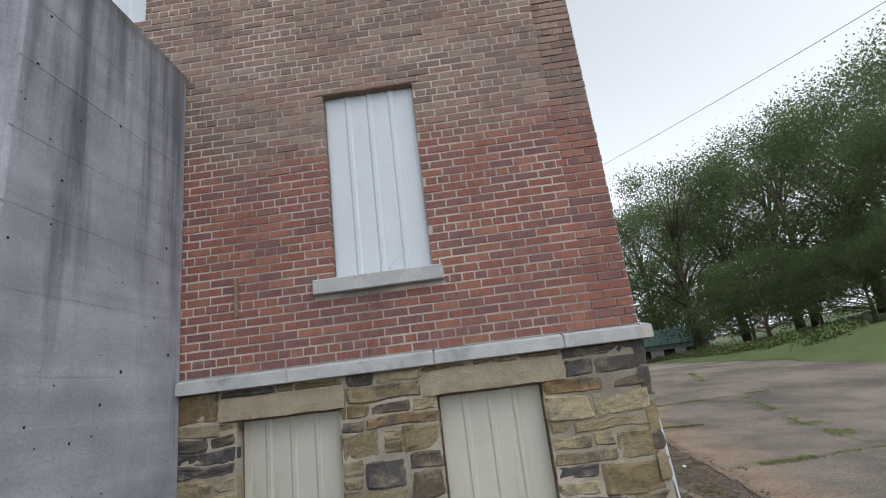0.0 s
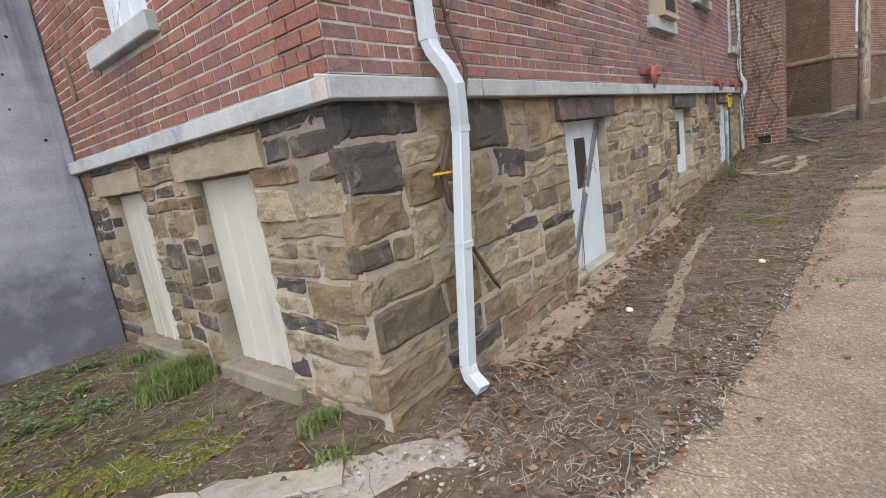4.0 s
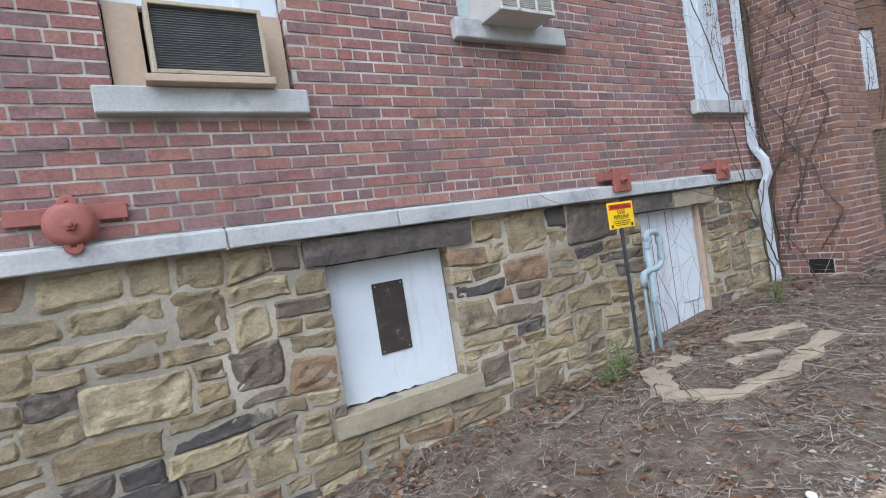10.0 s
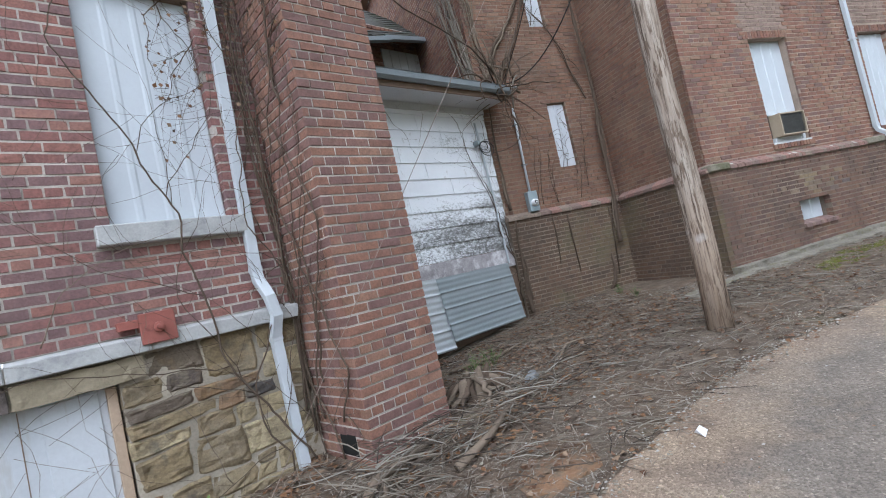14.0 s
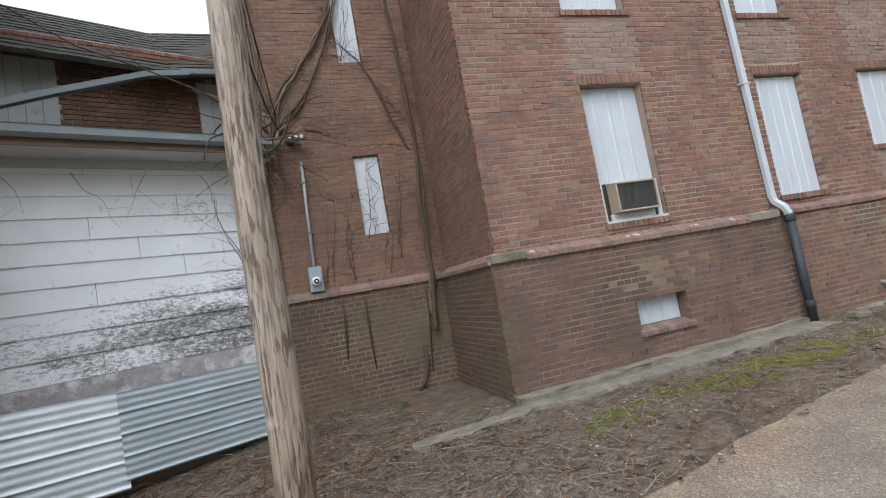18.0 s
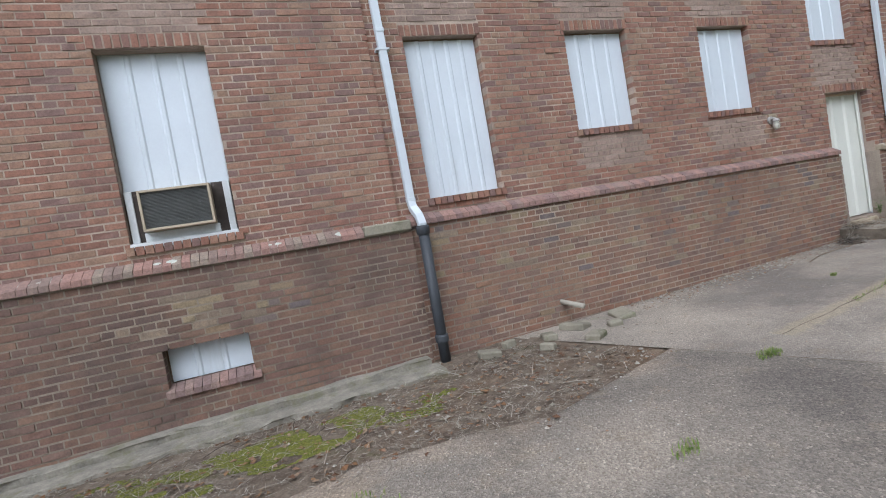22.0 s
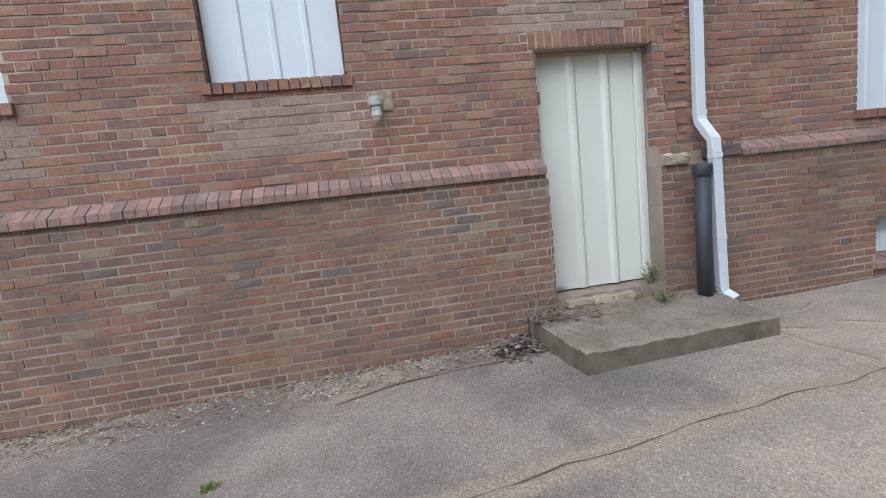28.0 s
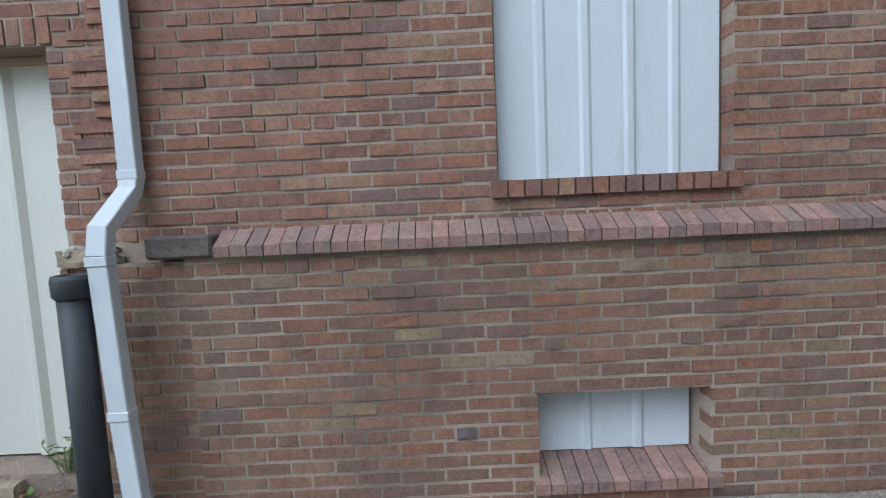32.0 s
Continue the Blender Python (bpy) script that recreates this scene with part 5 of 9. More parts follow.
for k in A_LINT:
    a, b, c, d = A_LINT[k]
    cuts = (a, b) if k != "d3" else (a, a + 0.72, b)
    for s, e in zip(cuts, cuts[1:]):
        o = rough_block(s + 0.006, e - 0.006, -0.035, 0.35, c, d - 0.006, 5 + s, 0.013).ob("lintel_stone", LINTEL_DARK if (k != "d3" or s == a) else LINTEL_TAN, None, FACE_A)
        tagged(o, "long dark stained sandstone lintel over a basement opening", "lintel", "sandstone lintels")


def plank_door(name, q, y, label, patch=None, strap=None, boards=0):
    """A basement opening closed with painted plywood."""
    a, b, c, d = q
    root = thing(name, FACE_A, label, "basement door", "basement doors")
    jag = random.Random(len(label))
    n = 22
    vs = [(a + 0.005, y, d - 0.01), (b - 0.005, y, d - 0.01)]
    low = [(b - 0.005 - (b - a - 0.01) * i / n, y, c + 0.003 + 0.02 * jag.random()) for i in range(n + 1)]
    ring = vs + low
    k = len(ring)
    Mesh().add(ring + [(p[0], p[1] + 0.02, p[2]) for p in ring], [tuple(range(k))[::-1], tuple(range(k, 2 * k))] + [(i, (i + 1) % k, k + (i + 1) % k, k + i) for i in range(k)]).ob("board", WHITE_WOOD, root)
    Mesh().box(a - 0.01, b + 0.01, y + 0.05, y + 0.07, c - 0.1, d + 0.02).ob("backing", DARK, root)
    for i in range(9):
        for side in (a + 0.04, b - 0.04):
            z = c + 0.15 + (d - c - 0.25) * i / 8
            Mesh().lathe(((0.008, 0), (0.006, 0.004)), 8, pose(side, y, z, 90)).ob("screw", FRAME_W, root)
    if patch:
        Mesh().box(patch[0], patch[1], y - 0.008, y + 0.004, patch[2], patch[3]).ob("plywood_patch", PLY_DARK, root, label="dark weathered plywood patch")
        for px in (patch[0] + 0.02, patch[1] - 0.02):
            for pz in (patch[2] + 0.02, patch[3] - 0.02):
                Mesh().lathe(((0.007, 0), (0.005, 0.004)), 8, pose(px, y - 0.008, pz, 90)).ob("screw", STEEL, root)
    if strap:
        (x0, z0), (x1, z1) = strap
        ang = math.degrees(math.atan2(z1 - z0, x1 - x0))
        ln = math.hypot(x1 - x0, z1 - z0)
        Mesh().box(0, ln, -0.012, 0, -0.042, 0.042).ob("strap", STEEL, root, pose(x0, y - 0.004, z0, 0, -ang, 0), bevel=0.004, label="grey metal strap laid diagonally")
        Mesh().box(ln * 0.52, ln * 0.56, -0.014, -0.011, -0.03, 0.03).ob("strap_label", SIGN_W, root, pose(x0, y - 0.004, z0, 0, -ang, 0))
    for i in range(boards):
        u = a + (b - a) * (i + 1) / (boards + 1)
        Mesh().box(u - 0.003, u + 0.003, y - 0.003, y + 0.001, c + 0.06, d - 0.02).ob("board_joint", FRAME_D, root)
    return root


plank_door("basement_door", A_DOOR["d1"], 0.1, "white painted plywood door with a diagonal grey strap", (2.745, 2.965, 0.75, 1.2), ((2.47, 0.03), (3.27, 1.3)))
plank_door("basement_door", A_DOOR["d2"], 0.11, "white painted plywood hatch with a dark patch", (6.17, 6.4, 0.72, 1.2))
d3 = plank_door("basement_door", A_DOOR["d3"], 0.1, "white boarded basement opening overgrown with bare vines", None, None, 3)
Mesh().box(9.79, 9.85, 0.05, 0.1, 0.16, 1.38).ob("side_batten", FRAME_T, d3, bevel=0.004, label="split tan wooden batten")
Mesh().box(9.45, 9.75, 0.085, 0.1, 0.42, 1.37).ob("lap_board", WHITE_WOOD, d3, bevel=0.004)
tagged(rough_block(5.76, 6.86, -0.03, 0.2, 0.31, 0.44, 21, 0.008).ob("hatch_sill", LINTEL_TAN, None, FACE_A), "worn sandstone sill below a basement hatch", "window sill")
tagged(Mesh().box(2.39, 3.29, 0.0, 0.3, -0.25, 0.02).ob("threshold", CONC_OLD, None, FACE_A, bevel=0.02), "broken concrete threshold of a basement door", "threshold")

for k, q in B_WIN.items():
    if k == "w1":
        q = (q[0], q[1], 2.97, q[3])
    ribs = 3 if q[1] - q[0] > 0.85 else 2
    board_up("boarded_window", FACE_B, q, WHITE, 4 if k in ("w2", "w6") else ribs, "window in brown brick closed with white ribbed metal sheet", group="windows of the long brick wall", frame=FRAME_W if k == "w1" else FRAME_D, y=0.11)
for k, q in B_BASE.items():
    board_up("boarded_basement_window", FACE_P, q, WHITE, 2, "small basement window closed with white metal sheet", group="basement windows", frame=FRAME_D, y=0.19 if k == "b2" else 0.12)
for k, q in N_WIN.items():
    board_up("boarded_window", M_N, q, WHITE_WOOD, 1, "narrow window boarded white behind bare vines", group="narrow windows", frame=FRAME_D, y=0.07)

THRESH = plain("dirty_threshold", (0.3, 0.235, 0.19), 0.97, var=0.45, big=6, fine=70, bump=0.8, dirt=(0.15, 0.115, 0.085), dirt_at=0.5, dirt_scale=6)
# steel door with its worn frame
a, b, c, d = B_DOOR
door = thing("steel_door", FACE_B, "cream ribbed metal door in a worn white wooden frame", "door")
panel(door, a + 0.07, b - 0.035, 1.24, d - 0.03, CREAM, 0.16, 2, wave=0.024, name="door_panel", flank=0.03)
Mesh().box(b - 0.085, b - 0.036, 0.125, 0.15, 1.25, d - 0.03).ob("edge_trim", CREAM, door, bevel=0.006)
Mesh().box(a, a + 0.075, 0.12, 0.3, 1.2, d).ob("jamb", FRAME_W, door, bevel=0.005, label="peeling white wooden jamb")
Mesh().box(b - 0.04, b, 0.14, 0.3, 1.2, d).ob("jamb", FRAME_W, door, bevel=0.005)
Mesh().box(a + 0.075, b - 0.04, 0.13, 0.3, d - 0.035, d).ob("head", FRAME_T, door, bevel=0.005)
for z in (1.55, 2.2, 2.85):
    Mesh().box(a + 0.05, a + 0.078, 0.112, 0.122, z - 0.05, z + 0.05).ob("hinge", FRAME_D, door, bevel=0.003)
Mesh().box(a + 0.08, a + 0.2, 0.128, 0.133, 1.28, 1.33).ob("kick_scrap", WHITE, door, label="torn corner of bright sheet metal")
sill = thing("door_threshold", FACE_B, "worn concrete threshold with broken mortar below the cream door", "threshold")
rough_block(a + 0.001, b - 0.001, -0.02, 0.3, 0.7, 1.225, 33, 0.008, 0.05).ob("step", THRESH, sill)
rough_block(a + 0.1, b - 0.3, -0.1, 0.05, 1.1, 1.2, 34, 0.022, 0.035).ob("mortar_crust", SAND, sill, label="crumbled sloping mortar against the step")

# landing in front of the door
# The slab's sides take a darker colour than its top.
CONC_EDGE = plain("dark_slab_edge", (0.16, 0.13, 0.1), 0.97, var=0.45, big=5, fine=70, bump=0.9, dirt=(0.085, 0.07, 0.05), dirt_at=0.48, dirt_scale=4)
CONC_GRIT = plain("gritty_concrete", (0.24, 0.208, 0.168), 0.97, var=0.55, big=5, fine=80, bump=0.9, dirt=(0.17, 0.14, 0.105), dirt_at=0.5, dirt_scale=3)
landing = thing("door_landing", FACE_B, "low worn gritty concrete landing before the cream door", "landing")


def worn_slab(corners, z, drop, base, seed, rag=0.02, n=(44, 26)):
    """A cast slab with a gritty, sagging top, crumbled edges and sides down to base. corners: wall left, front left, front right, wall right."""
    p = [Vector((*c, 0)) for c in corners]
    vs, fs, side = [], [], []
    for j in range(n[1] + 1):
        for i in range(n[0] + 1):
            s, t = i / n[0], j / n[1]
            q = p[0].lerp(p[3], s).lerp(p[1].lerp(p[2], s), t)
            rim = min(s, 1 - s, 1 - t)
            edge = max(0.0, 1 - rim / 0.035)
            q += Vector((noise.noise((q.x * 6, q.y * 6, seed)), noise.noise((q.x * 5, q.y * 7, seed + 3)), 0)) * rag * edge
            h = z - drop * t - 0.02 * edge ** 2 * (0.6 + 0.8 * abs(noise.noise((q.x * 9, q.y * 9, seed + 6))))
            h += 0.009 * noise.noise((q.x * 5, q.y * 5, seed)) + 0.005 * noise.noise((q.x * 22, q.y * 22, seed)) + 0.003 * noise.noise((q.x * 60, q.y * 60, seed))
            vs.append((q.x, q.y, h))
    w = n[0] + 1
    fs = [(j * w + i, (j + 1) * w + i, (j + 1) * w + i + 1, j * w + i + 1) for j in range(n[1]) for i in range(n[0])]
    ring = [j * w for j in range(n[1] + 1)] + [n[1] * w + i for i in range(1, w)] + [j * w + n[0] for j in range(n[1] - 1, -1, -1)]
    k = len(vs)
    for a in ring:
        x, y, h = vs[a]
        vs.append((x + 0.012 * noise.noise((x * 9, y * 9, 2)), y + 0.012 * noise.noise((x * 9, y * 9, 4)), h - 0.06))
    m = len(ring)
    for a in ring:
        vs.append((vs[a][0], vs[a][1], base))
    for a in range(m - 1):
        fs += [(ring[a], k + a, k + a + 1, ring[a + 1]), (k + a, k + m + a, k + m + a + 1, k + a + 1)]
    return Mesh().add(vs, fs)


slab = worn_slab([(9.02, -0.1), (9.1, -0.95), (10.58, -0.9), (10.64, -0.1)], 1.15, 0.035, 0.8, 7, 0.013)
top = 44 * 26
used = sorted({k for f in slab.f[top:] for k in f})
Mesh().add(slab.v[:45 * 27], slab.f[:top]).ob("top_slab", CONC_GRIT, landing)
Mesh().add([slab.v[k] for k in used], [tuple(used.index(k) for k in f) for f in slab.f[top:]]).ob("slab_edge", CONC_EDGE, landing, label="dark broken edge of the slab")


# ---- downspouts ----


def downspout(name, m, runs, mat, label, half=(0.042, 0.03), straps=(), joints=()):
    """A folded metal downspout: each run of points is a part of its own, with collars where two runs meet."""
    root = thing(name, m, label, "downspout")
    for nm, pts in runs:
        mb = Mesh()
        pts = [Vector(p) for p in pts]
        k = len(mb.v)
        for i, p in enumerate(pts):
            d = (pts[min(i + 1, len(pts) - 1)] - pts[max(i - 1, 0)]).normalized()
            side = Vector((1, 0, 0))
            out = side.cross(d).normalized()
            side = d.cross(out).normalized()
            h, g = half
            ring = []
            for a, b in ((-h, -g * 0.85), (-h * 0.9, -g), (-h * 0.4, -g * 0.97), (h * 0.4, -g * 0.97), (h * 0.9, -g), (h, -g * 0.85), (h, g), (-h, g)):
                ring.append(tuple(p + side * a + out * b))
            mb.v += ring
        for i in range(len(pts) - 1):
            for j in range(8):
                a, b = k + i * 8 + j, k + i * 8 + (j + 1) % 8
                mb.f.append((a, a + 8, b + 8, b))
        mb.ob(nm, mat, root)
    for u, y, z in joints:
        Mesh().box(u - half[0] - 0.004, u + half[0] + 0.004, y - half[1] - 0.004, y + half[1] + 0.004, z - 0.02, z + 0.02).ob("collar", mat, root, bevel=0.003)
    for u, y, z in straps:
        Mesh().box(u - half[0] - 0.03, u + half[0] + 0.03, y - half[1] - 0.006, 0.0, z - 0.012, z + 0.012).ob("strap", GUTTER_W, root, bevel=0.002)
    return root


downspout("downspout", FACE_A, [("upper_pipe", [(0.715, -0.05, 8.9), (0.715, -0.05, 3.6), (0.69, -0.05, 2.2), (0.675, -0.06, 1.86)]), ("elbow", [(0.675, -0.06, 1.86), (0.678, -0.085, 1.79), (0.69, -0.15, 1.69), (0.7, -0.185, 1.6), (0.715, -0.17, 1.45), (0.727, -0.155, 1.37)]),
          ("lower_pipe", [(0.727, -0.155, 1.37), (0.61, -0.16, 0.79), (0.5, -0.15, 0.06)]), ("shoe", [(0.5, -0.15, 0.06), (0.492, -0.17, 0.0), (0.48, -0.25, -0.06)])],
          GUTTER_W, "white metal downspout with kinked elbows at the ledge", straps=[(0.713, -0.05, 3.4)], joints=[(0.676, -0.06, 1.87), (0.727, -0.155, 1.37), (0.605, -0.16, 0.74)])
downspout("downspout", FACE_A, [("upper_pipe", [(10.99, -0.04, 9.0), (10.97, -0.04, 6), (10.92, -0.04, 4.0), (10.88, -0.04, 1.98)]), ("elbow", [(10.88, -0.04, 1.98), (10.88, -0.06, 1.9), (10.91, -0.13, 1.76), (10.94, -0.13, 1.6), (10.93, -0.09, 1.5), (10.925, -0.06, 1.42)]),
          ("lower_pipe", [(10.925, -0.06, 1.42), (10.94, -0.06, 0.9), (10.95, -0.07, 0.36)])], GUTTER_W, "white metal downspout beside the chimney with curling vines", straps=[(10.93, -0.04, 4.6), (10.97, -0.04, 6.2)], joints=[(10.88, -0.04, 1.99), (10.925, -0.06, 1.42)])
d = -0.05
downspout("downspout", FACE_B, [("upper_pipe", [(2.4, d, 10.0), (2.42, d, 7.0), (2.47, d, 4.9), (2.5, d, 2.52)]), ("elbow", [(2.5, d, 2.52), (2.505, d - 0.02, 2.44), (2.52, -0.17, 2.35), (2.53, -0.2, 2.26), (2.53, -0.19, 2.2)])], GUTTER_W,
          "white metal downspout running into a black iron pipe", straps=[(2.48, d, 4.1), (2.43, d, 6.4)], joints=[(2.5, d, 2.53), (2.48, d, 4.3)])
downspout("downspout", FACE_B, [("upper_pipe", [(10.66, -0.06, 10.0), (10.66, -0.06, 5.5), (10.655, -0.06, 2.6)]), ("elbow", [(10.655, -0.06, 2.6), (10.652, -0.075, 2.54), (10.64, -0.16, 2.46), (10.628, -0.25, 2.38), (10.622, -0.265, 2.27)]),
          ("lower_pipe", [(10.622, -0.265, 2.27), (10.645, -0.265, 1.6), (10.665, -0.26, 1.18)]), ("shoe", [(10.665, -0.26, 1.18), (10.675, -0.27, 1.13), (10.71, -0.35, 1.085)])], GUTTER_W,
          "white metal downspout with a shoe beside the door", straps=[(10.66, -0.06, 4.9)], joints=[(10.655, -0.06, 2.61), (10.622, -0.265, 2.25), (10.645, -0.265, 1.6)])


def iron_pipe(u, y, z0, z1, label, r=0.058):
    root = thing("iron_pipe", FACE_B @ pose(u, y, z0), label, "drain pipe")
    h = z1 - z0
    Mesh().lathe(((r, 0), (r, h - 0.1)), 18).ob("pipe", IRON_BLACK, root, smooth=True)
    Mesh().lathe(((r, h - 0.1), (r * 1.22, h - 0.085), (r * 1.25, h - 0.02), (r * 1.16, h), (r * 0.9, h), (r * 0.88, h - 0.05)), 18).ob("hub", IRON_BLACK, root, smooth=True)
    return root


p = iron_pipe(2.53, -0.2, 0.72, 2.24, "black cast iron drain pipe under a white downspout", 0.055)
Mesh().lathe(((0.066, 0.3), (0.07, 0.32), (0.07, 0.36), (0.064, 0.38)), 16).ob("collar", IRON_BLACK, p)
Mesh().tube([(0, 0, 0.06), (0.02, -0.05, 0.0), (0.03, -0.17, -0.035)], 0.05, 12).ob("outlet", IRON_BLACK, p, smooth=True)
iron_pipe(10.5, -0.27, 1.1, 2.2, "short black iron pipe standing open beside a downspout", 0.06)

# ---- window air conditioners ----


def air_conditioner(m, u0, u1, z0, z1, out, shell, label, grille="three", side=True):
    root = thing("air_conditioner", m, label, "air conditioner", "window air conditioners")
    t = 0.012
    for nm, q in (("top_panel", (u0, u1, -out, 0.2, z1 - t, z1)), ("base_pan", (u0, u1, -out, 0.2, z0, z0 + t)), ("side_panel", (u0, u0 + t, -out, 0.2, z0 + t, z1 - t)), ("side_panel", (u1 - t, u1, -out, 0.2, z0 + t, z1 - t))):
        Mesh().box(*q).ob(nm, shell, root, bevel=0.003)
    Mesh().box(u0 + t, u1 - t, -out + 0.04, 0.18, z0 + t, z1 - t).ob("coil", AC_FIN, root, label="dusty dark condenser coil")
    f = 0.022
    bars = [u0, u1 - f] + ([u0 + (u1 - u0) * k / 3 - f / 2 for k in (1, 2)] if grille == "three" else [])
    for b in bars:
        Mesh().box(b, b + f, -out - 0.012, -out + 0.004, z0, z1).ob("grille_post", shell, root, bevel=0.003)
    for z in (z0, z1 - f):
        Mesh().box(u0 + f, u1 - f, -out - 0.012, -out + 0.004, z, z + f).ob("grille_rail", shell, root, bevel=0.003)
    n = 22 if grille == "three" else 26
    for i in range(n):
        z = z0 + f + (z1 - z0 - 2 * f) * (i + 0.5) / n
        if grille == "three":
            Mesh().box(u0 + f, u1 - f, -out - 0.006, -out + 0.012, z - 0.0025, z + 0.0025).ob("louvre", shell, root)
        else:
            Mesh().box(u0 + f, u1 - f, -out + 0.01, -out + 0.024, z - 0.0018, z + 0.0018).ob("fin", AC_FIN, root)
    return root


air_conditioner(FACE_A, 7.28, 7.8, 2.965, 3.31, 0.3, AC_GREY, "ivory window air conditioner with a three-part louvred grille")
ww = thing("window_filler", FACE_A, "pale green board fillers beside a window air conditioner", "filler panel")
Mesh().box(7.14, 7.28, 0.06, 0.08, 3.0, 3.36).ob("side_filler", FILLER, ww)
Mesh().box(7.8, 8.03, 0.06, 0.08, 3.0, 3.36).ob("side_filler", FILLER, ww)
Mesh().box(7.14, 8.03, 0.06, 0.08, 3.32, 3.36).ob("top_filler", FILLER, ww)
Mesh().box(7.13, 8.04, 0.13, 0.15, 2.99, 3.37).ob("backing", DARK, ww)
air_conditioner(FACE_A, 5.09, 5.67, 2.49, 2.87, 0.12, AC_TAN, "tan window air conditioner with fine dark fins", "one")
ww = thing("window_filler", FACE_A, "peeling wooden fillers beside a window air conditioner", "filler panel")
Mesh().box(4.91, 5.07, 0.04, 0.07, 2.45, 2.92).ob("side_filler", FRAME_T, ww)
Mesh().box(5.69, 5.82, 0.04, 0.07, 2.45, 2.92).ob("side_filler", FRAME_T, ww)
Mesh().box(4.9, 5.83, 0.13, 0.15, 2.43, 2.93).ob("backing", DARK, ww)
Mesh().box(5.05, 5.7, -0.14, 0.06, 2.445, 2.485).ob("support_board", FRAME_T, ww, bevel=0.004)
air_conditioner(FACE_A, 10.08, 10.6, 5.47, 5.84, 0.28, AC_TAN, "rusty tan window air conditioner high in the wall")
air_conditioner(FACE_B, 0.05, 0.63, 2.585, 2.945, 0.12, AC_TAN, "old cream window air conditioner with a dark spotted back", "one")
ww = thing("window_filler", FACE_B, "peeling white wooden frame around an air conditioner", "filler panel")
Mesh().box(-0.08, -0.02, 0.03, 0.16, 2.47, 2.97).ob("jamb", FRAME_W, ww, bevel=0.004)
Mesh().box(0.73, 0.79, 0.03, 0.16, 2.47, 2.97).ob("jamb", FRAME_W, ww, bevel=0.004)
Mesh().box(-0.09, 0.8, -0.05, 0.16, 2.44, 2.5).ob("sill_board", FRAME_W, ww, bevel=0.004)
Mesh().box(-0.09, 0.8, 0.2, 0.22, 2.47, 2.97).ob("backing", DARK, ww)
Mesh().box(-0.02, 0.05, 0.05, 0.07, 2.5, 2.97).ob("side_filler", PLY_DARK, ww)
Mesh().box(0.63, 0.73, 0.05, 0.07, 2.5, 2.97).ob("side_filler", PLY_DARK, ww)
Mesh().box(0.03, 0.65, 0.0, 0.1, 2.5, 2.583).ob("support_board", FRAME_W, ww, bevel=0.004)

# ---- iron wall anchors ----


def anchor_plate(u0, u1, z0, z1):
    root = thing("anchor_plate", FACE_A, "square red painted iron anchor plate on brick", "wall anchor", "iron wall anchors")
    Mesh().box(u0, u1, -0.1, -0.07, z0, z1).ob("plate", IRON_RED, root, bevel=0.005)
    Mesh().box((u0 + u1) / 2 - 0.05, (u0 + u1) / 2 + 0.05, -0.07, 0.0, z0 + 0.06, z1 - 0.02).ob("block", IRON_RED, root)
    Mesh().lathe(((0.035, 0), (0.033, 0.02), (0.018, 0.022), (0.016, 0.055), (0.0, 0.058)), 12, pose((u0 + u1) / 2, -0.1, (z0 + z1) / 2, 90)).ob("nut", IRON_RED, root)
    return root


p = anchor_plate(8.44, 8.66, 1.6, 1.81)
Mesh().box(8.34, 8.44, -0.09, -0.0, 1.71, 1.79).ob("arm", IRON_RED, p, bevel=0.004)
p = anchor_plate(10.02, 10.24, 1.6, 1.81)
Mesh().box(9.9, 10.02, -0.085, -0.0, 1.72, 1.78).ob("arm", IRON_RED, p, bevel=0.004)
p = thing("anchor_plate", FACE_A, "square red painted iron anchor plate on brick", "wall anchor", "iron wall anchors")
Mesh().box(9.27, 9.49, -0.025, -0.001, 4.41, 4.62).ob("plate", IRON_RED, p, bevel=0.005)
Mesh().lathe(((0.03, 0), (0.028, 0.02), (0.014, 0.022), (0.012, 0.05), (0.0, 0.052)), 12, pose(9.38, -0.025, 4.52, 90)).ob("nut", IRON_RED, p)
p = thing("anchor_rosette", FACE_A, "red painted round iron anchor on a flat bar", "wall anchor", "iron wall anchors")
Mesh().box(4.39, 4.88, -0.03, -0.001, 1.78, 1.86).ob("bar", IRON_RED, p, bevel=0.004)
Mesh().lathe(((0.06, -0.03), (0.06, 0.0), (0.108, 0.0), (0.11, 0.014), (0.1, 0.018), (0.098, 0.03), (0.075, 0.038), (0.04, 0.042)), 24, pose(4.645, -0.08, 1.765, 90)).ob("rosette", IRON_RED, p, smooth=True)
for dz in (-0.105, 0.1):
    Mesh().lathe(((0.042, 0), (0.042, 0.014), (0.036, 0.018), (0.012, 0.019), (0.008, 0.012)), 14, pose(4.645, -0.081, 1.765 + dz, 90)).ob("lug", IRON_RED, p)
Mesh().lathe(((0.03, 0), (0.028, 0.016), (0.016, 0.018), (0.014, 0.045), (0, 0.048)), 6, pose(4.645, -0.12, 1.76, 90)).ob("nut", IRON_RED, p)
tagged(Mesh().box(-3.33, -3.3, -0.03, -0.001, 2.15, 2.48).ob("iron_cramp", FRAME_D, None, FACE_E, bevel=0.004), "narrow rusty iron cramp in the brick", "wall anchor")

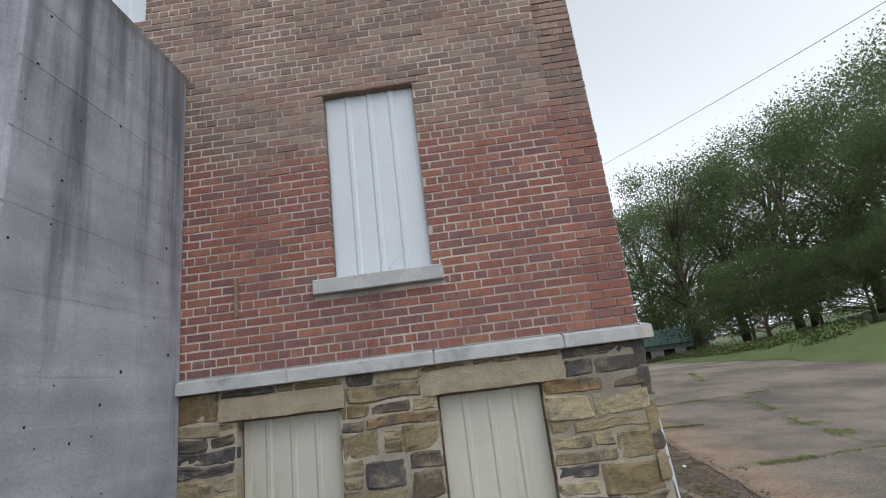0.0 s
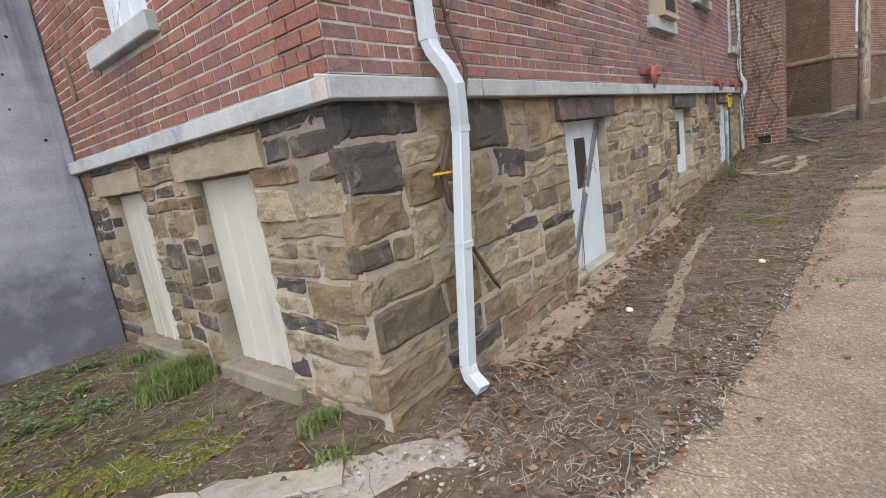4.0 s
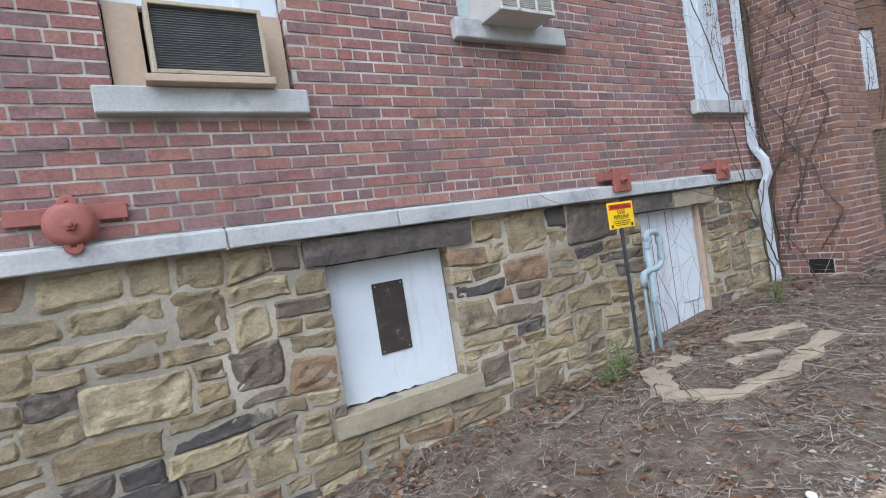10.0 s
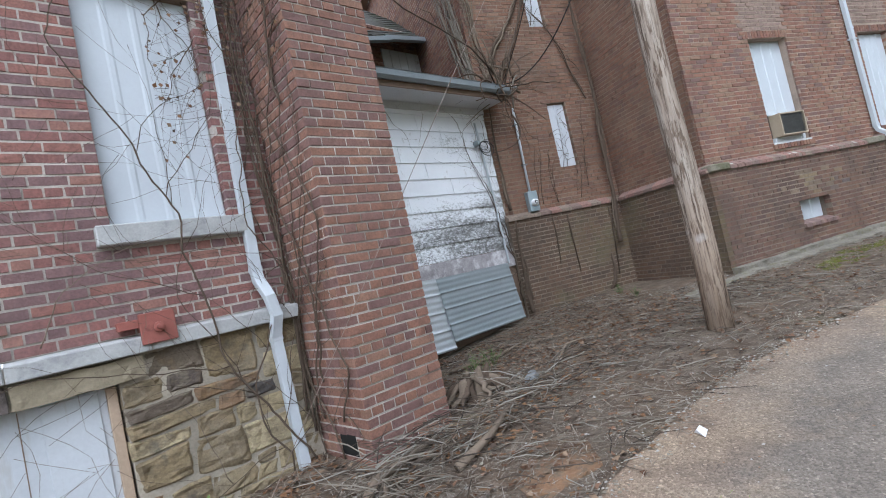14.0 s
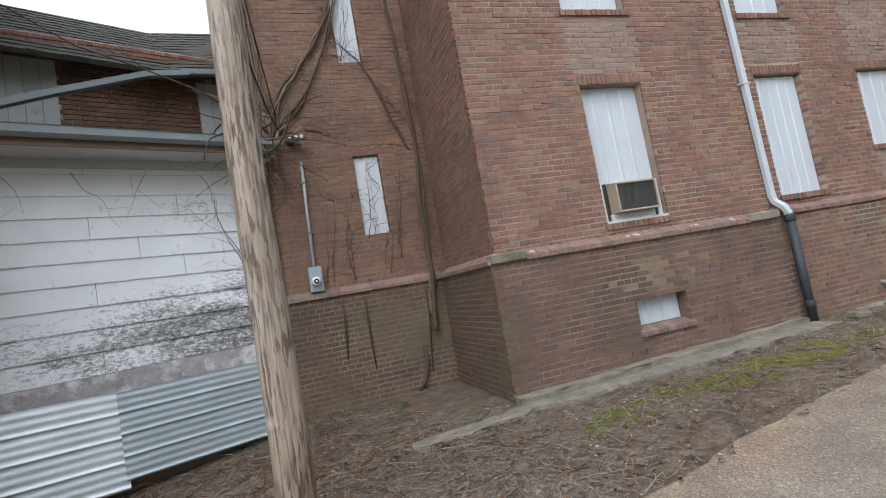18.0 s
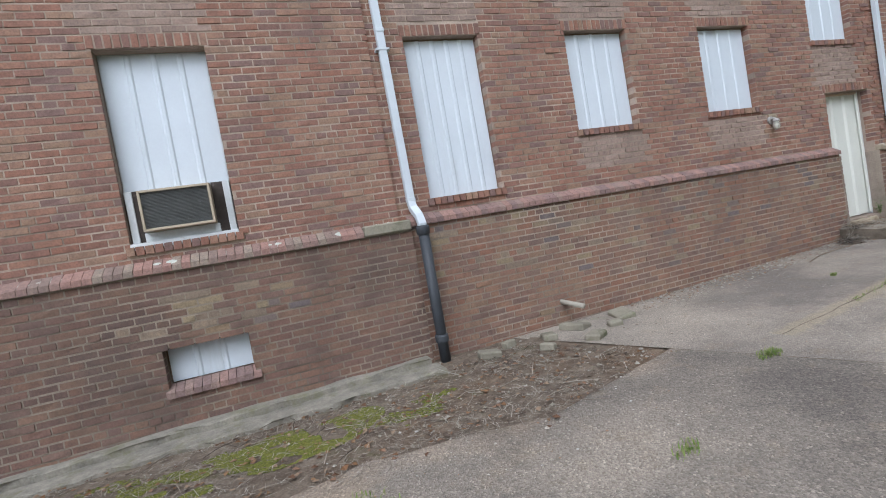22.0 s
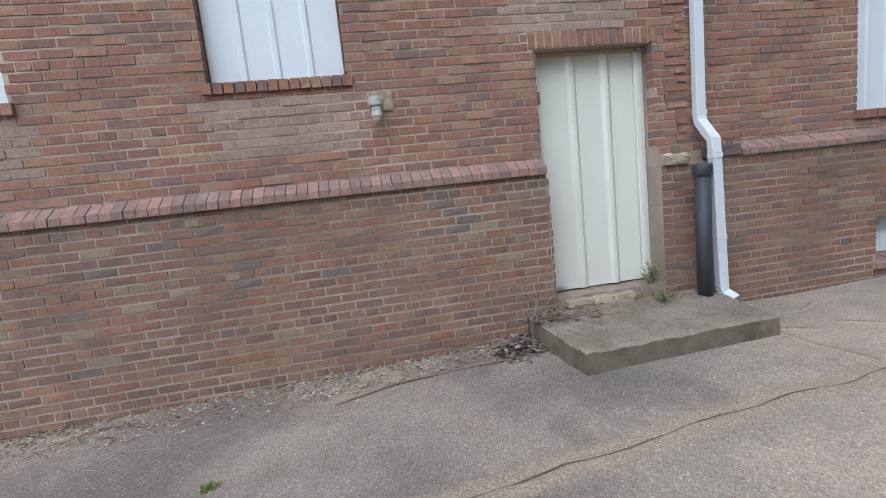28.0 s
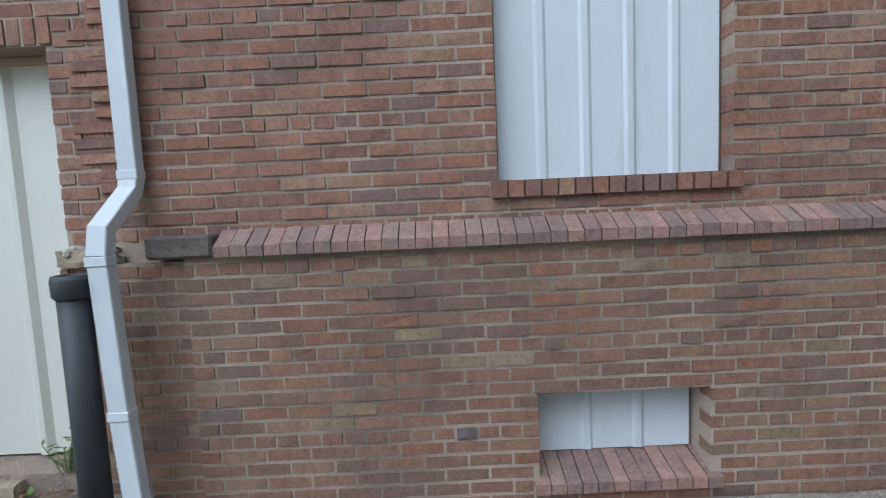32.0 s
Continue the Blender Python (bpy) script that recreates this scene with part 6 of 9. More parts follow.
# ---- gas sign and gas pipe ----
sg = thing("gas_sign", FACE_A @ pose(8.27, -0.25, 0.05), "yellow gas pipeline warning sign on a black post", "sign")
Mesh().box(-0.012, 0.012, -0.006, 0.018, 0, 1.28).ob("post", IRON_BLACK, sg, bevel=0.003)
Mesh().box(-0.155, 0.155, -0.01, -0.006, 1.245, 1.46).ob("plate", YELLOW, sg, bevel=0.0015)
Mesh().box(-0.135, 0.135, -0.0118, -0.0102, 1.4, 1.443).ob("warning_band", RED_SIGN, sg)


def words(text, size, u, z, parent, mat, name="lettering", y=-0.0125):
    cu = bpy.data.curves.new(name, "FONT")
    cu.body, cu.size, cu.align_x, cu.align_y, cu.extrude = text, size, "CENTER", "CENTER", 0.0004
    cu.materials.append(mat)
    o = new(name, cu)
    o.parent = parent
    o.matrix_local = pose(u, y, z, 90)
    return o


words("WARNING", 0.05, 0, 1.421, sg, INK)
words("GAS", 0.05, 0, 1.378, sg, INK)
words("PIPELINE", 0.05, 0, 1.335, sg, INK)
for i, w in enumerate((0.21, 0.2, 0.15)):
    Mesh().box(-w / 2, w / 2, -0.0116, -0.0101, 1.3 - i * 0.016, 1.306 - i * 0.016).ob("small_print", INK, sg)
for u in (-0.12, 0.12):
    Mesh().box(u - 0.012, u + 0.012, -0.0116, -0.0101, 1.255, 1.279).ob("small_mark", INK, sg)
gp = thing("gas_pipe", FACE_A, "grey painted gas riser with elbows before a boarded opening", "gas pipe")
Mesh().tube([(8.7, -0.13, -0.1), (8.7, -0.13, 1.12)], 0.024, 12).ob("riser", GALV, gp, smooth=True)
Mesh().tube([(8.7, -0.13, 1.12), (8.705, -0.13, 1.17), (8.74, -0.13, 1.205), (8.8, -0.13, 1.21), (8.85, -0.13, 1.2), (8.88, -0.13, 1.16), (8.885, -0.13, 1.1), (8.885, -0.13, 0.99), (8.88, -0.13, 0.94), (8.85, -0.13, 0.9), (8.79, -0.13, 0.88), (8.66, -0.135, 0.87), (8.6, -0.14, 0.86), (8.57, -0.15, 0.82), (8.57, -0.15, 0.74)], 0.027, 12).ob("loop", GALV, gp, smooth=True)
for q in ((8.7, -0.13, 1.1), (8.885, -0.13, 1.12), (8.885, -0.13, 0.97), (8.7, -0.13, 0.62)):
    Mesh().lathe(((0.034, -0.03), (0.036, -0.02), (0.036, 0.02), (0.034, 0.03)), 10, pose(*q)).ob("coupling", GALV, gp)
Mesh().lathe(((0.03, -0.02), (0.03, 0.02)), 10, pose(8.79, -0.13, 0.88, 0, 90)).ob("coupling", GALV, gp)
Mesh().tube([(8.57, -0.15, 0.74), (8.57, -0.15, 0.0)], 0.014, 8).ob("small_riser", GALV, gp)
Mesh().lathe(((0.024, 0), (0.026, 0.05), (0.02, 0.06)), 10, pose(8.57, -0.15, 0.3)).ob("valve", GALV, gp)

# ---- utility pole with lamp ----
PX, PY = 14.365, -2.08
pole = thing("utility_pole", pose(PX, PY, 0.45), "weathered wooden utility pole with a lamp arm and steel conduit", "utility pole")
pts = [(0.01 * math.sin(i * 1.3), 0.01 * math.cos(i * 2.1), i * 0.85) for i in range(10)]
Mesh().tube(pts, [0.122 - 0.0035 * i for i in range(10)], 20).ob("post", POLE, pole, smooth=True)
Mesh().tube([(-0.11, -0.05, 4.5), (-0.1, -0.045, 7.4)], 0.026, 10).ob("conduit", GALV, pole, smooth=True)
for z in (5.6, 6.6):
    Mesh().lathe(((0.106, -0.015), (0.108, 0.015)), 18, pose(0, 0, z)).ob("strap", STEEL, pole)
arm = Mesh().tube([(0.1, -0.1, 4.75), (0.2, -0.3, 5.1), (0.24, -0.5, 5.28), (0.27, -0.72, 5.36)], 0.022, 8).ob("lamp_arm", GALV, pole, smooth=True)
head = pose(0.28, -0.78, 5.34, 8, 0, 0)
Mesh().lathe(((0.06, 0.2), (0.065, 0.1), (0.075, 0.02)), 14, head).ob("lamp_housing", GALV, pole, smooth=True)
Mesh().lathe(((0.075, 0.03), (0.12, 0.0), (0.16, -0.06), (0.15, -0.06), (0.11, -0.01), (0.06, 0.0)), 18, head).ob("lamp_shade", GUTTER_W, pole, smooth=True, label="white enamelled bell shade")
Mesh().lathe(((0.05, -0.0), (0.055, -0.06), (0.03, -0.1), (0.0, -0.11)), 12, head).ob("lamp_glass", SIGN_W, pole, smooth=True)
for z in (4.6, 4.75, 4.9, 5.05):
    Mesh().lathe(((0.02, 0), (0.035, 0.02), (0.022, 0.04), (0.034, 0.06), (0.015, 0.075)), 10, pose(-0.1, 0.1, z, 0, -70, -40)).ob("insulator", FRAME_D, pole)
Mesh().box(-0.14, -0.1, 0.05, 0.12, 4.5, 5.2).ob("insulator_rack", STEEL, pole, bevel=0.004)


def cable(name, a, b, sag, r=0.008, label="thin dark overhead cable", n=18, mat=None):
    a, b = Vector(a), Vector(b)
    pts = [a.lerp(b, i / n) - Vector((0, 0, sag * 4 * (i / n) * (1 - i / n))) for i in range(n + 1)]
    return tagged(Mesh().tube(pts, r, 6).ob(name, mat or RUBBER, smooth=True), label, "cable", "overhead cables")


cable("service_cable", (PX - 0.1, PY, 6.9), b_point(-3.6, -1.7, 4.45), 0.35, 0.007)
cable("service_cable", (PX - 0.1, PY, 5.1), b_point(-3.55, -1.72, 4.5), 0.5, 0.008)
cable("service_cable", (PX + 0.1, PY, 5.9), b_point(34, 6, 7.5), 0.9, 0.008)
cable("service_cable", (PX, PY, 8.0), (-30, -22, 8.5), 1.5, 0.006)
cable("service_cable", (PX, PY, 7.9), (-10, 30, 12.0), 1.0, 0.005)
cable("guy_wire", (PX - 0.06, PY + 0.04, 6.3), (10.28, -0.68, 0.3), 0.04, 0.0023, "thin rusty guy wire from the pole to the ground", mat=plain("rusty_wire", (0.3, 0.235, 0.2), 0.7, metal=0.3, var=0.3, big=9))
droop = Mesh().tube([(12.0, 0.2, 6.9), (12.3, 0.5, 6.55), (12.46, 0.6, 6.21), (12.55, 0.6, 5.79), (12.8, 0.6, 5.6), (13.21, 0.6, 5.44), (13.73, 0.6, 5.14), (14.32, 0.6, 4.98), (14.9, 0.6, 4.78), (15.5, 0.7, 4.45)], [0.005, 0.005, 0.006, 0.006, 0.007, 0.008, 0.009, 0.01, 0.012, 0.014], 6)
for a, b, c in (((12.46, 0.6, 6.21), (12.6, 0.55, 6.35), (12.62, 0.5, 6.5)), ((12.55, 0.6, 5.79), (12.4, 0.55, 5.7), (12.35, 0.5, 5.55)), ((13.21, 0.6, 5.44), (13.0, 0.55, 5.5), (12.85, 0.5, 5.66)), ((14.32, 0.6, 4.98), (14.1, 0.5, 5.1), (13.9, 0.5, 5.12))):
    droop.tube([a, b, c], [0.005, 0.004, 0.002], 5)
tagged(droop.ob("drooping_vine", BARK, smooth=True), "bare vine drooping from the chimney to the shed roof", "vine", "bare climbing vines")

# ---- siding shed between the buildings ----
SX0, SX1, SY = 12.41, 15.74, 1.3
shed = tagged(Mesh().box(SX0, SX1, SY + 0.03, SY + 0.2, 0.2, 4.15).ob("shed_wall", FRAME_D), "boarded shed front between two brick buildings", "wall", kind="structure")
tagged(rough_block(SX0, SX1, SY - 0.02, SY + 0.03, 1.5, 1.785, 71, 0.004, 0.09).ob("skirt_board", PEELED, shed), label="peeling grey skirt board under the siding")
z = 1.79
row = 0
while z < 4.1:
    h = 0.245
    cuts = [SX0, SX0 + (1.3, 2.2, 1.75)[row % 3], SX1]
    for a, b in zip(cuts, cuts[1:]):
        vs = [(a + 0.002, SY - 0.0, z), (b - 0.002, SY - 0.0, z), (b - 0.003, SY + 0.02, z + h + 0.012), (a + 0.003, SY + 0.02, z + h + 0.012), (a + 0.003, SY + 0.03, z), (b - 0.003, SY + 0.03, z), (b - 0.003, SY + 0.03, z + h + 0.012), (a + 0.003, SY + 0.03, z + h + 0.012)]
        Mesh().add(vs, [(0, 1, 2, 3), (4, 0, 3, 7), (1, 5, 6, 2), (4, 5, 1, 0), (3, 2, 6, 7)]).ob("siding_board", SIDING, shed)
    z += h
    row += 1


def corrugated(name, x0, x1, z0, z1, y, mat, label, tilt=0.0, lift=0.0):
    """Corrugated sheet with level ribs."""
    vs, fs = [], []
    n, ribs = 96, 12
    for i in range(n + 1):
        f = i / n
        wave = math.sin(f * math.pi * 2 * ribs)
        dy = -0.0025 * wave - (0.015 if int(f * ribs + 0.25) % 3 == 0 and wave > 0 else 0.0) * wave ** 3 - tilt * (1 - f)
        for k in range(9):
            g = k / 8
            vs.append((x0 + (x1 - x0) * g, y + dy + 0.006 * noise.noise((x0 + g * 5, f * 3, 2)), z0 + (z1 - z0) * f + lift * g))
    k = len(vs)
    vs += [(p[0], p[1] + 0.004, p[2]) for p in vs]
    for i in range(n):
        for j in range(8):
            a = 9 * i + j
            fs += [(a, a + 1, a + 10, a + 9), (k + a + 1, k + a, k + a + 9, k + a + 10)]
    return tagged(Mesh().add(vs, fs).ob(name, mat, smooth=True), label, "metal sheet", "corrugated sheets")


corrugated("corrugated_sheet", 12.75, 13.8, 0.62, 1.61, SY - 0.1, CORR, "bright galvanised corrugated sheet leaning on the shed foot", 0.12, -0.03)
corrugated("corrugated_sheet", 13.77, 15.32, 0.68, 1.57, SY - 0.125, CORR_D, "blue-grey corrugated sheet leaning on the shed foot", 0.12)
tagged(Mesh().box(SX0, 12.75, SY - 0.05, SY + 0.02, 0.3, 1.5).ob("shed_footing", MORTAR_B), "low brick footing of the shed", "wall", kind="structure")
ft = bpy.data.objects["shed_footing"]
bricks(ft, FACE_A, SX0, 12.75, 0.4, 1.5, [], BRICK_A, seed=99, depth=0.02)
for o in ft.children:
    o.location.y = SY - 0.07
# eave, gutter and lean-to roof
GY, GZ = 0.74, 4.22
eave = thing("shed_eave", pose(0, 0, 0), "weathered soffit and fascia under a grey gutter", "eave")
Mesh().box(SX0, SX1 + 0.02, GY + 0.07, SY + 0.05, GZ - 0.06, GZ - 0.03).ob("soffit", FRAME_W, eave)
Mesh().box(SX0, SX1 + 0.02, GY + 0.05, GY + 0.075, GZ - 0.09, GZ + 0.09).ob("fascia", FRAME_D, eave, bevel=0.004)
Mesh().box(SX0, SX1, SY - 0.025, SY + 0.02, 4.06, 4.16).ob("frieze_board", FRAME_W, eave, bevel=0.004)
gut = thing("gutter", pose(0, 0, 0), "grey metal eaves gutter with a torn end", "gutter")
vs, fs = [], []
sec = [(0, 0.1), (0, 0), (-0.06, -0.015), (-0.105, 0.02), (-0.115, 0.09), (-0.125, 0.1), (-0.105, 0.095), (-0.095, 0.03), (-0.055, -0.002), (-0.01, 0.012), (-0.01, 0.1)]
for x in (SX0 + 0.02, SX1 + 0.06):
    vs += [(x, GY + 0.05 + a, GZ - 0.01 + b) for a, b in sec]
k = len(sec)
fs = [(i, (i + 1) % k, k + (i + 1) % k, k + i) for i in range(k)] + [tuple(range(k)), tuple(range(2 * k - 1, k - 1, -1))]
Mesh().add(vs, fs).ob("trough", GUTTER_G, gut)
for x in (12.9, 13.7, 14.5, 15.3):
    Mesh().box(x - 0.012, x + 0.012, GY - 0.085, GY + 0.05, GZ + 0.085, GZ + 0.093).ob("hanger", GUTTER_G, gut)
Mesh().tube([(12.5, GY - 0.01, GZ), (12.5, GY, 4.05), (12.5, SY - 0.12, 3.8), (12.5, SY - 0.1, 2.4), (12.5, SY - 0.1, 1.0)], 0.035, 10).ob("outlet_pipe", GUTTER_G, gut, smooth=True)
UY = 3.4


def shingled(name, quad, label, rows=14, cols=26, seed=4):
    """A roof of overlapping shingles on the quad (eave left, eave right, ridge right, ridge left)."""
    p = [Vector(q) for q in quad]
    nrm = (p[1] - p[0]).cross(p[3] - p[0]).normalized()
    root = tagged(Mesh().add([tuple(v) for v in p] + [tuple(v - nrm * 0.05) for v in p], [(0, 1, 2, 3), (7, 6, 5, 4), (0, 4, 5, 1), (1, 5, 6, 2), (2, 6, 7, 3), (3, 7, 4, 0)]).ob(name, SHINGLE), label, "roof", kind="structure")
    rg = np.random.default_rng(seed)
    vs, fs = [], []
    for r in range(rows):
        for c in range(cols):
            s0, s1 = (c + 0.5 * (r % 2)) / cols, min(1.0, (c + 0.96 + 0.5 * (r % 2)) / cols)
            t0, t1 = r / rows, (r + 1.25) / rows
            if s0 >= 0.99:
                continue
            at = lambda s, t: p[0].lerp(p[1], s).lerp(p[3].lerp(p[2], s), min(t, 1.0))
            k = len(vs)
            up = 0.018 + float(rg.uniform(0, 0.012))
            vs += [tuple(at(s0, t0) + nrm * up), tuple(at(s1, t0) + nrm * up), tuple(at(s1, t1) + nrm * 0.006), tuple(at(s0, t1) + nrm * 0.006), tuple(at(s0, t0)), tuple(at(s1, t0))]
            fs += [(k, k + 1, k + 2, k + 3), (k + 4, k + 5, k + 1, k)]
    tagged(Mesh().add(vs, fs).ob("shingles", SHINGLE, root), kind="stuff")
    return root


shingled("roof_lean_to", [(SX0, GY + 0.04, GZ + 0.1), (SX1, GY + 0.04, GZ + 0.1), (SX1 + 0.6, UY, 4.9), (SX0, UY, 4.9)], "low shingled lean-to roof behind the gutter")
upw = tagged(Mesh().box(SX0, 16.9, UY, UY + 0.2, 4.2, 6.75).ob("upper_wall", MORTAR_A), "dark brick upper wall behind the lean-to roof", "wall", kind="structure")
bricks(upw, FACE_A, SX0, 16.9, 4.85, 6.75, [(12.7, 13.66, 5.2, 6.33), (15.55, 16.6, 5.2, 6.25)], BRICK_B, seed=77, depth=0.02)
for o in upw.children:
    o.location.y = UY - 0.02
for a, b, c, dd in ((12.7, 13.66, 5.2, 6.33), (15.55, 16.6, 5.2, 6.25)):
    bd = thing("boarded_opening", pose(0, UY - 0.02, 0), "upper opening boarded with white planks", "boarded window", "plank boards")
    k = 5
    for i in range(k):
        u = a + (b - a) * i / k
        Mesh().box(u + 0.004, u + (b - a) / k - 0.004, -0.012 - 0.004 * (i % 2), 0.02, c, dd).ob("plank", FRAME_W, bd, bevel=0.003)
shingled("roof_upper", [(SX0, UY - 0.55, 6.2), (15.1, UY - 0.55, 6.12), (15.3, UY + 2.0, 8.2), (SX0, UY + 2.0, 8.3)], "sagging mossy shingle roof", seed=5)
shingled("roof_upper_end", [(15.1, UY - 0.55, 6.14), (16.9, UY - 0.45, 6.42), (16.9, UY + 2.0, 8.5), (15.3, UY + 2.0, 8.2)], "mossy shingle roof beside the tall wall", seed=6, cols=12)
fg = thing("fallen_gutter", pose(0, 0, 0), "bent grey gutter hanging down across the lean-to roof", "gutter")
Mesh().tube([(15.3, 2.78, 6.1), (14.7, 2.75, 5.98), (13.5, 2.2, 5.3), (12.95, 1.9, 4.95)], 0.05, 4, squash=(0.055, 0.04)).ob("trough", GUTTER_G, fg)
g2 = thing("gutter", pose(0, 0, 0), "short grey gutter at the upper eave", "gutter")
Mesh().tube([(15.2, 2.8, 6.12), (16.9, 2.92, 6.4)], 0.05, 4, squash=(0.055, 0.04)).ob("trough", GUTTER_G, g2)
Mesh().tube([(16.75, 3.0, 6.35), (16.6, 3.3, 6.1), (16.6, 3.3, 5.0)], 0.035, 8).ob("outlet_pipe", GUTTER_G, g2)
tagged(Mesh().box(SX0, 18.0, UY + 2.8, UY + 3.0, 3.0, 7.8).ob("wall_behind", MORTAR_B), "plain wall closing the gap behind the roofs", "wall", kind="structure")
ov = thing("roof_overhang", M_S, "dark wooden eave overhang high on the side wall", "eave")
Mesh().box(-7, 0.1, -0.22, 0.0, 9.0, 9.06).ob("soffit", FRAME_D, ov)
Mesh().box(-7, 0.1, -0.25, -0.22, 8.95, 9.16).ob("fascia", FRAME_D, ov)

# ---- meter, conduits, lights ----
mt = thing("electric_meter", M_N @ pose(-3.44, 0, 2.31), "grey electric meter box with a conduit above", "electric meter")
Mesh().box(-0.09, 0.09, -0.12, 0.0, 0.0, 0.34).ob("box", GALV, mt, bevel=0.008)
Mesh().lathe(((0.062, 0), (0.064, 0.02), (0.055, 0.022), (0.054, 0.06), (0.04, 0.075), (0, 0.078)), 18, pose(0, -0.12, 0.14, 90)).ob("meter_glass", SIGN_W, mt, smooth=True)
Mesh().lathe(((0.035, 0.0), (0.034, 0.062)), 14, pose(0, -0.135, 0.14, 90)).ob("dial", DARK, mt)
Mesh().tube([(0.0, -0.05, 0.34), (0.02, -0.05, 1.2), (0.04, -0.05, 1.8)], 0.02, 10).ob("conduit", GUTTER_W, mt, smooth=True)
for z in (0.8, 1.5):
    Mesh().box(-0.02, 0.06, -0.075, 0.0, z, z + 0.02).ob("strap", STEEL, mt)
fl = thing("flood_light", M_N @ pose(-3.5, 0, 4.38), "cluster of small lamps on a bracket among vines", "flood light")
Mesh().box(-0.05, 0.05, -0.14, 0.0, 0.0, 0.05).ob("bracket", IRON_BLACK, fl, bevel=0.004)
for i in range(3):
    Mesh().lathe(((0.018, 0), (0.026, 0.05), (0.022, 0.055)), 10, pose(0.0 + 0.075 * i, -0.16, 0.05, 90)).ob("lamp", SIGN_W, fl)
Mesh().box(-0.02, 0.2, -0.16, -0.12, 0.02, 0.08).ob("lamp_bar", IRON_BLACK, fl)
sc = thing("conduit", pose(15.4, SY - 0.02, 1.55), "thin white conduit and small box on the siding", "conduit")
Mesh().tube([(0.05, -0.02, 0), (0.03, -0.02, 1.2), (-0.03, -0.02, 2.35)], 0.018, 8).ob("pipe", GUTTER_W, sc)
Mesh().lathe(((0.05, 0), (0.05, 0.05), (0.03, 0.09)), 12, pose(-0.1, 0.0, 2.0, 90)).ob("junction", GALV, sc)
cb = thing("cable_loop", pose(15.4, SY - 0.1, 3.4), "tangled loops of black cable under the eave", "cable")
for i in range(3):
    r0 = 0.07 + 0.025 * i
    Mesh().tube([(r0 * 1.4 * math.cos(a * 0.35), -0.03 * i, 0.1 + r0 * math.sin(a * 0.35) - 0.03 * i) for a in range(19)], 0.006, 6).ob("loop", RUBBER, cb)
LAMP_GREY = plain("weathered_lamp", (0.33, 0.31, 0.29), 0.6, metal=0.2, var=0.3, big=9, bump=0.2, dirt=(0.2, 0.16, 0.12), dirt_at=0.55, dirt_scale=9)
wl = thing("wall_light", FACE_B @ pose(8.03, 0, 2.83) @ Matrix.Diagonal((0.85, 0.85, 0.85, 1)), "small weathered caged jar light on a mortar patch", "wall light")
Mesh().lathe(((0.0, 0.03), (0.065, 0.028), (0.07, 0)), 16, pose(0.0, 0, 0.07, 90)).ob("base", LAMP_GREY, wl, smooth=True)
Mesh().tube([(0, -0.02, 0.07), (0, -0.07, 0.09), (0, -0.1, 0.08)], 0.02, 8).ob("arm", LAMP_GREY, wl, smooth=True)
Mesh().lathe(((0, 0.085), (0.03, 0.08), (0.055, 0.05), (0.058, 0.03), (0, 0.03)), 16, pose(0, -0.1, 0)).ob("cap", LAMP_GREY, wl, smooth=True)
Mesh().lathe(((0.044, 0.03), (0.046, -0.05), (0.036, -0.085), (0, -0.1)), 16, pose(0, -0.1, 0)).ob("jar", plain("frosted_jar", (0.55, 0.53, 0.46), 0.25, var=0.2, big=9), wl, smooth=True)
for z in (0.0, -0.05):
    Mesh().tube([(0.052 * math.cos(a * 0.524), -0.1 + 0.052 * math.sin(a * 0.524), z) for a in range(13)], 0.003, 5).ob("cage_ring", LAMP_GREY, wl)
for a in range(6):
    c, e = math.cos(a * 1.047), math.sin(a * 1.047)
    Mesh().tube([(0.052 * c, -0.1 + 0.052 * e, 0.03), (0.052 * c, -0.1 + 0.052 * e, -0.05), (0.02 * c, -0.1 + 0.02 * e, -0.107)], 0.003, 5).ob("cage_bar", LAMP_GREY, wl)
tagged(rough_block(8.0, 8.16, -0.014, 0.004, 2.83, 2.98, 31, 0.012, 0.02).ob("mortar_patch", SAND, None, FACE_B), "crumbled mortar patch behind the wall light", "mortar")
tagged(Mesh().box(13.86, 14.25, -0.015, -0.002, 3.3, 3.6).ob("wall_sign", SIGN_W, None, FACE_B, bevel=0.002), "blank white square sign on brown brick", "sign")
tagged(Mesh().tube([(4.08, -0.05, 1.1), (4.14, -0.2, 1.07), (4.2, -0.34, 1.04)], 0.03, 12).ob("pipe_stub", CONC_OLD, None, FACE_B, smooth=True), "short tan clay pipe stub sticking from the plinth", "pipe")
# broken pier top beside the door
tagged(rough_block(10.3, 10.53, -0.1, 0.01, PL_B - 0.005, PL_B + 0.075, 12, 0.012, 0.025).ob("mortar_lump", SAND, None, FACE_B), "broken tan mortar bed on the brick pier", "rubble", "rubble on the plinth")
rg = random.Random(3)
for i in range(6):
    s = 0.025 + 0.03 * rg.random()
    o = Mesh().box(-s, s, -s * 0.7, s * 0.7, -s * 0.5, s * 0.5).ob("rubble_lump", CONC_OLD if i % 3 else PEBBLE, None, FACE_B @ pose(10.33 + 0.2 * rg.random(), -0.02 - 0.06 * rg.random(), PL_B + 0.02 + 0.04 * rg.random(), rg.uniform(-20, 20), rg.uniform(-20, 20), rg.uniform(0, 90)), bevel=0.012)
    tagged(o, "broken lump of mortar on the plinth top", "rubble", "rubble on the plinth")


# ---- paving details ----


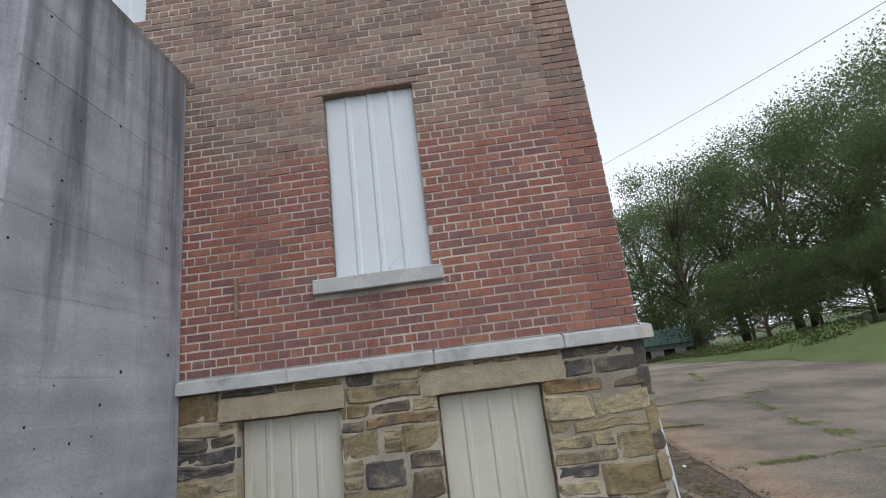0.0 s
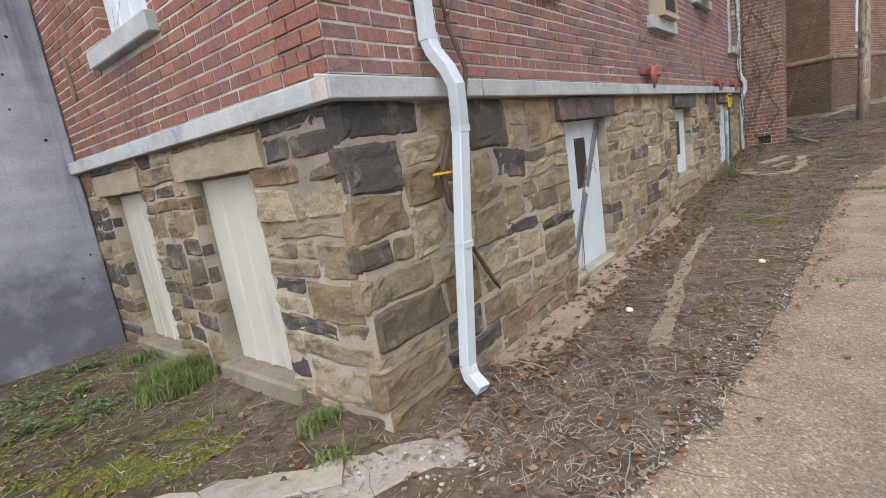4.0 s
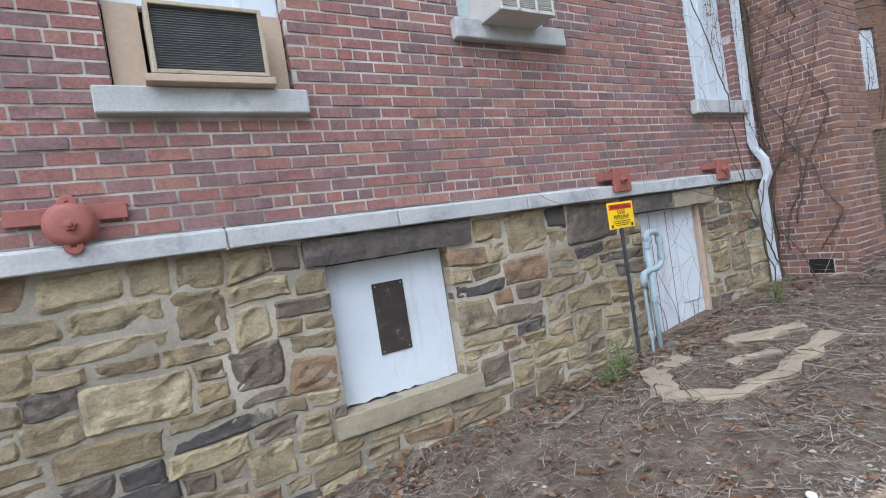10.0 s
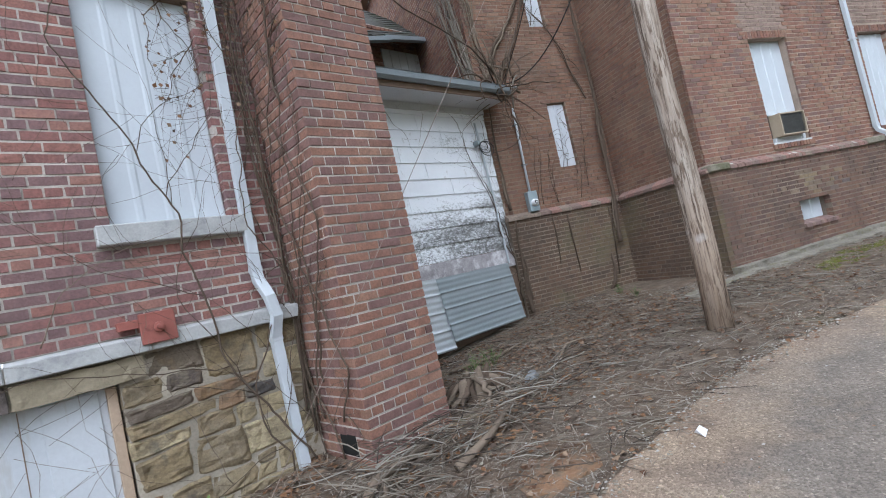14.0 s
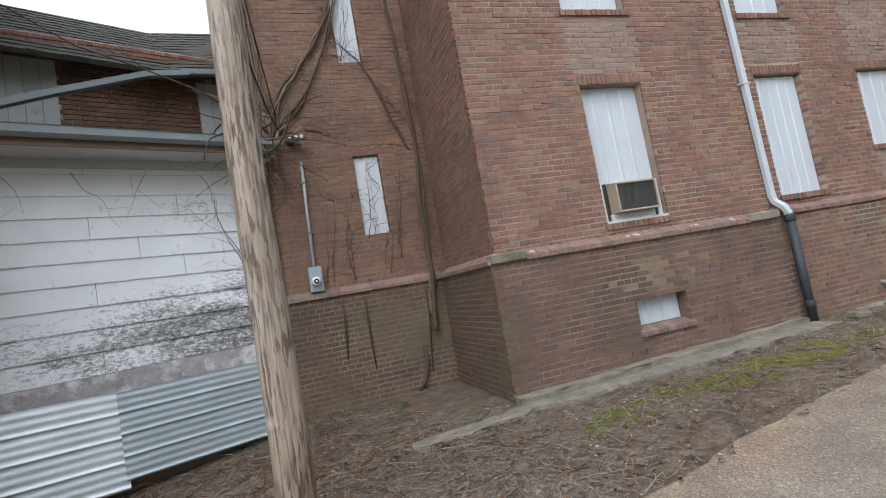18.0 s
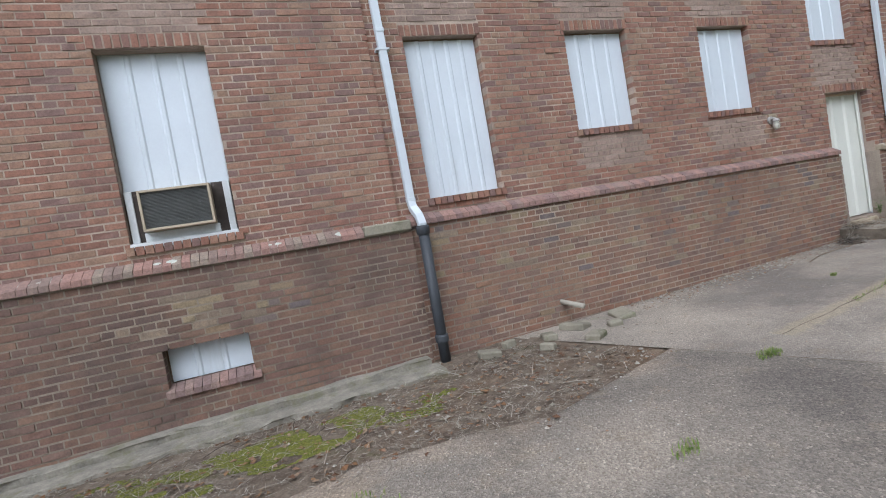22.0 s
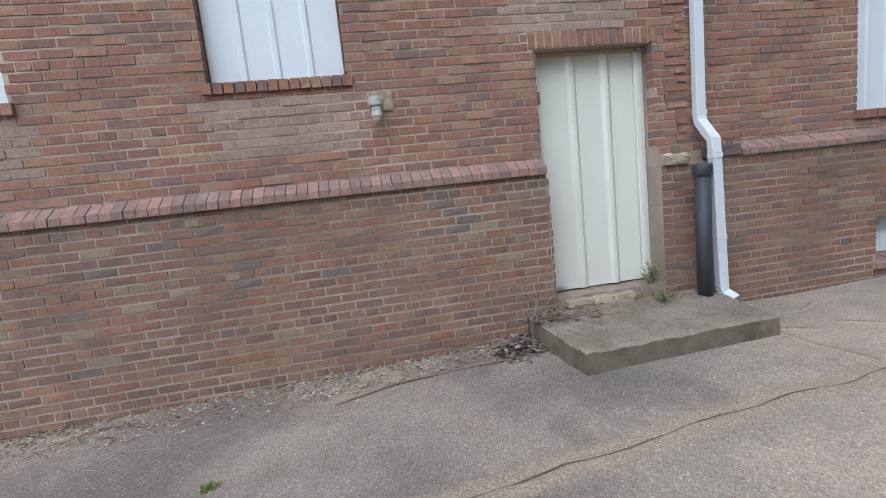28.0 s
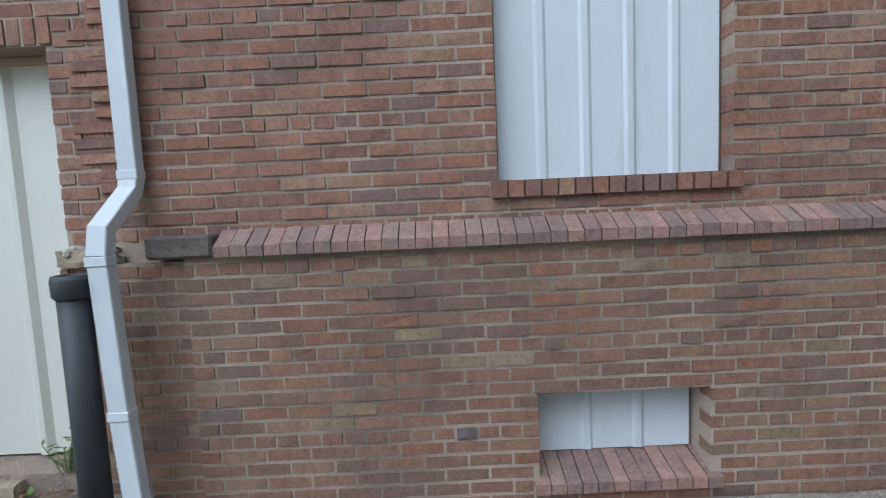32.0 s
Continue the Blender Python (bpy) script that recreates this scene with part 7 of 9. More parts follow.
def strip(name, pts, width, mat, label, rise=0.02, thick=0.1, rag=0.02, cat="concrete strip"):
    """A low broken strip of concrete along points of the plan."""
    pts = [Vector((x, y, 0)) for x, y in pts]
    fine = []
    for a, b in zip(pts, pts[1:]):
        k = max(2, int((b - a).length / 0.12))
        fine += [a.lerp(b, i / k) for i in range(k)]
    fine.append(pts[-1])
    vs, fs = [], []
    for i, p in enumerate(fine):
        d = (fine[min(i + 1, len(fine) - 1)] - fine[max(i - 1, 0)]).normalized()
        n = Vector((-d.y, d.x, 0))
        w = (width[0] + (width[1] - width[0]) * i / (len(fine) - 1)) / 2 if isinstance(width, tuple) else width / 2
        for s, dz in ((-1, -thick), (-1, 0), (-0.8, 0.012), (0.8, 0.012), (1, 0), (1, -thick)):
            q = p + n * (s * w + rag * noise.noise((p.x * 5, p.y * 5, s * 3)))
            vs.append((q.x, q.y, ground_z(q.x, q.y) + bumps(q.x, q.y, 0.4) + rise + dz + 0.006 * noise.noise((q.x * 8, q.y * 8, 1))))
    for i in range(len(fine) - 1):
        for j in range(5):
            a = i * 6 + j
            fs.append((a, a + 1, a + 7, a + 6))
    fs += [(0, 1, 2, 3, 4, 5)[::-1], tuple(len(vs) - 6 + j for j in range(6))]
    return tagged(Mesh().add(vs, fs).ob(name, mat, smooth=False), label, cat, kind="structure")


CONC_FOOT = plain("rough_footing_concrete", (0.25, 0.225, 0.185), 0.97, var=0.6, big=7, fine=60, bump=0.9, dirt=(0.15, 0.14, 0.085), dirt_at=0.5, dirt_scale=4)
CRUMBLE = leaf_mat("pale_crumble", [(0.28, 0.26, 0.23), (0.36, 0.34, 0.31), (0.23, 0.2, 0.165), (0.19, 0.155, 0.125), (0.45, 0.43, 0.4)], 0.95)
LICHEN = plain("pale_lichen", (0.5, 0.52, 0.46), 0.95, var=0.4, big=30, fine=90, bump=0.6)
PINK = plain("pinkish_mortar", (0.34, 0.265, 0.205), 0.97, var=0.3, big=3, bump=0.6, dirt=(0.16, 0.12, 0.085), dirt_at=0.55, dirt_scale=4)
strip("curb_strip", [(-1.5, 0.85), (-1.1, 0.6), (-0.78, 0.33), (-0.48, 0.05), (-0.2, -0.2), (0.1, -0.4)], (0.52, 0.2), CONC_OLD, "broken pale concrete edge crossing the bare soil", -0.012, rag=0.14)
strip("curb_strip_white", [(-0.86, 0.42), (-0.6, 0.2), (-0.36, -0.02)], (0.16, 0.12), CONC_OLD, "whitewashed broken concrete in the soil", 0.014, rag=0.1)
strip("gutter_edge", [(1.5, -0.88), (2.0, -0.84), (2.6, -0.74), (3.4, -0.64), (4.6, -0.6)], (0.12, 0.07), SAND, "thin sandy concrete gutter edge showing through soil", -0.002, rag=0.05)
strip("wall_skirt", [(0.9, -0.06), (1.5, -0.12), (2.1, -0.15), (2.5, -0.1), (3.3, -0.07), (4.2, -0.08), (5.6, -0.05)], (0.34, 0.16), PINK, "sloping pinkish mortar skirt at the wall foot", 0.006, rag=0.12)
strip("drain_strip", [tuple(b_point(u, 0.42)[:2]) for u in (-2.9, -2.2, -1.4, 0.0, 1.5, 2.4)], (0.16, 0.36), CONC_FOOT, "rough grey concrete gutter along the brick plinth", 0.03, rag=0.1)
strip("plinth_footing", [tuple(b_point(u, 0.2)[:2]) for u in (-1.7, -0.9, 0.0, 0.9, 1.7, 2.35)], (0.16, 0.14), CONC_FOOT, "rough concrete footing along the brick plinth", 0.085, thick=0.25, rag=0.06)
rgl = random.Random(91)
for i in range(16):
    u = rgl.uniform(-1.5, 2.4)
    r = rgl.uniform(0.02, 0.05)
    ring = [(r * (0.8 + 0.35 * rgl.random()) * math.cos(k * 0.63) * 1.4, r * (0.8 + 0.35 * rgl.random()) * math.sin(k * 0.63), 0) for k in range(10)]
    o = Mesh().add(ring + [(0, 0, 0.004)] + [(p[0], p[1], -0.01) for p in ring], [(k, (k + 1) % 10, 10) for k in range(10)] + [(k, 11 + k, 11 + (k + 1) % 10, (k + 1) % 10) for k in range(10)]).ob("lichen", LICHEN, None, FACE_P @ pose(u, -0.04 + 0.02, PL_B + 0.083, 29.5, 0, 0) if -1.28 < u < 2.0 else FACE_P @ pose(u, -0.03, PL_T - 0.004, 0, 0, 0))
    tagged(o, "pale grey-green lichen patch on the plinth cap", "lichen", "lichen patches")
for pts, w in (([(7.75, -0.8), (8.05, -1.12), (8.4, -1.2), (9.35, -1.18)], 0.2), ([(7.8, -0.78), (8.1, -0.5), (8.5, -0.5)], 0.24), ([(8.9, -0.62), (9.5, -0.9)], 0.26), ([(8.5, -0.85), (8.9, -0.98)], 0.1)):
    strip("slab_edge", pts, w * 0.7, SAND, "pale broken concrete slab edge in the litter", 0.022, rag=0.1)


def on_lot(x, y):
    return ground_z(x, y) + 0.013


def flat_patch(name, pts, mat, label, rise=0.006, cat="stain"):
    """A thin ragged patch lying on the paving."""
    c = sum((Vector((*p, 0)) for p in pts), Vector()) / len(pts)
    ring = []
    for a, b in zip(pts, pts[1:] + pts[:1]):
        a, b = Vector((*a, 0)), Vector((*b, 0))
        for i in range(6):
            q = a.lerp(b, i / 6)
            d = q - c
            q = c + d * (1 + 0.14 * noise.noise((q.x * 4, q.y * 4, 2)))
            ring.append((q.x, q.y))
    vs = [(x, y, on_lot(x, y) + rise) for x, y in ring] + [(c.x, c.y, on_lot(c.x, c.y) + rise + 0.004)]
    k = len(ring)
    vs += [(x, y, on_lot(x, y) - 0.02) for x, y in ring]
    fs = [(i, (i + 1) % k, k) for i in range(k)] + [(i, k + 1 + i, k + 1 + (i + 1) % k, (i + 1) % k) for i in range(k)]
    return tagged(Mesh().add(vs, fs).ob(name, mat, smooth=True), label, cat, kind="structure")


def joint_line(pts, w, label="sandy joint between paving slabs", crack=0.0035, much=1.0):
    """A seam in the paving: sand fading out on both sides and a dark crack along its middle."""
    pts = [Vector((x, y, 0)) for x, y in pts]
    fine = []
    for a, b in zip(pts, pts[1:]):
        k = max(2, int((b - a).length / 0.1))
        fine += [a.lerp(b, i / k) for i in range(k)]
    fine.append(pts[-1])
    vs, fs, seam, cv = [], [], [], []
    for i, p in enumerate(fine):
        d = (fine[min(i + 1, len(fine) - 1)] - fine[max(i - 1, 0)]).normalized()
        n = Vector((-d.y, d.x, 0))
        p = p + n * (0.03 * noise.noise((p.x * 3, p.y * 3, 2)) + 0.012 * noise.noise((p.x * 11, p.y * 11, 5)))
        for t, f in ((-1, 0.03), (-0.6, 0.35), (-0.2, 0.95), (0.2, 0.95), (0.6, 0.35), (1, 0.03)):
            q = p + n * t * w
            vs.append((q.x, q.y, ground_z(q.x, q.y) + 0.0145 + 0.006 * noise.noise((q.x * 1.7, q.y * 1.7, 0)) + (0.004 if abs(t) < 0.9 else -0.006)))
            seam.append(f * much)
        cw = max(0.0015, crack * (0.6 + 0.8 * noise.noise((p.x * 6, p.y * 6, 8))))
        for t in (-1, 0, 1):
            q = p + n * t * cw
            cv.append((q.x, q.y, ground_z(q.x, q.y) + 0.0145 + 0.006 * noise.noise((q.x * 1.7, q.y * 1.7, 0)) + 0.0065))
    fs = [(i * 6 + k, i * 6 + k + 1, i * 6 + k + 7, i * 6 + k + 6) for i in range(len(fine) - 1) for k in range(5)]
    o = Mesh().add(vs, fs).ob("paving_joint", APRON if pts[0].x > 21.6 else ASPHALT, smooth=True)
    o.data.attributes.new("seam", "FLOAT", "POINT").data.foreach_set("value", seam)
    o.data.attributes.new("edge", "FLOAT", "POINT").data.foreach_set("value", [9.0] * len(vs))
    Mesh().add(cv, [(i * 3 + k, i * 3 + k + 1, i * 3 + k + 4, i * 3 + k + 3) for i in range(len(fine) - 1) for k in range(2)]).ob("crack", DIRT, o)
    return tagged(o, label, "paving joint", kind="structure")


JOINTS = [[(22.2, -5.75), (23.3, -6.04), (24.55, -6.35), (25.45, -6.7), (26.31, -6.96), (26.74, -7.06), (27.09, -7.17), (27.48, -7.32), (27.9, -7.45)], [(24.53, -6.38), (24.34, -6.62), (24.11, -7.32), (24.0, -7.8), (23.5, -9.6)]]
LOT = [[(k * 3.07 + x, y) for x, y in ((-0.1, -1.6 - 0.22 * k), (0.02, -3.0), (0.2, -5.5), (0.5, -11.0))] for k in range(4)] + [[(-1.0, -3.3), (2.0, -3.7), (4.2, -3.98), (6.4, -4.4), (12.6, -5.7)]]
for q in LOT:
    joint_line(q, 0.1, "dark joint between lot slabs", 0.007, 0.45)
for q in JOINTS:
    joint_line(q, 0.17, much=1.15, crack=0.008)
for q in ([(23.65, -6.5), (23.9, -6.2)], [(23.6, -6.6), (23.3, -7.4)], [(28.6, -6.9), (28.9, -7.4), (28.7, -8.1)], [(27.9, -6.2), (28.3, -6.9)], [(28.2, -6.55), (28.5, -6.5), (28.75, -6.62), (29.1, -6.6)], [(28.12, -6.7), (28.01, -7.01), (27.98, -7.2), (27.94, -7.35)]):
    joint_line(q, 0.05, "narrow dark crack in the paving", 0.004)
flat_patch("red_clay", [(11.2, -2.2), (11.65, -2.3), (11.85, -2.1), (11.6, -1.85), (11.3, -1.95)], plain("red_clay", (0.26, 0.15, 0.085), 0.97, var=0.5, big=9, fine=60, bump=0.9, dirt=(0.13, 0.1, 0.07), dirt_at=0.44, dirt_scale=9), "bare orange clay in the litter", 0.006, "soil")

# ---- litter, straw, twigs ----


def on_soil(x, y):
    z = ground_z(x, y) + bumps(x, y)
    return max(z, ground_z(x, y) + 0.014) if x < 21.7 and y < along(EDGE, x) + 0.03 else z


def soil_spots(n, seed, zone):
    rg = np.random.default_rng(seed)
    out = []
    x0, x1, y0, y1 = zone
    while len(out) < n:
        x, y = float(rg.uniform(x0, x1)), float(rg.uniform(y0, y1))
        if x < 12.4 and y > -0.04 and x > -0.03:
            continue
        if 11.1 < x < 12.0 and y > -0.8:
            continue
        if x < 21.7 and y < along(EDGE, x) + 0.02 - 0.13 * abs(float(rg.normal())) * (1 + noise.noise((x * 1.5, 3, 7))):
            continue
        v = FACE_B.inverted() @ Vector((x, y, 0))
        if v.x > B0 - 0.15 and v.y > -0.45 or v.y > 1.75:
            continue
        if x > 12.3 and y > 1.15 or x < -0.03 and y > 3.7:
            continue
        out.append((x, y))
    return out


ZONES = [((-0.02, 11.2, -2.6, -0.03), 22.0), ((11.0, 16.6, -3.3, 1.15), 19.0), ((15.5, 21.6, -5.0, -1.0), 10.0), ((-2.2, 0.0, -1.2, 3.7), 4.5)]


def blades(name, per, mat, label, size, width, lift, flat, seed, zones=ZONES, curl=0.3):
    rg = np.random.default_rng(seed)
    vs, fs = [], []
    for zi, (z, area) in enumerate(zones):
        for x, y in soil_spots(int(per * area), seed + zi, z):
            if noise.noise((x * 1.3, y * 1.3, seed)) < -0.15 and rg.random() < 0.7:
                continue
            a = rg.uniform(0, 2 * math.pi)
            ln, w = rg.uniform(*size), rg.uniform(*width)
            tip = rg.uniform(0, flat)
            d = np.array([math.cos(a), math.sin(a)])
            n = np.array([-d[1], d[0]]) * w / 2
            b = n / (w / 2) * rg.normal(0, curl) * ln * 0.3
            z0 = on_soil(x, y) + rg.uniform(0.002, lift)
            k = len(vs)
            mid, end = d * ln * 0.5 + b, d * ln
            vs += [(x - n[0], y - n[1], z0), (x + n[0], y + n[1], z0 + w * 0.3), (x + mid[0] + n[0], y + mid[1] + n[1], z0 + ln * tip * 0.7), (x + mid[0] - n[0], y + mid[1] - n[1], z0 + ln * tip * 0.7 + w * 0.2), (x + end[0], y + end[1], z0 + ln * tip * 0.6)]
            fs += [(k, k + 1, k + 2, k + 3), (k + 3, k + 2, k + 4)]
    return tagged(Mesh().add(vs, fs).ob(name, mat), label, "litter", kind="stuff")


blades("dead_grass", 1150, STRAW, "matted grey-brown dead grass", (0.03, 0.125), (0.002, 0.005), 0.02, 0.16, 101)
blades("dead_grass_tufts", 110, STRAW, "loose tufts of dead grass", (0.06, 0.16), (0.0025, 0.005), 0.02, 0.7, 111)
blades("dead_leaves", 110, LEAF_DRY, "brown dead leaves on the soil", (0.025, 0.06), (0.018, 0.04), 0.02, 0.5, 121)
blades("dead_leaves_drift", 260, LEAF_DRY, "brown leaf drift along the wall foot", (0.025, 0.07), (0.02, 0.045), 0.03, 0.6, 131, [((0.4, 11.1, -0.5, -0.04), 5.0), ((11.0, 16.0, -1.6, 0.9), 8.0)])


def sticks(name, per, mat, label, size, rad, lift, seed, zones, slope=0.25):
    rg = np.random.default_rng(seed)
    mb = Mesh()
    for zi, (z, area) in enumerate(zones):
        for x, y in soil_spots(int(per * area), seed + zi, z):
            a, ln, r = rg.uniform(0, 2 * math.pi), rg.uniform(*size), rg.uniform(*rad)
            pts, p, t = [], Vector((x, y, on_soil(x, y) + r + rg.uniform(0, lift))), rg.uniform(-0.05, slope)
            for i in range(4):
                pts.append(tuple(p))
                a += rg.normal(0, 0.25)
                p = p + Vector((math.cos(a), math.sin(a), t)) * ln / 3
                t *= 0.3
                p.z = max(p.z, on_soil(p.x, p.y) + r)
            mb.tube(pts, [r, r * 0.9, r * 0.75, r * 0.4], 5)
    return tagged(mb.ob(name, mat), label, "twigs", kind="stuff")


YARD = [((11.0, 16.4, -2.6, 1.1), 15.0), ((7.5, 11.1, -2.0, -0.05), 6.0)]
sticks("dead_twigs", 75, STICKS, "heaps of dead grey twigs", (0.08, 0.36), (0.0015, 0.0045), 0.05, 201, YARD)
sticks("fine_twigs", 22, STICKS, "scattered fine twigs", (0.1, 0.35), (0.0015, 0.0035), 0.03, 211, ZONES)
sticks("brush_heap", 170, STICKS, "brush heap at the chimney foot", (0.2, 0.6), (0.002, 0.006), 0.16, 221, [((10.7, 12.9, -1.45, -0.82), 1.5)], 0.5)


def pebbles(name, spots, size, mat, label, seed, surface):
    rg = np.random.default_rng(seed)
    mb = Mesh()
    for x, y in spots:
        s = rg.uniform(*size)
        m = Matrix.Translation((x, y, surface(x, y) + s * 0.25)) @ Matrix.Rotation(rg.uniform(0, 6), 4, "Z") @ Matrix.Diagonal((s, s * rg.uniform(0.6, 1), s * rg.uniform(0.4, 0.7), 1))
        mb.add([tuple(np.array(v) * rg.uniform(0.8, 1.2)) for v in ((1, 0, 0), (0, 1, 0), (-1, 0, 0), (0, -1, 0), (0, 0, 1), (0, 0, -0.6), (0.6, 0.6, 0.5), (-0.6, 0.5, 0.5))], [(0, 6, 4), (6, 1, 4), (1, 7, 4), (7, 2, 4), (2, 3, 4), (3, 0, 4), (0, 1, 6), (1, 2, 7), (1, 0, 5), (2, 1, 5), (3, 2, 5), (0, 3, 5)], m)
    return tagged(mb.ob(name, mat), label, "gravel", kind="stuff")


rg0 = np.random.default_rng(5)
pebbles("soil_gravel", [q for z, a in ZONES for q in soil_spots(int(a * 22), 301, z)], (0.006, 0.02), PEBBLE, "small loose stones in the soil", 301, on_soil)
pebbles("lot_gravel", [(float(x), float(along(EDGE, x) - abs(rg0.normal(0, 0.5)))) for x in rg0.uniform(-2, 21, 900)], (0.004, 0.011), PEBBLE, "loose gravel on the lot's edge", 302, on_lot)
pebbles("plinth_rubble", [tuple(b_point(float(u), float(d))[:2]) for u, d in zip(rg0.uniform(1.6, 4.9, 700), rg0.uniform(0.15, 1.7, 700) ** 1.2)], (0.006, 0.026), RUBBLE, "broken concrete rubble beside the plinth", 303, lambda x, y: ground_z(x, y))
rub = [tuple(b_point(u, d)[:2]) for u, d in ((3.2, 0.35), (3.6, 0.5), (4.0, 0.4), (4.3, 0.7), (3.9, 0.9), (4.6, 0.45), (3.4, 0.8), (2.9, 0.5))]
for i, (x, y) in enumerate(rub):
    s = 0.05 + 0.025 * (i % 3)
    o = Mesh().box(-s * 1.5, s * 1.5, -s, s, -0.04, 0.04).ob("concrete_chunk", CONC_MOSSY, None, pose(x, y, ground_z(x, y) + 0.03, 8 * (i % 3) - 8, 6 * (i % 2), 47 * i), bevel=0.015)
    tagged(o, "broken grey concrete chunk lying beside the plinth", "rubble", "concrete chunks")
tagged(rough_block(-0.4, 0.3, -0.16, 0.2, -0.1, 0.04, 15, 0.035, 0.06).ob("broken_slab", CONC_MOSSY, None, FACE_B @ pose(4.2, -0.38, 0.8, 2, -1, 4)), "broken slab of grey concrete at the wall", "rubble")

pebbles("landing_grit", [tuple(b_point(float(u), float(d))[:2]) for u, d in zip(rg0.uniform(9.06, 10.6, 1500), rg0.uniform(0.12, 0.9, 1500))], (0.003, 0.01), RUBBLE, "loose grit on the concrete landing", 304, lambda x, y: 1.153 + 0.041 * (FACE_B.inverted() @ Vector((x, y, 0))).y)
pebbles("curb_rubble", [(float(x), float(-0.9 * x - 0.42 + e)) for x, e in zip(rg0.uniform(-1.25, 0.1, 420), rg0.normal(0.05, 0.13, 420))], (0.004, 0.02), CRUMBLE, "crumbled pale concrete on the soil", 305, on_soil)
rg9 = np.random.default_rng(19)
pebbles("edge_grit", [(float(x), float(along(EDGE, x) + e)) for x, e in zip(rg9.uniform(-3.0, 14.5, 4200), rg9.normal(0.0, 0.075, 4200))], (0.004, 0.013), PEBBLE, "fine grit along the crumbling edge of the lot", 308, on_soil)
# single branches and stones
for pts, r, lab in (([(4.93, -0.99), (5.1, -1.2), (5.25, -1.38), (5.38, -1.56)], 0.013, "pale bare stick lying across moss"), ([(7.0, -0.55), (7.3, -0.5), (7.55, -0.3)], 0.016, "pale bare stick on the litter"), ([(10.75, -1.5), (10.95, -1.2), (11.05, -0.95)], 0.02, "broken grey branch by the chimney"),
                    ([(11.3, -1.5), (11.7, -1.42), (12.2, -1.2)], 0.03, "rotten log among the twigs"), ([(10.6, -1.35), (10.95, -1.1), (11.6, -0.95)], 0.035, "rotten log at the chimney foot"), ([(13.0, 0.4), (13.6, 0.1), (14.2, 0.2)], 0.02, "grey fallen branch in the yard"), ([(13.3, -0.9), (13.9, -0.6), (14.5, -0.7)], 0.016, "grey fallen branch in the yard"),
                    ([tuple(b_point(u, d)[:2]) for u, d in ((7.5, 0.62), (7.9, 0.5), (8.4, 0.46), (8.85, 0.5))], 0.008, "long thin dead stem lying along the wall")):
    q = [(x, y, (on_soil(x, y) if x < 20 else on_lot(x, y)) + r * (1.2 + 0.8 * (i % 2))) for i, (x, y) in enumerate(pts)]
    tagged(Mesh().tube(q, [r * (1 - 0.15 * i) for i in range(len(q))], 8).ob("fallen_branch", TWIG, smooth=True), lab, "branch", "fallen branches")
st = thing("tree_stump", pose(12.4, -0.62, on_soil(12.4, -0.62) - 0.02), "rotten grey stump with bare twisted roots beside the chimney", "stump")
rg1 = random.Random(12)
for i in range(15):
    a, out, up = i * 0.42 + rg1.gauss(0, 0.15), rg1.uniform(0.2, 0.42), rg1.uniform(0.02, 0.3)
    c, e = math.cos(a), math.sin(a)
    r = rg1.uniform(0.025, 0.06)
    pts = [(0.1 * c, 0.1 * e, 0.12 + 0.5 * up)]
    for k in range(1, 6):
        g = k / 5
        pts.append((c * (0.1 + out * g) + rg1.gauss(0, 0.025), e * (0.1 + out * g) + rg1.gauss(0, 0.025), (0.12 + up * 0.6) * (1 - g) ** 0.7 + 0.05 * math.sin(g * 5 + i) * (1 - g)))
    Mesh().tube(pts, [r * (1 - 0.15 * k) * rg1.uniform(0.85, 1.15) for k in range(6)], 8).ob("root", TWIG if i % 3 else BARK, st, smooth=True)
for i in range(6):
    a = i * 1.05 + 0.3
    h = rg1.uniform(0.22, 0.4)
    Mesh().tube([(0.08 * math.cos(a), 0.08 * math.sin(a), 0.0), (0.1 * math.cos(a), 0.1 * math.sin(a), h * 0.6), (0.12 * math.cos(a) + rg1.gauss(0, 0.02), 0.12 * math.sin(a), h)], (0.06, 0.05, 0.014), 7).ob("splinter", BARK if i % 2 else TWIG, st)
can = thing("crushed_can", pose(12.8, -0.96, on_soil(12.8, -0.96) + 0.05, 0, 0, 25), "dented grey metal can lying in the litter", "can")
Mesh().lathe(((0.05, -0.07), (0.056, -0.06), (0.053, -0.02), (0.055, 0.02), (0.056, 0.06), (0.05, 0.07)), 16, pose(0, 0, 0, 0, 86)).ob("body", STEEL, can, smooth=True)
Mesh().lathe(((0.048, 0), (0.046, 0.004)), 16, pose(0.069, 0, -0.005, 0, 86)).ob("rim", AC_FIN, can)
for x, y, s in ((3.3, -1.25, 0.03), (2.0, -0.55, 0.03), (7.2, -1.9, 0.025)):
    tagged(Mesh().lathe(((0, -s * 0.6), (s * 0.7, -s * 0.4), (s, 0), (s * 0.75, s * 0.5), (0, s * 0.7)), 10, pose(x, y, on_soil(x, y) + s * 0.6, 10, 5, 30)).ob("white_stone", SIGN_W, smooth=True), "small white stone on the soil", "stone", "white stones")
tagged(Mesh().add([(0, 0, 0), (0.09, 0.02, 0.005), (0.11, 0.07, 0.02), (0.05, 0.08, 0.0), (0.02, 0.05, 0.025)], [(0, 1, 4), (1, 2, 4), (2, 3, 4), (3, 0, 4)]).ob("paper_scrap", SIGN_W, None, pose(12.05, -2.72, on_lot(12.05, -2.72) + 0.006)), "crumpled scrap of white paper on asphalt", "litter")

# ---- moss and weeds ----


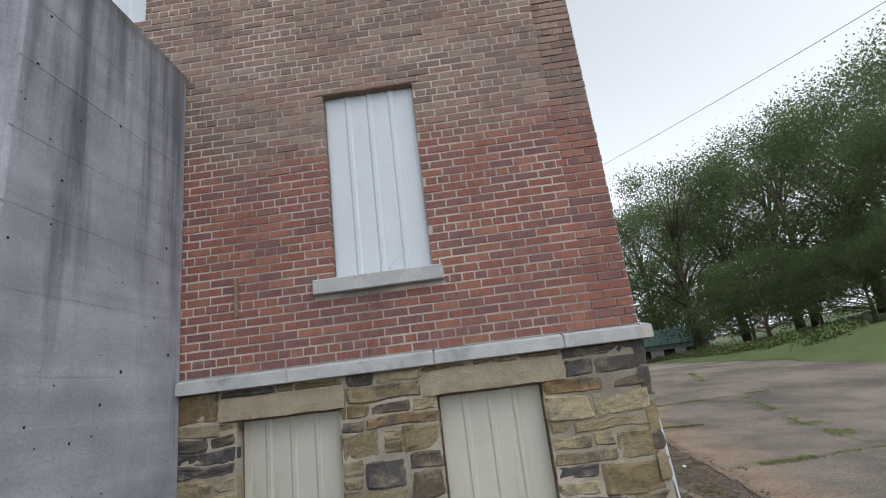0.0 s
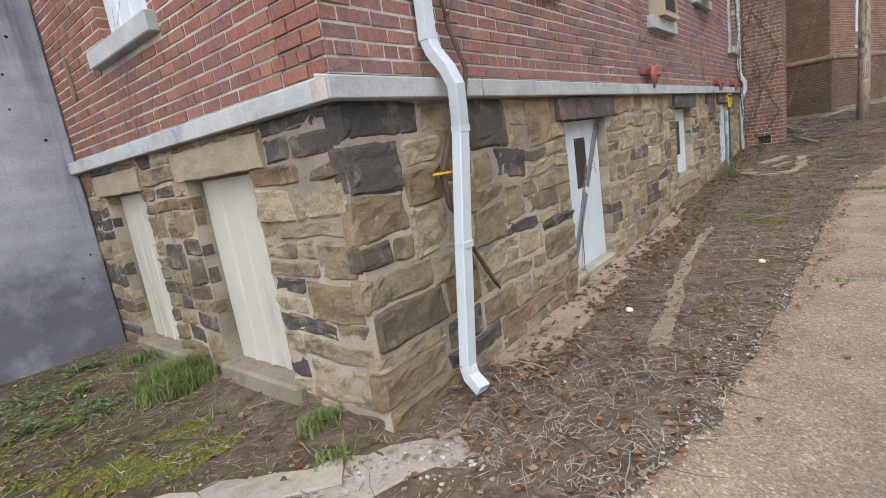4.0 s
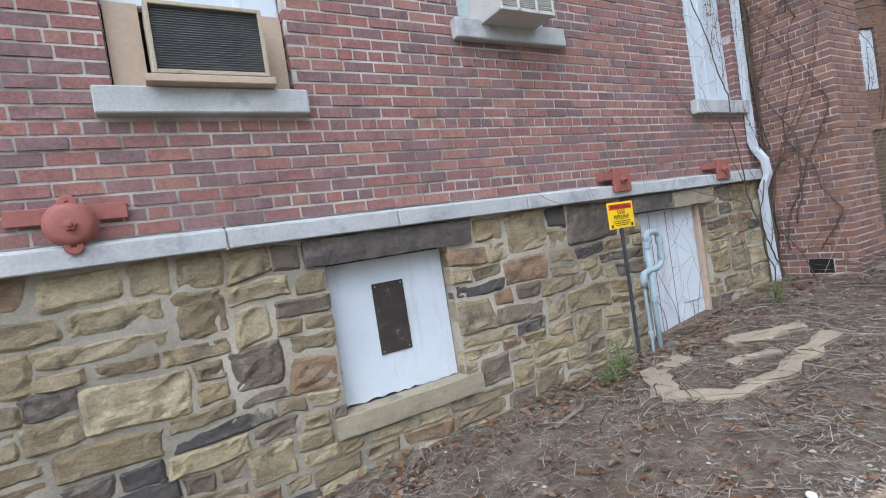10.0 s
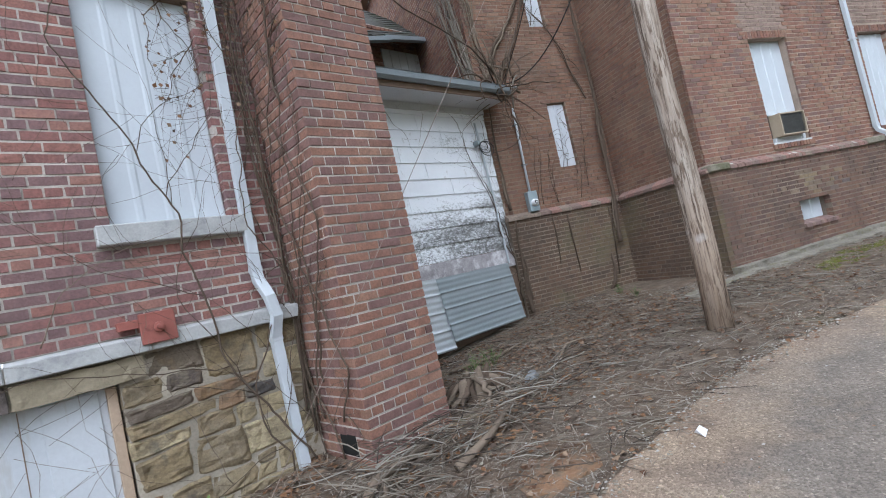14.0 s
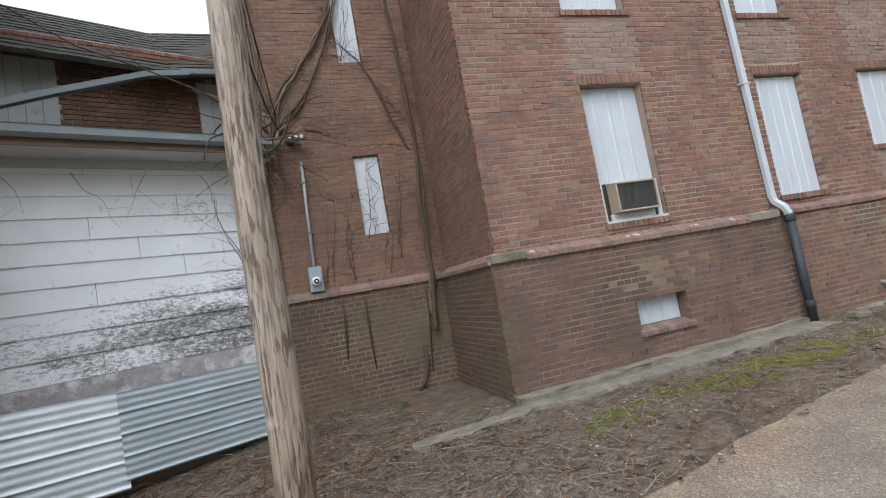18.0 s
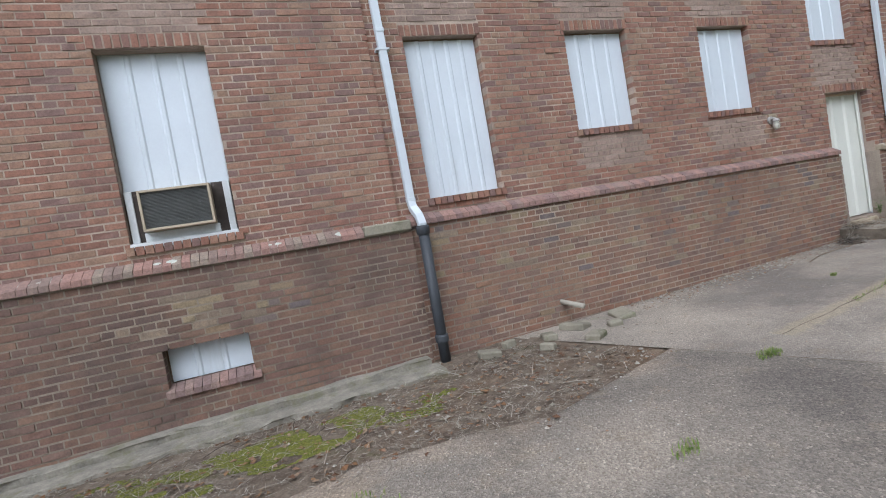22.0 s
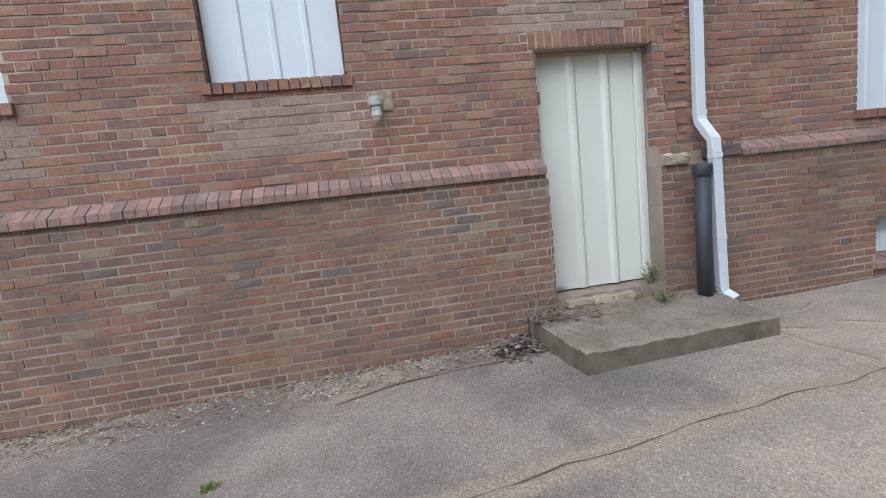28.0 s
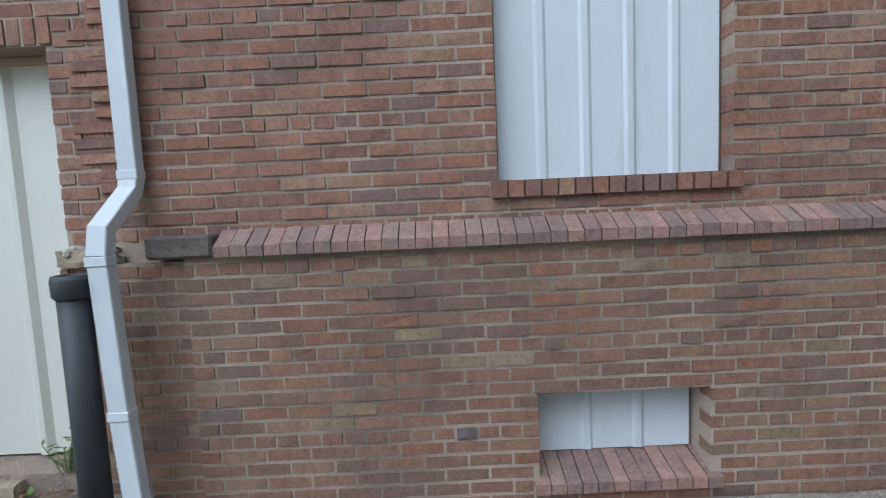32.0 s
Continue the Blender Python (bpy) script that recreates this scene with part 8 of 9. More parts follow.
def moss(name, spots, seed, label="bright green moss patch"):
    rg = np.random.default_rng(seed)
    mb = Mesh()
    for cx, cy, r, n in spots:
        for i in range(int(n * 2.2)):
            a, q = rg.uniform(0, 6.3), r * rg.random() ** 0.6
            x, y = cx + q * math.cos(a) * 1.4, cy + q * math.sin(a) * 0.7
            if noise.noise((x * 5, y * 5, 4)) < -0.1:
                continue
            s = rg.uniform(0.007, 0.02)
            z = max(on_soil(x, y), ground_z(x, y) - 0.02) + 0.004
            mb.add([(s, 0, 0), (0, s, 0), (-s, 0, 0), (0, -s, 0), (0, 0, s * 0.4)], [(0, 1, 4), (1, 2, 4), (2, 3, 4), (3, 0, 4)], Matrix.Translation((x, y, z)) @ Matrix.Rotation(a, 4, "Z"))
    return tagged(mb.ob(name, MOSS), label, "moss", kind="stuff")


moss("moss_by_wall", [(5.25, -0.95, 0.28, 900), (4.75, -1.15, 0.24, 700), (5.75, -1.15, 0.2, 160), (2.2, -1.1, 0.2, 60), (3.4, -1.2, 0.2, 60), (9.6, -1.7, 0.3, 300)], 401)
moss("moss_by_plinth", [(18.6, -3.2, 0.46, 4200), (19.2, -3.45, 0.42, 3600), (18.1, -3.05, 0.3, 900), (19.9, -3.85, 0.3, 400), (17.6, -2.75, 0.4, 500), (17.0, -2.6, 0.3, 300)], 402)
moss("moss_by_end_wall", [(-0.75, 1.15, 0.36, 1500), (-0.6, 0.75, 0.2, 300), (-0.9, 2.2, 0.45, 450), (-0.5, 2.9, 0.35, 300), (-1.3, 1.6, 0.4, 250)], 403)


def grass_tuft(x, y, z, n, h, spread, seed, label="green grass tuft growing from a joint"):
    rg = random.Random(seed)
    mb = Mesh()
    if "joint" in label:
        n, h = int(n * 1.6), h * 0.5
    for i in range(n):
        a = rg.uniform(0, 6.3)
        r = spread * rg.random()
        p = Vector((r * math.cos(a), r * math.sin(a) * 0.6, 0))
        b, ln, w = rg.uniform(0, 6.3), h * rg.uniform(0.5, 1.1), rg.uniform(0.0025, 0.005)
        lean = rg.uniform(0.2, 0.9)
        d = Vector((math.cos(b), math.sin(b), 0))
        s = Vector((-d.y, d.x, 0)) * w
        m1 = p + d * ln * lean * 0.35 + Vector((0, 0, ln * 0.6))
        m2 = p + d * ln * lean + Vector((0, 0, ln * (0.95 - 0.4 * lean)))
        mb.add([tuple(p - s), tuple(p + s), tuple(m1 + s * 0.8), tuple(m1 - s * 0.8), tuple(m2)], [(0, 1, 2, 3), (3, 2, 4)])
    return tagged(mb.ob("grass_tuft", LEAF_GRASS, None, pose(x, y, z)), label, "grass", kind="stuff")


def weed(x, y, z, n, h, spread, seed, label="leafy green weed at the wall foot"):
    rg = random.Random(seed)
    root = thing("weed", pose(x, y, z), label, "weed", "leafy weeds")
    st_, lf = Mesh(), Mesh()
    for i in range(n):
        a, q = rg.uniform(0, 6.3), spread * rg.random()
        tip = Vector((q * math.cos(a), q * math.sin(a), h * rg.uniform(0.4, 1.0)))
        st_.tube([(q * 0.2 * math.cos(a), q * 0.2 * math.sin(a), 0), tuple(tip * 0.6), tuple(tip)], 0.002, 4)
        for k in range(7):
            c = tip * (0.35 + 0.65 * k / 6)
            b, s = rg.uniform(0, 6.3), rg.uniform(0.012, 0.028)
            e = Vector((math.cos(b), math.sin(b), rg.uniform(-0.1, 0.5))).normalized()
            o = e.cross(Vector((0, 0, 1))).normalized() * s * 0.45
            lf.add([tuple(c), tuple(c + e * s + o), tuple(c + e * s * 2.1), tuple(c + e * s - o)], [(0, 1, 2, 3)])
    tagged(st_.ob("stalk", LEAF_WEED, root), kind="stuff")
    tagged(lf.ob("foliage", LEAF_WEED, root), kind="stuff")
    return root


for i, (x, y, n, h, s) in enumerate(((24.1, -6.25, 50, 0.09, 0.09), (24.24, -6.78, 60, 0.12, 0.09), (24.15, -7.2, 45, 0.1, 0.07), (23.62, -6.58, 50, 0.1, 0.08), (24.0, -7.67, 80, 0.11, 0.12), (24.5, -5.73, 40, 0.09, 0.06),
                                     (20.1, -5.8, 40, 0.1, 0.12), (21.7, -5.78, 90, 0.1, 0.14), (-0.45, -1.5, 70, 0.1, 0.2), (10.95, -2.75, 120, 0.1, 0.35), (11.3, -3.0, 100, 0.09, 0.3))):
    grass_tuft(x, y, on_lot(x, y), n, h, s, 500 + i)


def grass_line(name, pts, n, h, spread, seed, label):
    """Short grass grown along a joint, thicker in some stretches."""
    rg = random.Random(seed)
    mb = Mesh()
    for i in range(n):
        t = rg.random() * (len(pts) - 1)
        k = min(int(t), len(pts) - 2)
        x = pts[k][0] + (pts[k + 1][0] - pts[k][0]) * (t - k) + rg.gauss(0, spread)
        y = pts[k][1] + (pts[k + 1][1] - pts[k][1]) * (t - k) + rg.gauss(0, spread)
        if noise.noise((x * 2.2, y * 2.2, seed)) < -0.12:
            continue
        b, ln, w, lean = rg.uniform(0, 6.3), h * rg.uniform(0.4, 1.1), rg.uniform(0.002, 0.0045), rg.uniform(0.3, 1.1)
        p, d = Vector((x, y, on_lot(x, y))), Vector((math.cos(b), math.sin(b), 0))
        q = Vector((-d.y, d.x, 0)) * w
        m1, m2 = p + d * ln * lean * 0.35 + Vector((0, 0, ln * 0.6)), p + d * ln * lean + Vector((0, 0, ln * 0.6))
        mb.add([tuple(p - q), tuple(p + q), tuple(m1 + q * 0.8), tuple(m1 - q * 0.8), tuple(m2)], [(0, 1, 2, 3), (3, 2, 4)])
    return tagged(mb.ob(name, LEAF_GRASS), label, "grass", kind="stuff")


for i, (pts, n, sp) in enumerate(([((2.9, -1.75), (3.05, -2.85)), 900, 0.06], [((3.05, -3.0), (3.2, -4.4)), 300, 0.03], [((6.35, -1.85), (6.15, -2.8)), 700, 0.06], [((0.02, -1.65), (0.0, -2.3)), 500, 0.04], [((4.0, -3.95), (5.8, -4.25)), 1500, 0.12], [((9.1, -2.6), (9.25, -4.2)), 700, 0.06], [((9.3, -4.6), (9.5, -6.0)), 500, 0.05], [((6.6, -4.45), (9.0, -5.0)), 900, 0.08], [((18.85, -4.6), (18.7, -5.2)), 900, 0.07], [((24.35, -6.62), (24.1, -7.4)), 130, 0.03], [((23.3, -6.04), (24.5, -6.35)), 110, 0.02], [((3.3, -5.5), (3.6, -8.5)), 700, 0.08], [((12.6, -5.7), (16.0, -6.8)), 900, 0.1], [((11.16, -2.8), (11.12, -3.4)), 90, 0.05])):
    grass_line("joint_grass", pts, n, 0.055, sp, 560 + i, "short green grass growing along a joint in the lot")
for i, (x, y, n, h, s) in enumerate(((-0.2, 2.2, 150, 0.17, 0.4), (-0.3, 1.9, 150, 0.16, 0.36), (-0.15, 2.05, 60, 0.24, 0.25), (-0.14, 0.42, 40, 0.12, 0.22), (-0.2, 2.95, 40, 0.1, 0.26), (-0.3, 0.1, 24, 0.1, 0.16))):
    grass_tuft(x, y, on_soil(x, y), n * 4, h, s * 0.8, 550 + i, "bright green grass clump at the end wall")
for i, (x, y, n, h, s) in enumerate(((-0.9, 2.9, 30, 0.05, 0.4), (-1.25, 3.0, 26, 0.05, 0.35), (-0.75, 2.1, 26, 0.045, 0.35), (-0.55, 3.3, 22, 0.05, 0.3), (-1.5, 2.5, 24, 0.05, 0.4), (-0.7, 2.6, 14, 0.12, 0.3), (-1.1, 2.3, 12, 0.1, 0.3), (-0.45, 3.2, 10, 0.12, 0.25), (8.0, -0.28, 16, 0.3, 0.2), (7.8, -0.35, 14, 0.22, 0.2), (10.1, -0.45, 20, 0.32, 0.16), (12.75, -0.35, 26, 0.38, 0.14), (13.3, 0.0, 12, 0.25, 0.16), (16.3, -0.3, 10, 0.15, 0.12), (16.6, 0.1, 10, 0.16, 0.14), (5.0, -0.4, 8, 0.08, 0.12), (4.3, -0.5, 8, 0.07, 0.12))):
    weed(x, y, on_soil(x, y), n, h, s, 600 + i)
p = b_point(10.18, 0.02)
weed(p.x, p.y, 1.21, 12, 0.22, 0.1, 640, "small green weed growing at the door jamb")
p = b_point(10.1, 0.3)
weed(p.x, p.y, 1.15, 10, 0.1, 0.14, 641, "small green weed on the landing")
p = b_point(9.4, 0.2)
for i in range(26):
    rg1 = random.Random(700 + i)
    u, dd = 9.02 + 0.55 * rg1.random(), 0.08 + 0.3 * rg1.random()
    if i < 20:
        u, dd = 8.85 + 0.35 * rg1.random(), 0.14 + 0.28 * rg1.random()
    q = b_point(u, dd)
    z = 1.165 if u > 9.06 else ground_z(q.x, q.y) + 0.02
    a, ln = rg1.uniform(0, 6.3), rg1.uniform(0.1, 0.3)
    tagged(Mesh().tube([(0, 0, 0.008), (ln * 0.5 * math.cos(a), ln * 0.5 * math.sin(a), 0.02 + 0.05 * rg1.random()), (ln * math.cos(a + 0.3), ln * math.sin(a + 0.3), 0.012)], 0.003, 5).ob("dead_stem", TWIG, None, pose(q.x, q.y, z)), "dry dead stem lying beside the door", "dead stem", "dead stems by the door")
hp = Mesh()
rg1 = random.Random(76)
for i in range(110):
    u, dd = 8.92 + 0.5 * rg1.random() ** 1.4, 0.06 + 0.3 * rg1.random()
    q = b_point(u, dd)
    z = (1.13 if u > 9.03 else ground_z(q.x, q.y) + 0.02) + 0.07 * rg1.random() * (9.5 - u)
    a, ln = rg1.uniform(0, 6.3), rg1.uniform(0.08, 0.26)
    hp.tube([(q.x, q.y, z), (q.x + ln * 0.5 * math.cos(a), q.y + ln * 0.5 * math.sin(a), z + 0.05 * rg1.random()), (q.x + ln * math.cos(a + 0.3), q.y + ln * math.sin(a + 0.3), z + 0.01)], (0.0035, 0.003, 0.0015), 5)
tagged(hp.ob("stem_heap", STICKS), "heap of dry stems at the foot of the door jamb", "twigs", kind="stuff")
lf = Mesh()
rg1 = random.Random(77)
for i in range(300):
    pu, pd = rg1.gauss(0, 0.5), rg1.gauss(0, 0.45)
    q = b_point(8.84 + 0.2 * pu, 0.36 + 0.2 * max(pd, -0.95))
    z = ground_z(q.x, q.y) + 0.02 + 0.13 * max(0.05, 1 - pu * pu - pd * pd) * rg1.random()
    a, s = rg1.uniform(0, 6.3), rg1.uniform(0.02, 0.045)
    e, o = Vector((math.cos(a), math.sin(a), rg1.uniform(-0.3, 0.5))) * s, Vector((-math.sin(a), math.cos(a), 0)) * s * 0.5
    c = Vector((q.x, q.y, z))
    lf.add([tuple(c), tuple(c + e * 0.5 + o), tuple(c + e), tuple(c + e * 0.5 - o)], [(0, 1, 2, 3)])
for i, (u, dd, h, lean) in enumerate(((9.06, 0.2, 0.42, 0.02), (9.1, 0.13, 0.3, -0.06), (9.0, 0.24, 0.34, 0.1), (9.14, 0.16, 0.24, 0.12), (8.96, 0.3, 0.26, -0.12))):
    q = b_point(u, dd)
    z = ground_z(q.x, q.y) if u < 9.05 else 1.12
    h *= 1.0 if u < 9.05 else 0.7
    tagged(Mesh().tube([(0, 0, -0.01), (lean * 0.3, 0.01, h * 0.45), (lean * 0.2, -0.02, h * 0.7), (lean * 1.2, 0.02, h)], (0.006, 0.005, 0.005, 0.003), 6).ob("dead_stem", STICKS, None, pose(q.x, q.y, z)), "pale dead stem standing beside the door jamb", "dead stem", "dead stems by the door")
tagged(lf.ob("leaf_pile", STICKS), "pile of brown leaves at the landing's corner", "litter", kind="stuff")

# litter and dirt washed along the foot of the long wall
wf, sw = Mesh(), Mesh()
rg1 = random.Random(78)
for i in range(900):
    u = rg1.uniform(4.9, 9.0)
    q = b_point(u, 0.12 + 0.4 * rg1.random() ** 2)
    z = ground_z(q.x, q.y) + 0.016 + 0.015 * rg1.random()
    a, s = rg1.uniform(0, 6.3), rg1.uniform(0.012, 0.04)
    e, o = Vector((math.cos(a), math.sin(a), rg1.uniform(-0.1, 0.35))) * s, Vector((-math.sin(a), math.cos(a), 0)) * s * rg1.uniform(0.15, 0.5)
    c = Vector((q.x, q.y, z))
    wf.add([tuple(c), tuple(c + e * 0.5 + o), tuple(c + e), tuple(c + e * 0.5 - o)], [(0, 1, 2, 3)])
for i in range(420):
    c = Vector(b_point(rg1.uniform(4.9, 9.0), 0.1 + 0.75 * rg1.random() ** 1.7))
    c.z = ground_z(c.x, c.y) + 0.02
    a, ln, w = rg1.gauss(-0.39, 0.7), rg1.uniform(0.06, 0.3), rg1.uniform(0.0015, 0.0035)
    e, o = Vector((math.cos(a), math.sin(a), rg1.uniform(-0.02, 0.06))) * ln, Vector((-math.sin(a), math.cos(a), 0)) * w
    k = o * rg1.uniform(-9, 9)
    sw.add([tuple(c - o), tuple(c + o), tuple(c + e * 0.5 + k + o + Vector((0, 0, 0.008))), tuple(c + e * 0.5 + k - o + Vector((0, 0, 0.008))), tuple(c + e)], [(0, 1, 2, 3), (3, 2, 4)])
tagged(sw.ob("wall_foot_straw", STRAW), "dead straw scattered along the brick wall", "straw", kind="stuff")
for i in range(260):
    q = b_point(rg1.uniform(9.1, 10.35), 0.06 + 0.4 * rg1.random() ** 1.6)
    z = 1.15 + 0.02 * rg1.random()
    a, s = rg1.uniform(0, 6.3), rg1.uniform(0.012, 0.045)
    e, o = Vector((math.cos(a), math.sin(a), rg1.uniform(-0.1, 0.4))) * s, Vector((-math.sin(a), math.cos(a), 0)) * s * rg1.uniform(0.1, 0.45)
    c = Vector((q.x, q.y, z))
    wf.add([tuple(c), tuple(c + e * 0.5 + o), tuple(c + e), tuple(c + e * 0.5 - o)], [(0, 1, 2, 3)])
tagged(wf.ob("wall_foot_litter", LEAF_DRY), "dry leaf scraps along the brick wall and on the landing", "litter", kind="stuff")
pebbles("wall_foot_grit", [tuple(b_point(float(u), float(0.1 + 0.45 * e * e))[:2]) for u, e in zip(rg0.uniform(4.8, 9.1, 1300), rg0.uniform(0, 1, 1300))], (0.004, 0.016), PEBBLE, "grit washed along the foot of the brick wall", 306, on_lot)
pebbles("apron_grit", [tuple(b_point(float(u), float(d))[:2]) for u, d in zip(rg0.uniform(4.5, 13, 1500), rg0.uniform(0.3, 3.2, 1500))], (0.003, 0.008), PEBBLE, "fine loose grit on the pavement", 307, on_lot)

# ---- bare vines on the walls ----


def vine(m, u, z, ang, length, r, seed, mat=None, label="bare brown vine climbing the brick", branch=0.35, off=0.012, wander=0.22, depth=2, leaves=0, lim=(-99, 99)):
    """A bare climber: a crooked stem with forks, held flat on a wall."""
    rg = random.Random(seed)
    root = thing("climbing_vine", m, label, "vine", "bare climbing vines")
    lv, br = Mesh(), Mesh()

    def grow(u, z, a, ln, r, level, name):
        pts, rad = [(u, -off - r, z)], [r]
        step = 0.07 + 0.04 * level
        n = max(3, int(ln / step))
        kids, a0 = [], a
        for i in range(n):
            a = min(max(a + rg.gauss(0, wander), a0 - 0.6), a0 + 0.6)
            u += step * math.sin(a)
            if not lim[0] < u < lim[1]:
                a, a0 = -a, -a0
                u = min(max(u, lim[0]), lim[1])
            z += step * math.cos(a)
            pts.append((u, -off - r - 0.015 * rg.random(), z))
            rad.append(max(0.0012, r * (1 - 0.85 * (i + 1) / n)))
            if level < depth and rg.random() < branch * step / 0.1:
                kids.append((u, z, a + rg.choice((-1, 1)) * rg.uniform(0.4, 1.1), ln * rg.uniform(0.15, 0.4), rad[-1] * 0.5))
            if leaves and rg.random() < leaves:
                s, b = rg.uniform(0.015, 0.03), rg.uniform(0, 6.3)
                c = Vector(pts[-1]) + Vector((0, -0.015, 0))
                e, o = Vector((math.cos(b), -0.3, math.sin(b))) * s, Vector((-math.sin(b), -0.1, math.cos(b))) * s * 0.6
                lv.add([tuple(c), tuple(c + e * 0.6 + o), tuple(c + e * 1.4), tuple(c + e * 0.6 - o)], [(0, 1, 2, 3)])
        if level:
            br.tube(pts, rad, 5 if r > 0.004 else 4)
        else:
            Mesh().tube(pts, rad, 6).ob(name, mat or BARK, root, smooth=True)
        for k in kids:
            grow(*k, level + 1, "branch")

    grow(u, z, ang, length, r, 0, "stem")
    if br.v:
        tagged(br.ob("tendril", mat or BARK, root, smooth=True), kind="stuff")
    if lv.v:
        tagged(lv.ob("foliage", LEAF_DRY, root), kind="stuff")
    return root


def climber(m, knots, r, strands, seed, label, gap=0.03, twigs=0.5, mat=None, off=0.02):
    """Bare stems that follow a line of knots (u, z) up a wall, some side by side, with short twigs."""
    rg = random.Random(seed)
    root = thing("climbing_vine", m, label, "vine", "bare climbing vines")
    tw = Mesh()
    ks = [Vector((u, 0, z)) for u, z in knots]
    ks = [ks[0] * 2 - ks[1]] + ks + [ks[-1] * 2 - ks[-2]]
    for b in range(strands):
        shift, ph = rg.gauss(0, gap) if b else 0.0, rg.uniform(0, 50)
        pts, rad = [], []
        rb = r * (rg.uniform(0.4, 0.9) if b else 1.0)
        total = 8 * (len(ks) - 3)
        first, last = (0, total) if not b else (int(rg.uniform(0, 0.25) * total), int(rg.uniform(0.6, 1.0) * total))
        for k in range(first, last + 1):
            c, f = min(k // 8, len(ks) - 4), k / 8 - min(k // 8, len(ks) - 4)
            p0, p1, p2, p3 = ks[c:c + 4]
            p = 0.5 * (2 * p1 + (p2 - p0) * f + (2 * p0 - 5 * p1 + 4 * p2 - p3) * f * f + (3 * p1 - p0 - 3 * p2 + p3) * f ** 3)
            w = 0.03 + gap * (1.0 if b else 0.3)
            p = p + Vector((shift + w * noise.noise((p.z * 1.7, ph, 1)) + 0.4 * w * noise.noise((p.z * 6, ph, 4)), -off - rb - gap * 0.6 * abs(noise.noise((p.z * 1.3, ph, 9))), 0.4 * w * noise.noise((p.x * 6, ph, 7))))
            pts.append(tuple(p))
            rad.append(rb * (1 - 0.7 * (k - first) / max(1, last - first)) * (0.85 + 0.3 * abs(noise.noise((p.z * 4, ph, 3)))))
            if rg.random() < twigs * 0.35:
                a, ln = rg.uniform(-1.9, 1.9), rg.uniform(0.12, 0.45)
                q = [p]
                for _ in range(5):
                    a += rg.gauss(0, 0.35)
                    q.append(q[-1] + Vector((math.sin(a), rg.uniform(-0.12, 0.1), math.cos(a))) * ln / 5)
                tw.tube([(v.x, min(v.y, -0.006), v.z) for v in q], [0.0045 - 0.0006 * k2 for k2 in range(6)], 4)
        Mesh().tube(pts, rad, 6).ob("stem", (mat or BARK) if b % 3 != 2 else TWIG, root, smooth=True)
    if tw.v:
        tagged(tw.ob("tendril", mat or BARK, root, smooth=True), kind="stuff")
    return root


# recessed wall: stems fanning out from the gutter end, a trunk in the inner corner
RV = "thick bare brown vine on the recessed brick wall"
climber(M_N, [(-3.7, 4.35), (-3.47, 4.78), (-3.22, 5.09), (-2.89, 5.69), (-2.61, 6.47), (-2.3, 7.37), (-1.99, 8.45)], 0.03, 2, 801, RV, 0.03)
climber(M_N, [(-3.8, 4.4), (-3.61, 5.03), (-3.26, 5.49), (-2.96, 5.87), (-2.7, 6.46), (-2.59, 6.97), (-2.62, 7.49), (-2.87, 8.05)], 0.026, 4, 802, RV, 0.05, 0.8)
climber(M_N, [(-2.55, 6.7), (-2.37, 7.2), (-2.68, 7.8), (-2.89, 8.15), (-2.95, 8.8)], 0.018, 2, 803, RV, 0.04)
climber(M_N, [(-2.5, 6.75), (-2.23, 7.16), (-1.92, 7.57), (-1.85, 8.3)], 0.014, 2, 804, RV, 0.04)
climber(M_N, [(-1.85, 4.17), (-2.01, 4.6), (-2.16, 5.08), (-2.37, 5.53), (-2.68, 5.89), (-2.8, 6.3)], 0.016, 2, 805, RV, 0.02, 0.7)
climber(M_N, [(-2.12, 4.95), (-1.95, 4.85), (-1.8, 4.6)], 0.009, 1, 806, RV)
climber(M_N @ pose(0, -0.1, 0), [(-1.95, 1.5), (-1.86, 2.3), (-1.84, 3.2), (-1.78, 4.0), (-1.8, 5.2), (-1.86, 6.6), (-1.84, 8.2)], 0.042, 4, 807, "thick vine trunk in the inner corner of the brick walls", 0.04, 0.6)
climber(M_N, [(-3.86, 2.4), (-3.87, 3.2), (-3.84, 4.2)], 0.03, 3, 808, RV, 0.03, 0.6)
climber(M_N @ pose(0, -0.1, 0), [(-3.92, 0.7), (-3.93, 1.3), (-3.9, 2.2)], 0.05, 2, 809, "thick dark vine trunk at the corner of the plinth", 0.03, 0.2)
for i, (k0, k1, k2) in enumerate((((-3.2, 2.4), (-3.12, 3.0), (-3.0, 3.7)), ((-2.9, 2.4), (-2.95, 3.1), (-2.75, 3.6)), ((-2.62, 2.95), (-2.55, 3.4), (-2.5, 4.0)), ((-2.42, 2.4), (-2.3, 3.0), (-2.38, 3.7)), ((-2.6, 5.6), (-2.5, 6.1), (-2.42, 6.6)), ((-3.3, 4.6), (-3.0, 4.5), (-2.75, 4.3)), ((-2.2, 2.6), (-2.1, 3.4), (-2.0, 4.1)))):
    climber(M_N, (k0, k1, k2), 0.007, 2, 815 + i, "thin bare vine on the recessed brick wall", 0.04, 0.7, off=-0.02 if i in (2, 4) else 0.01)
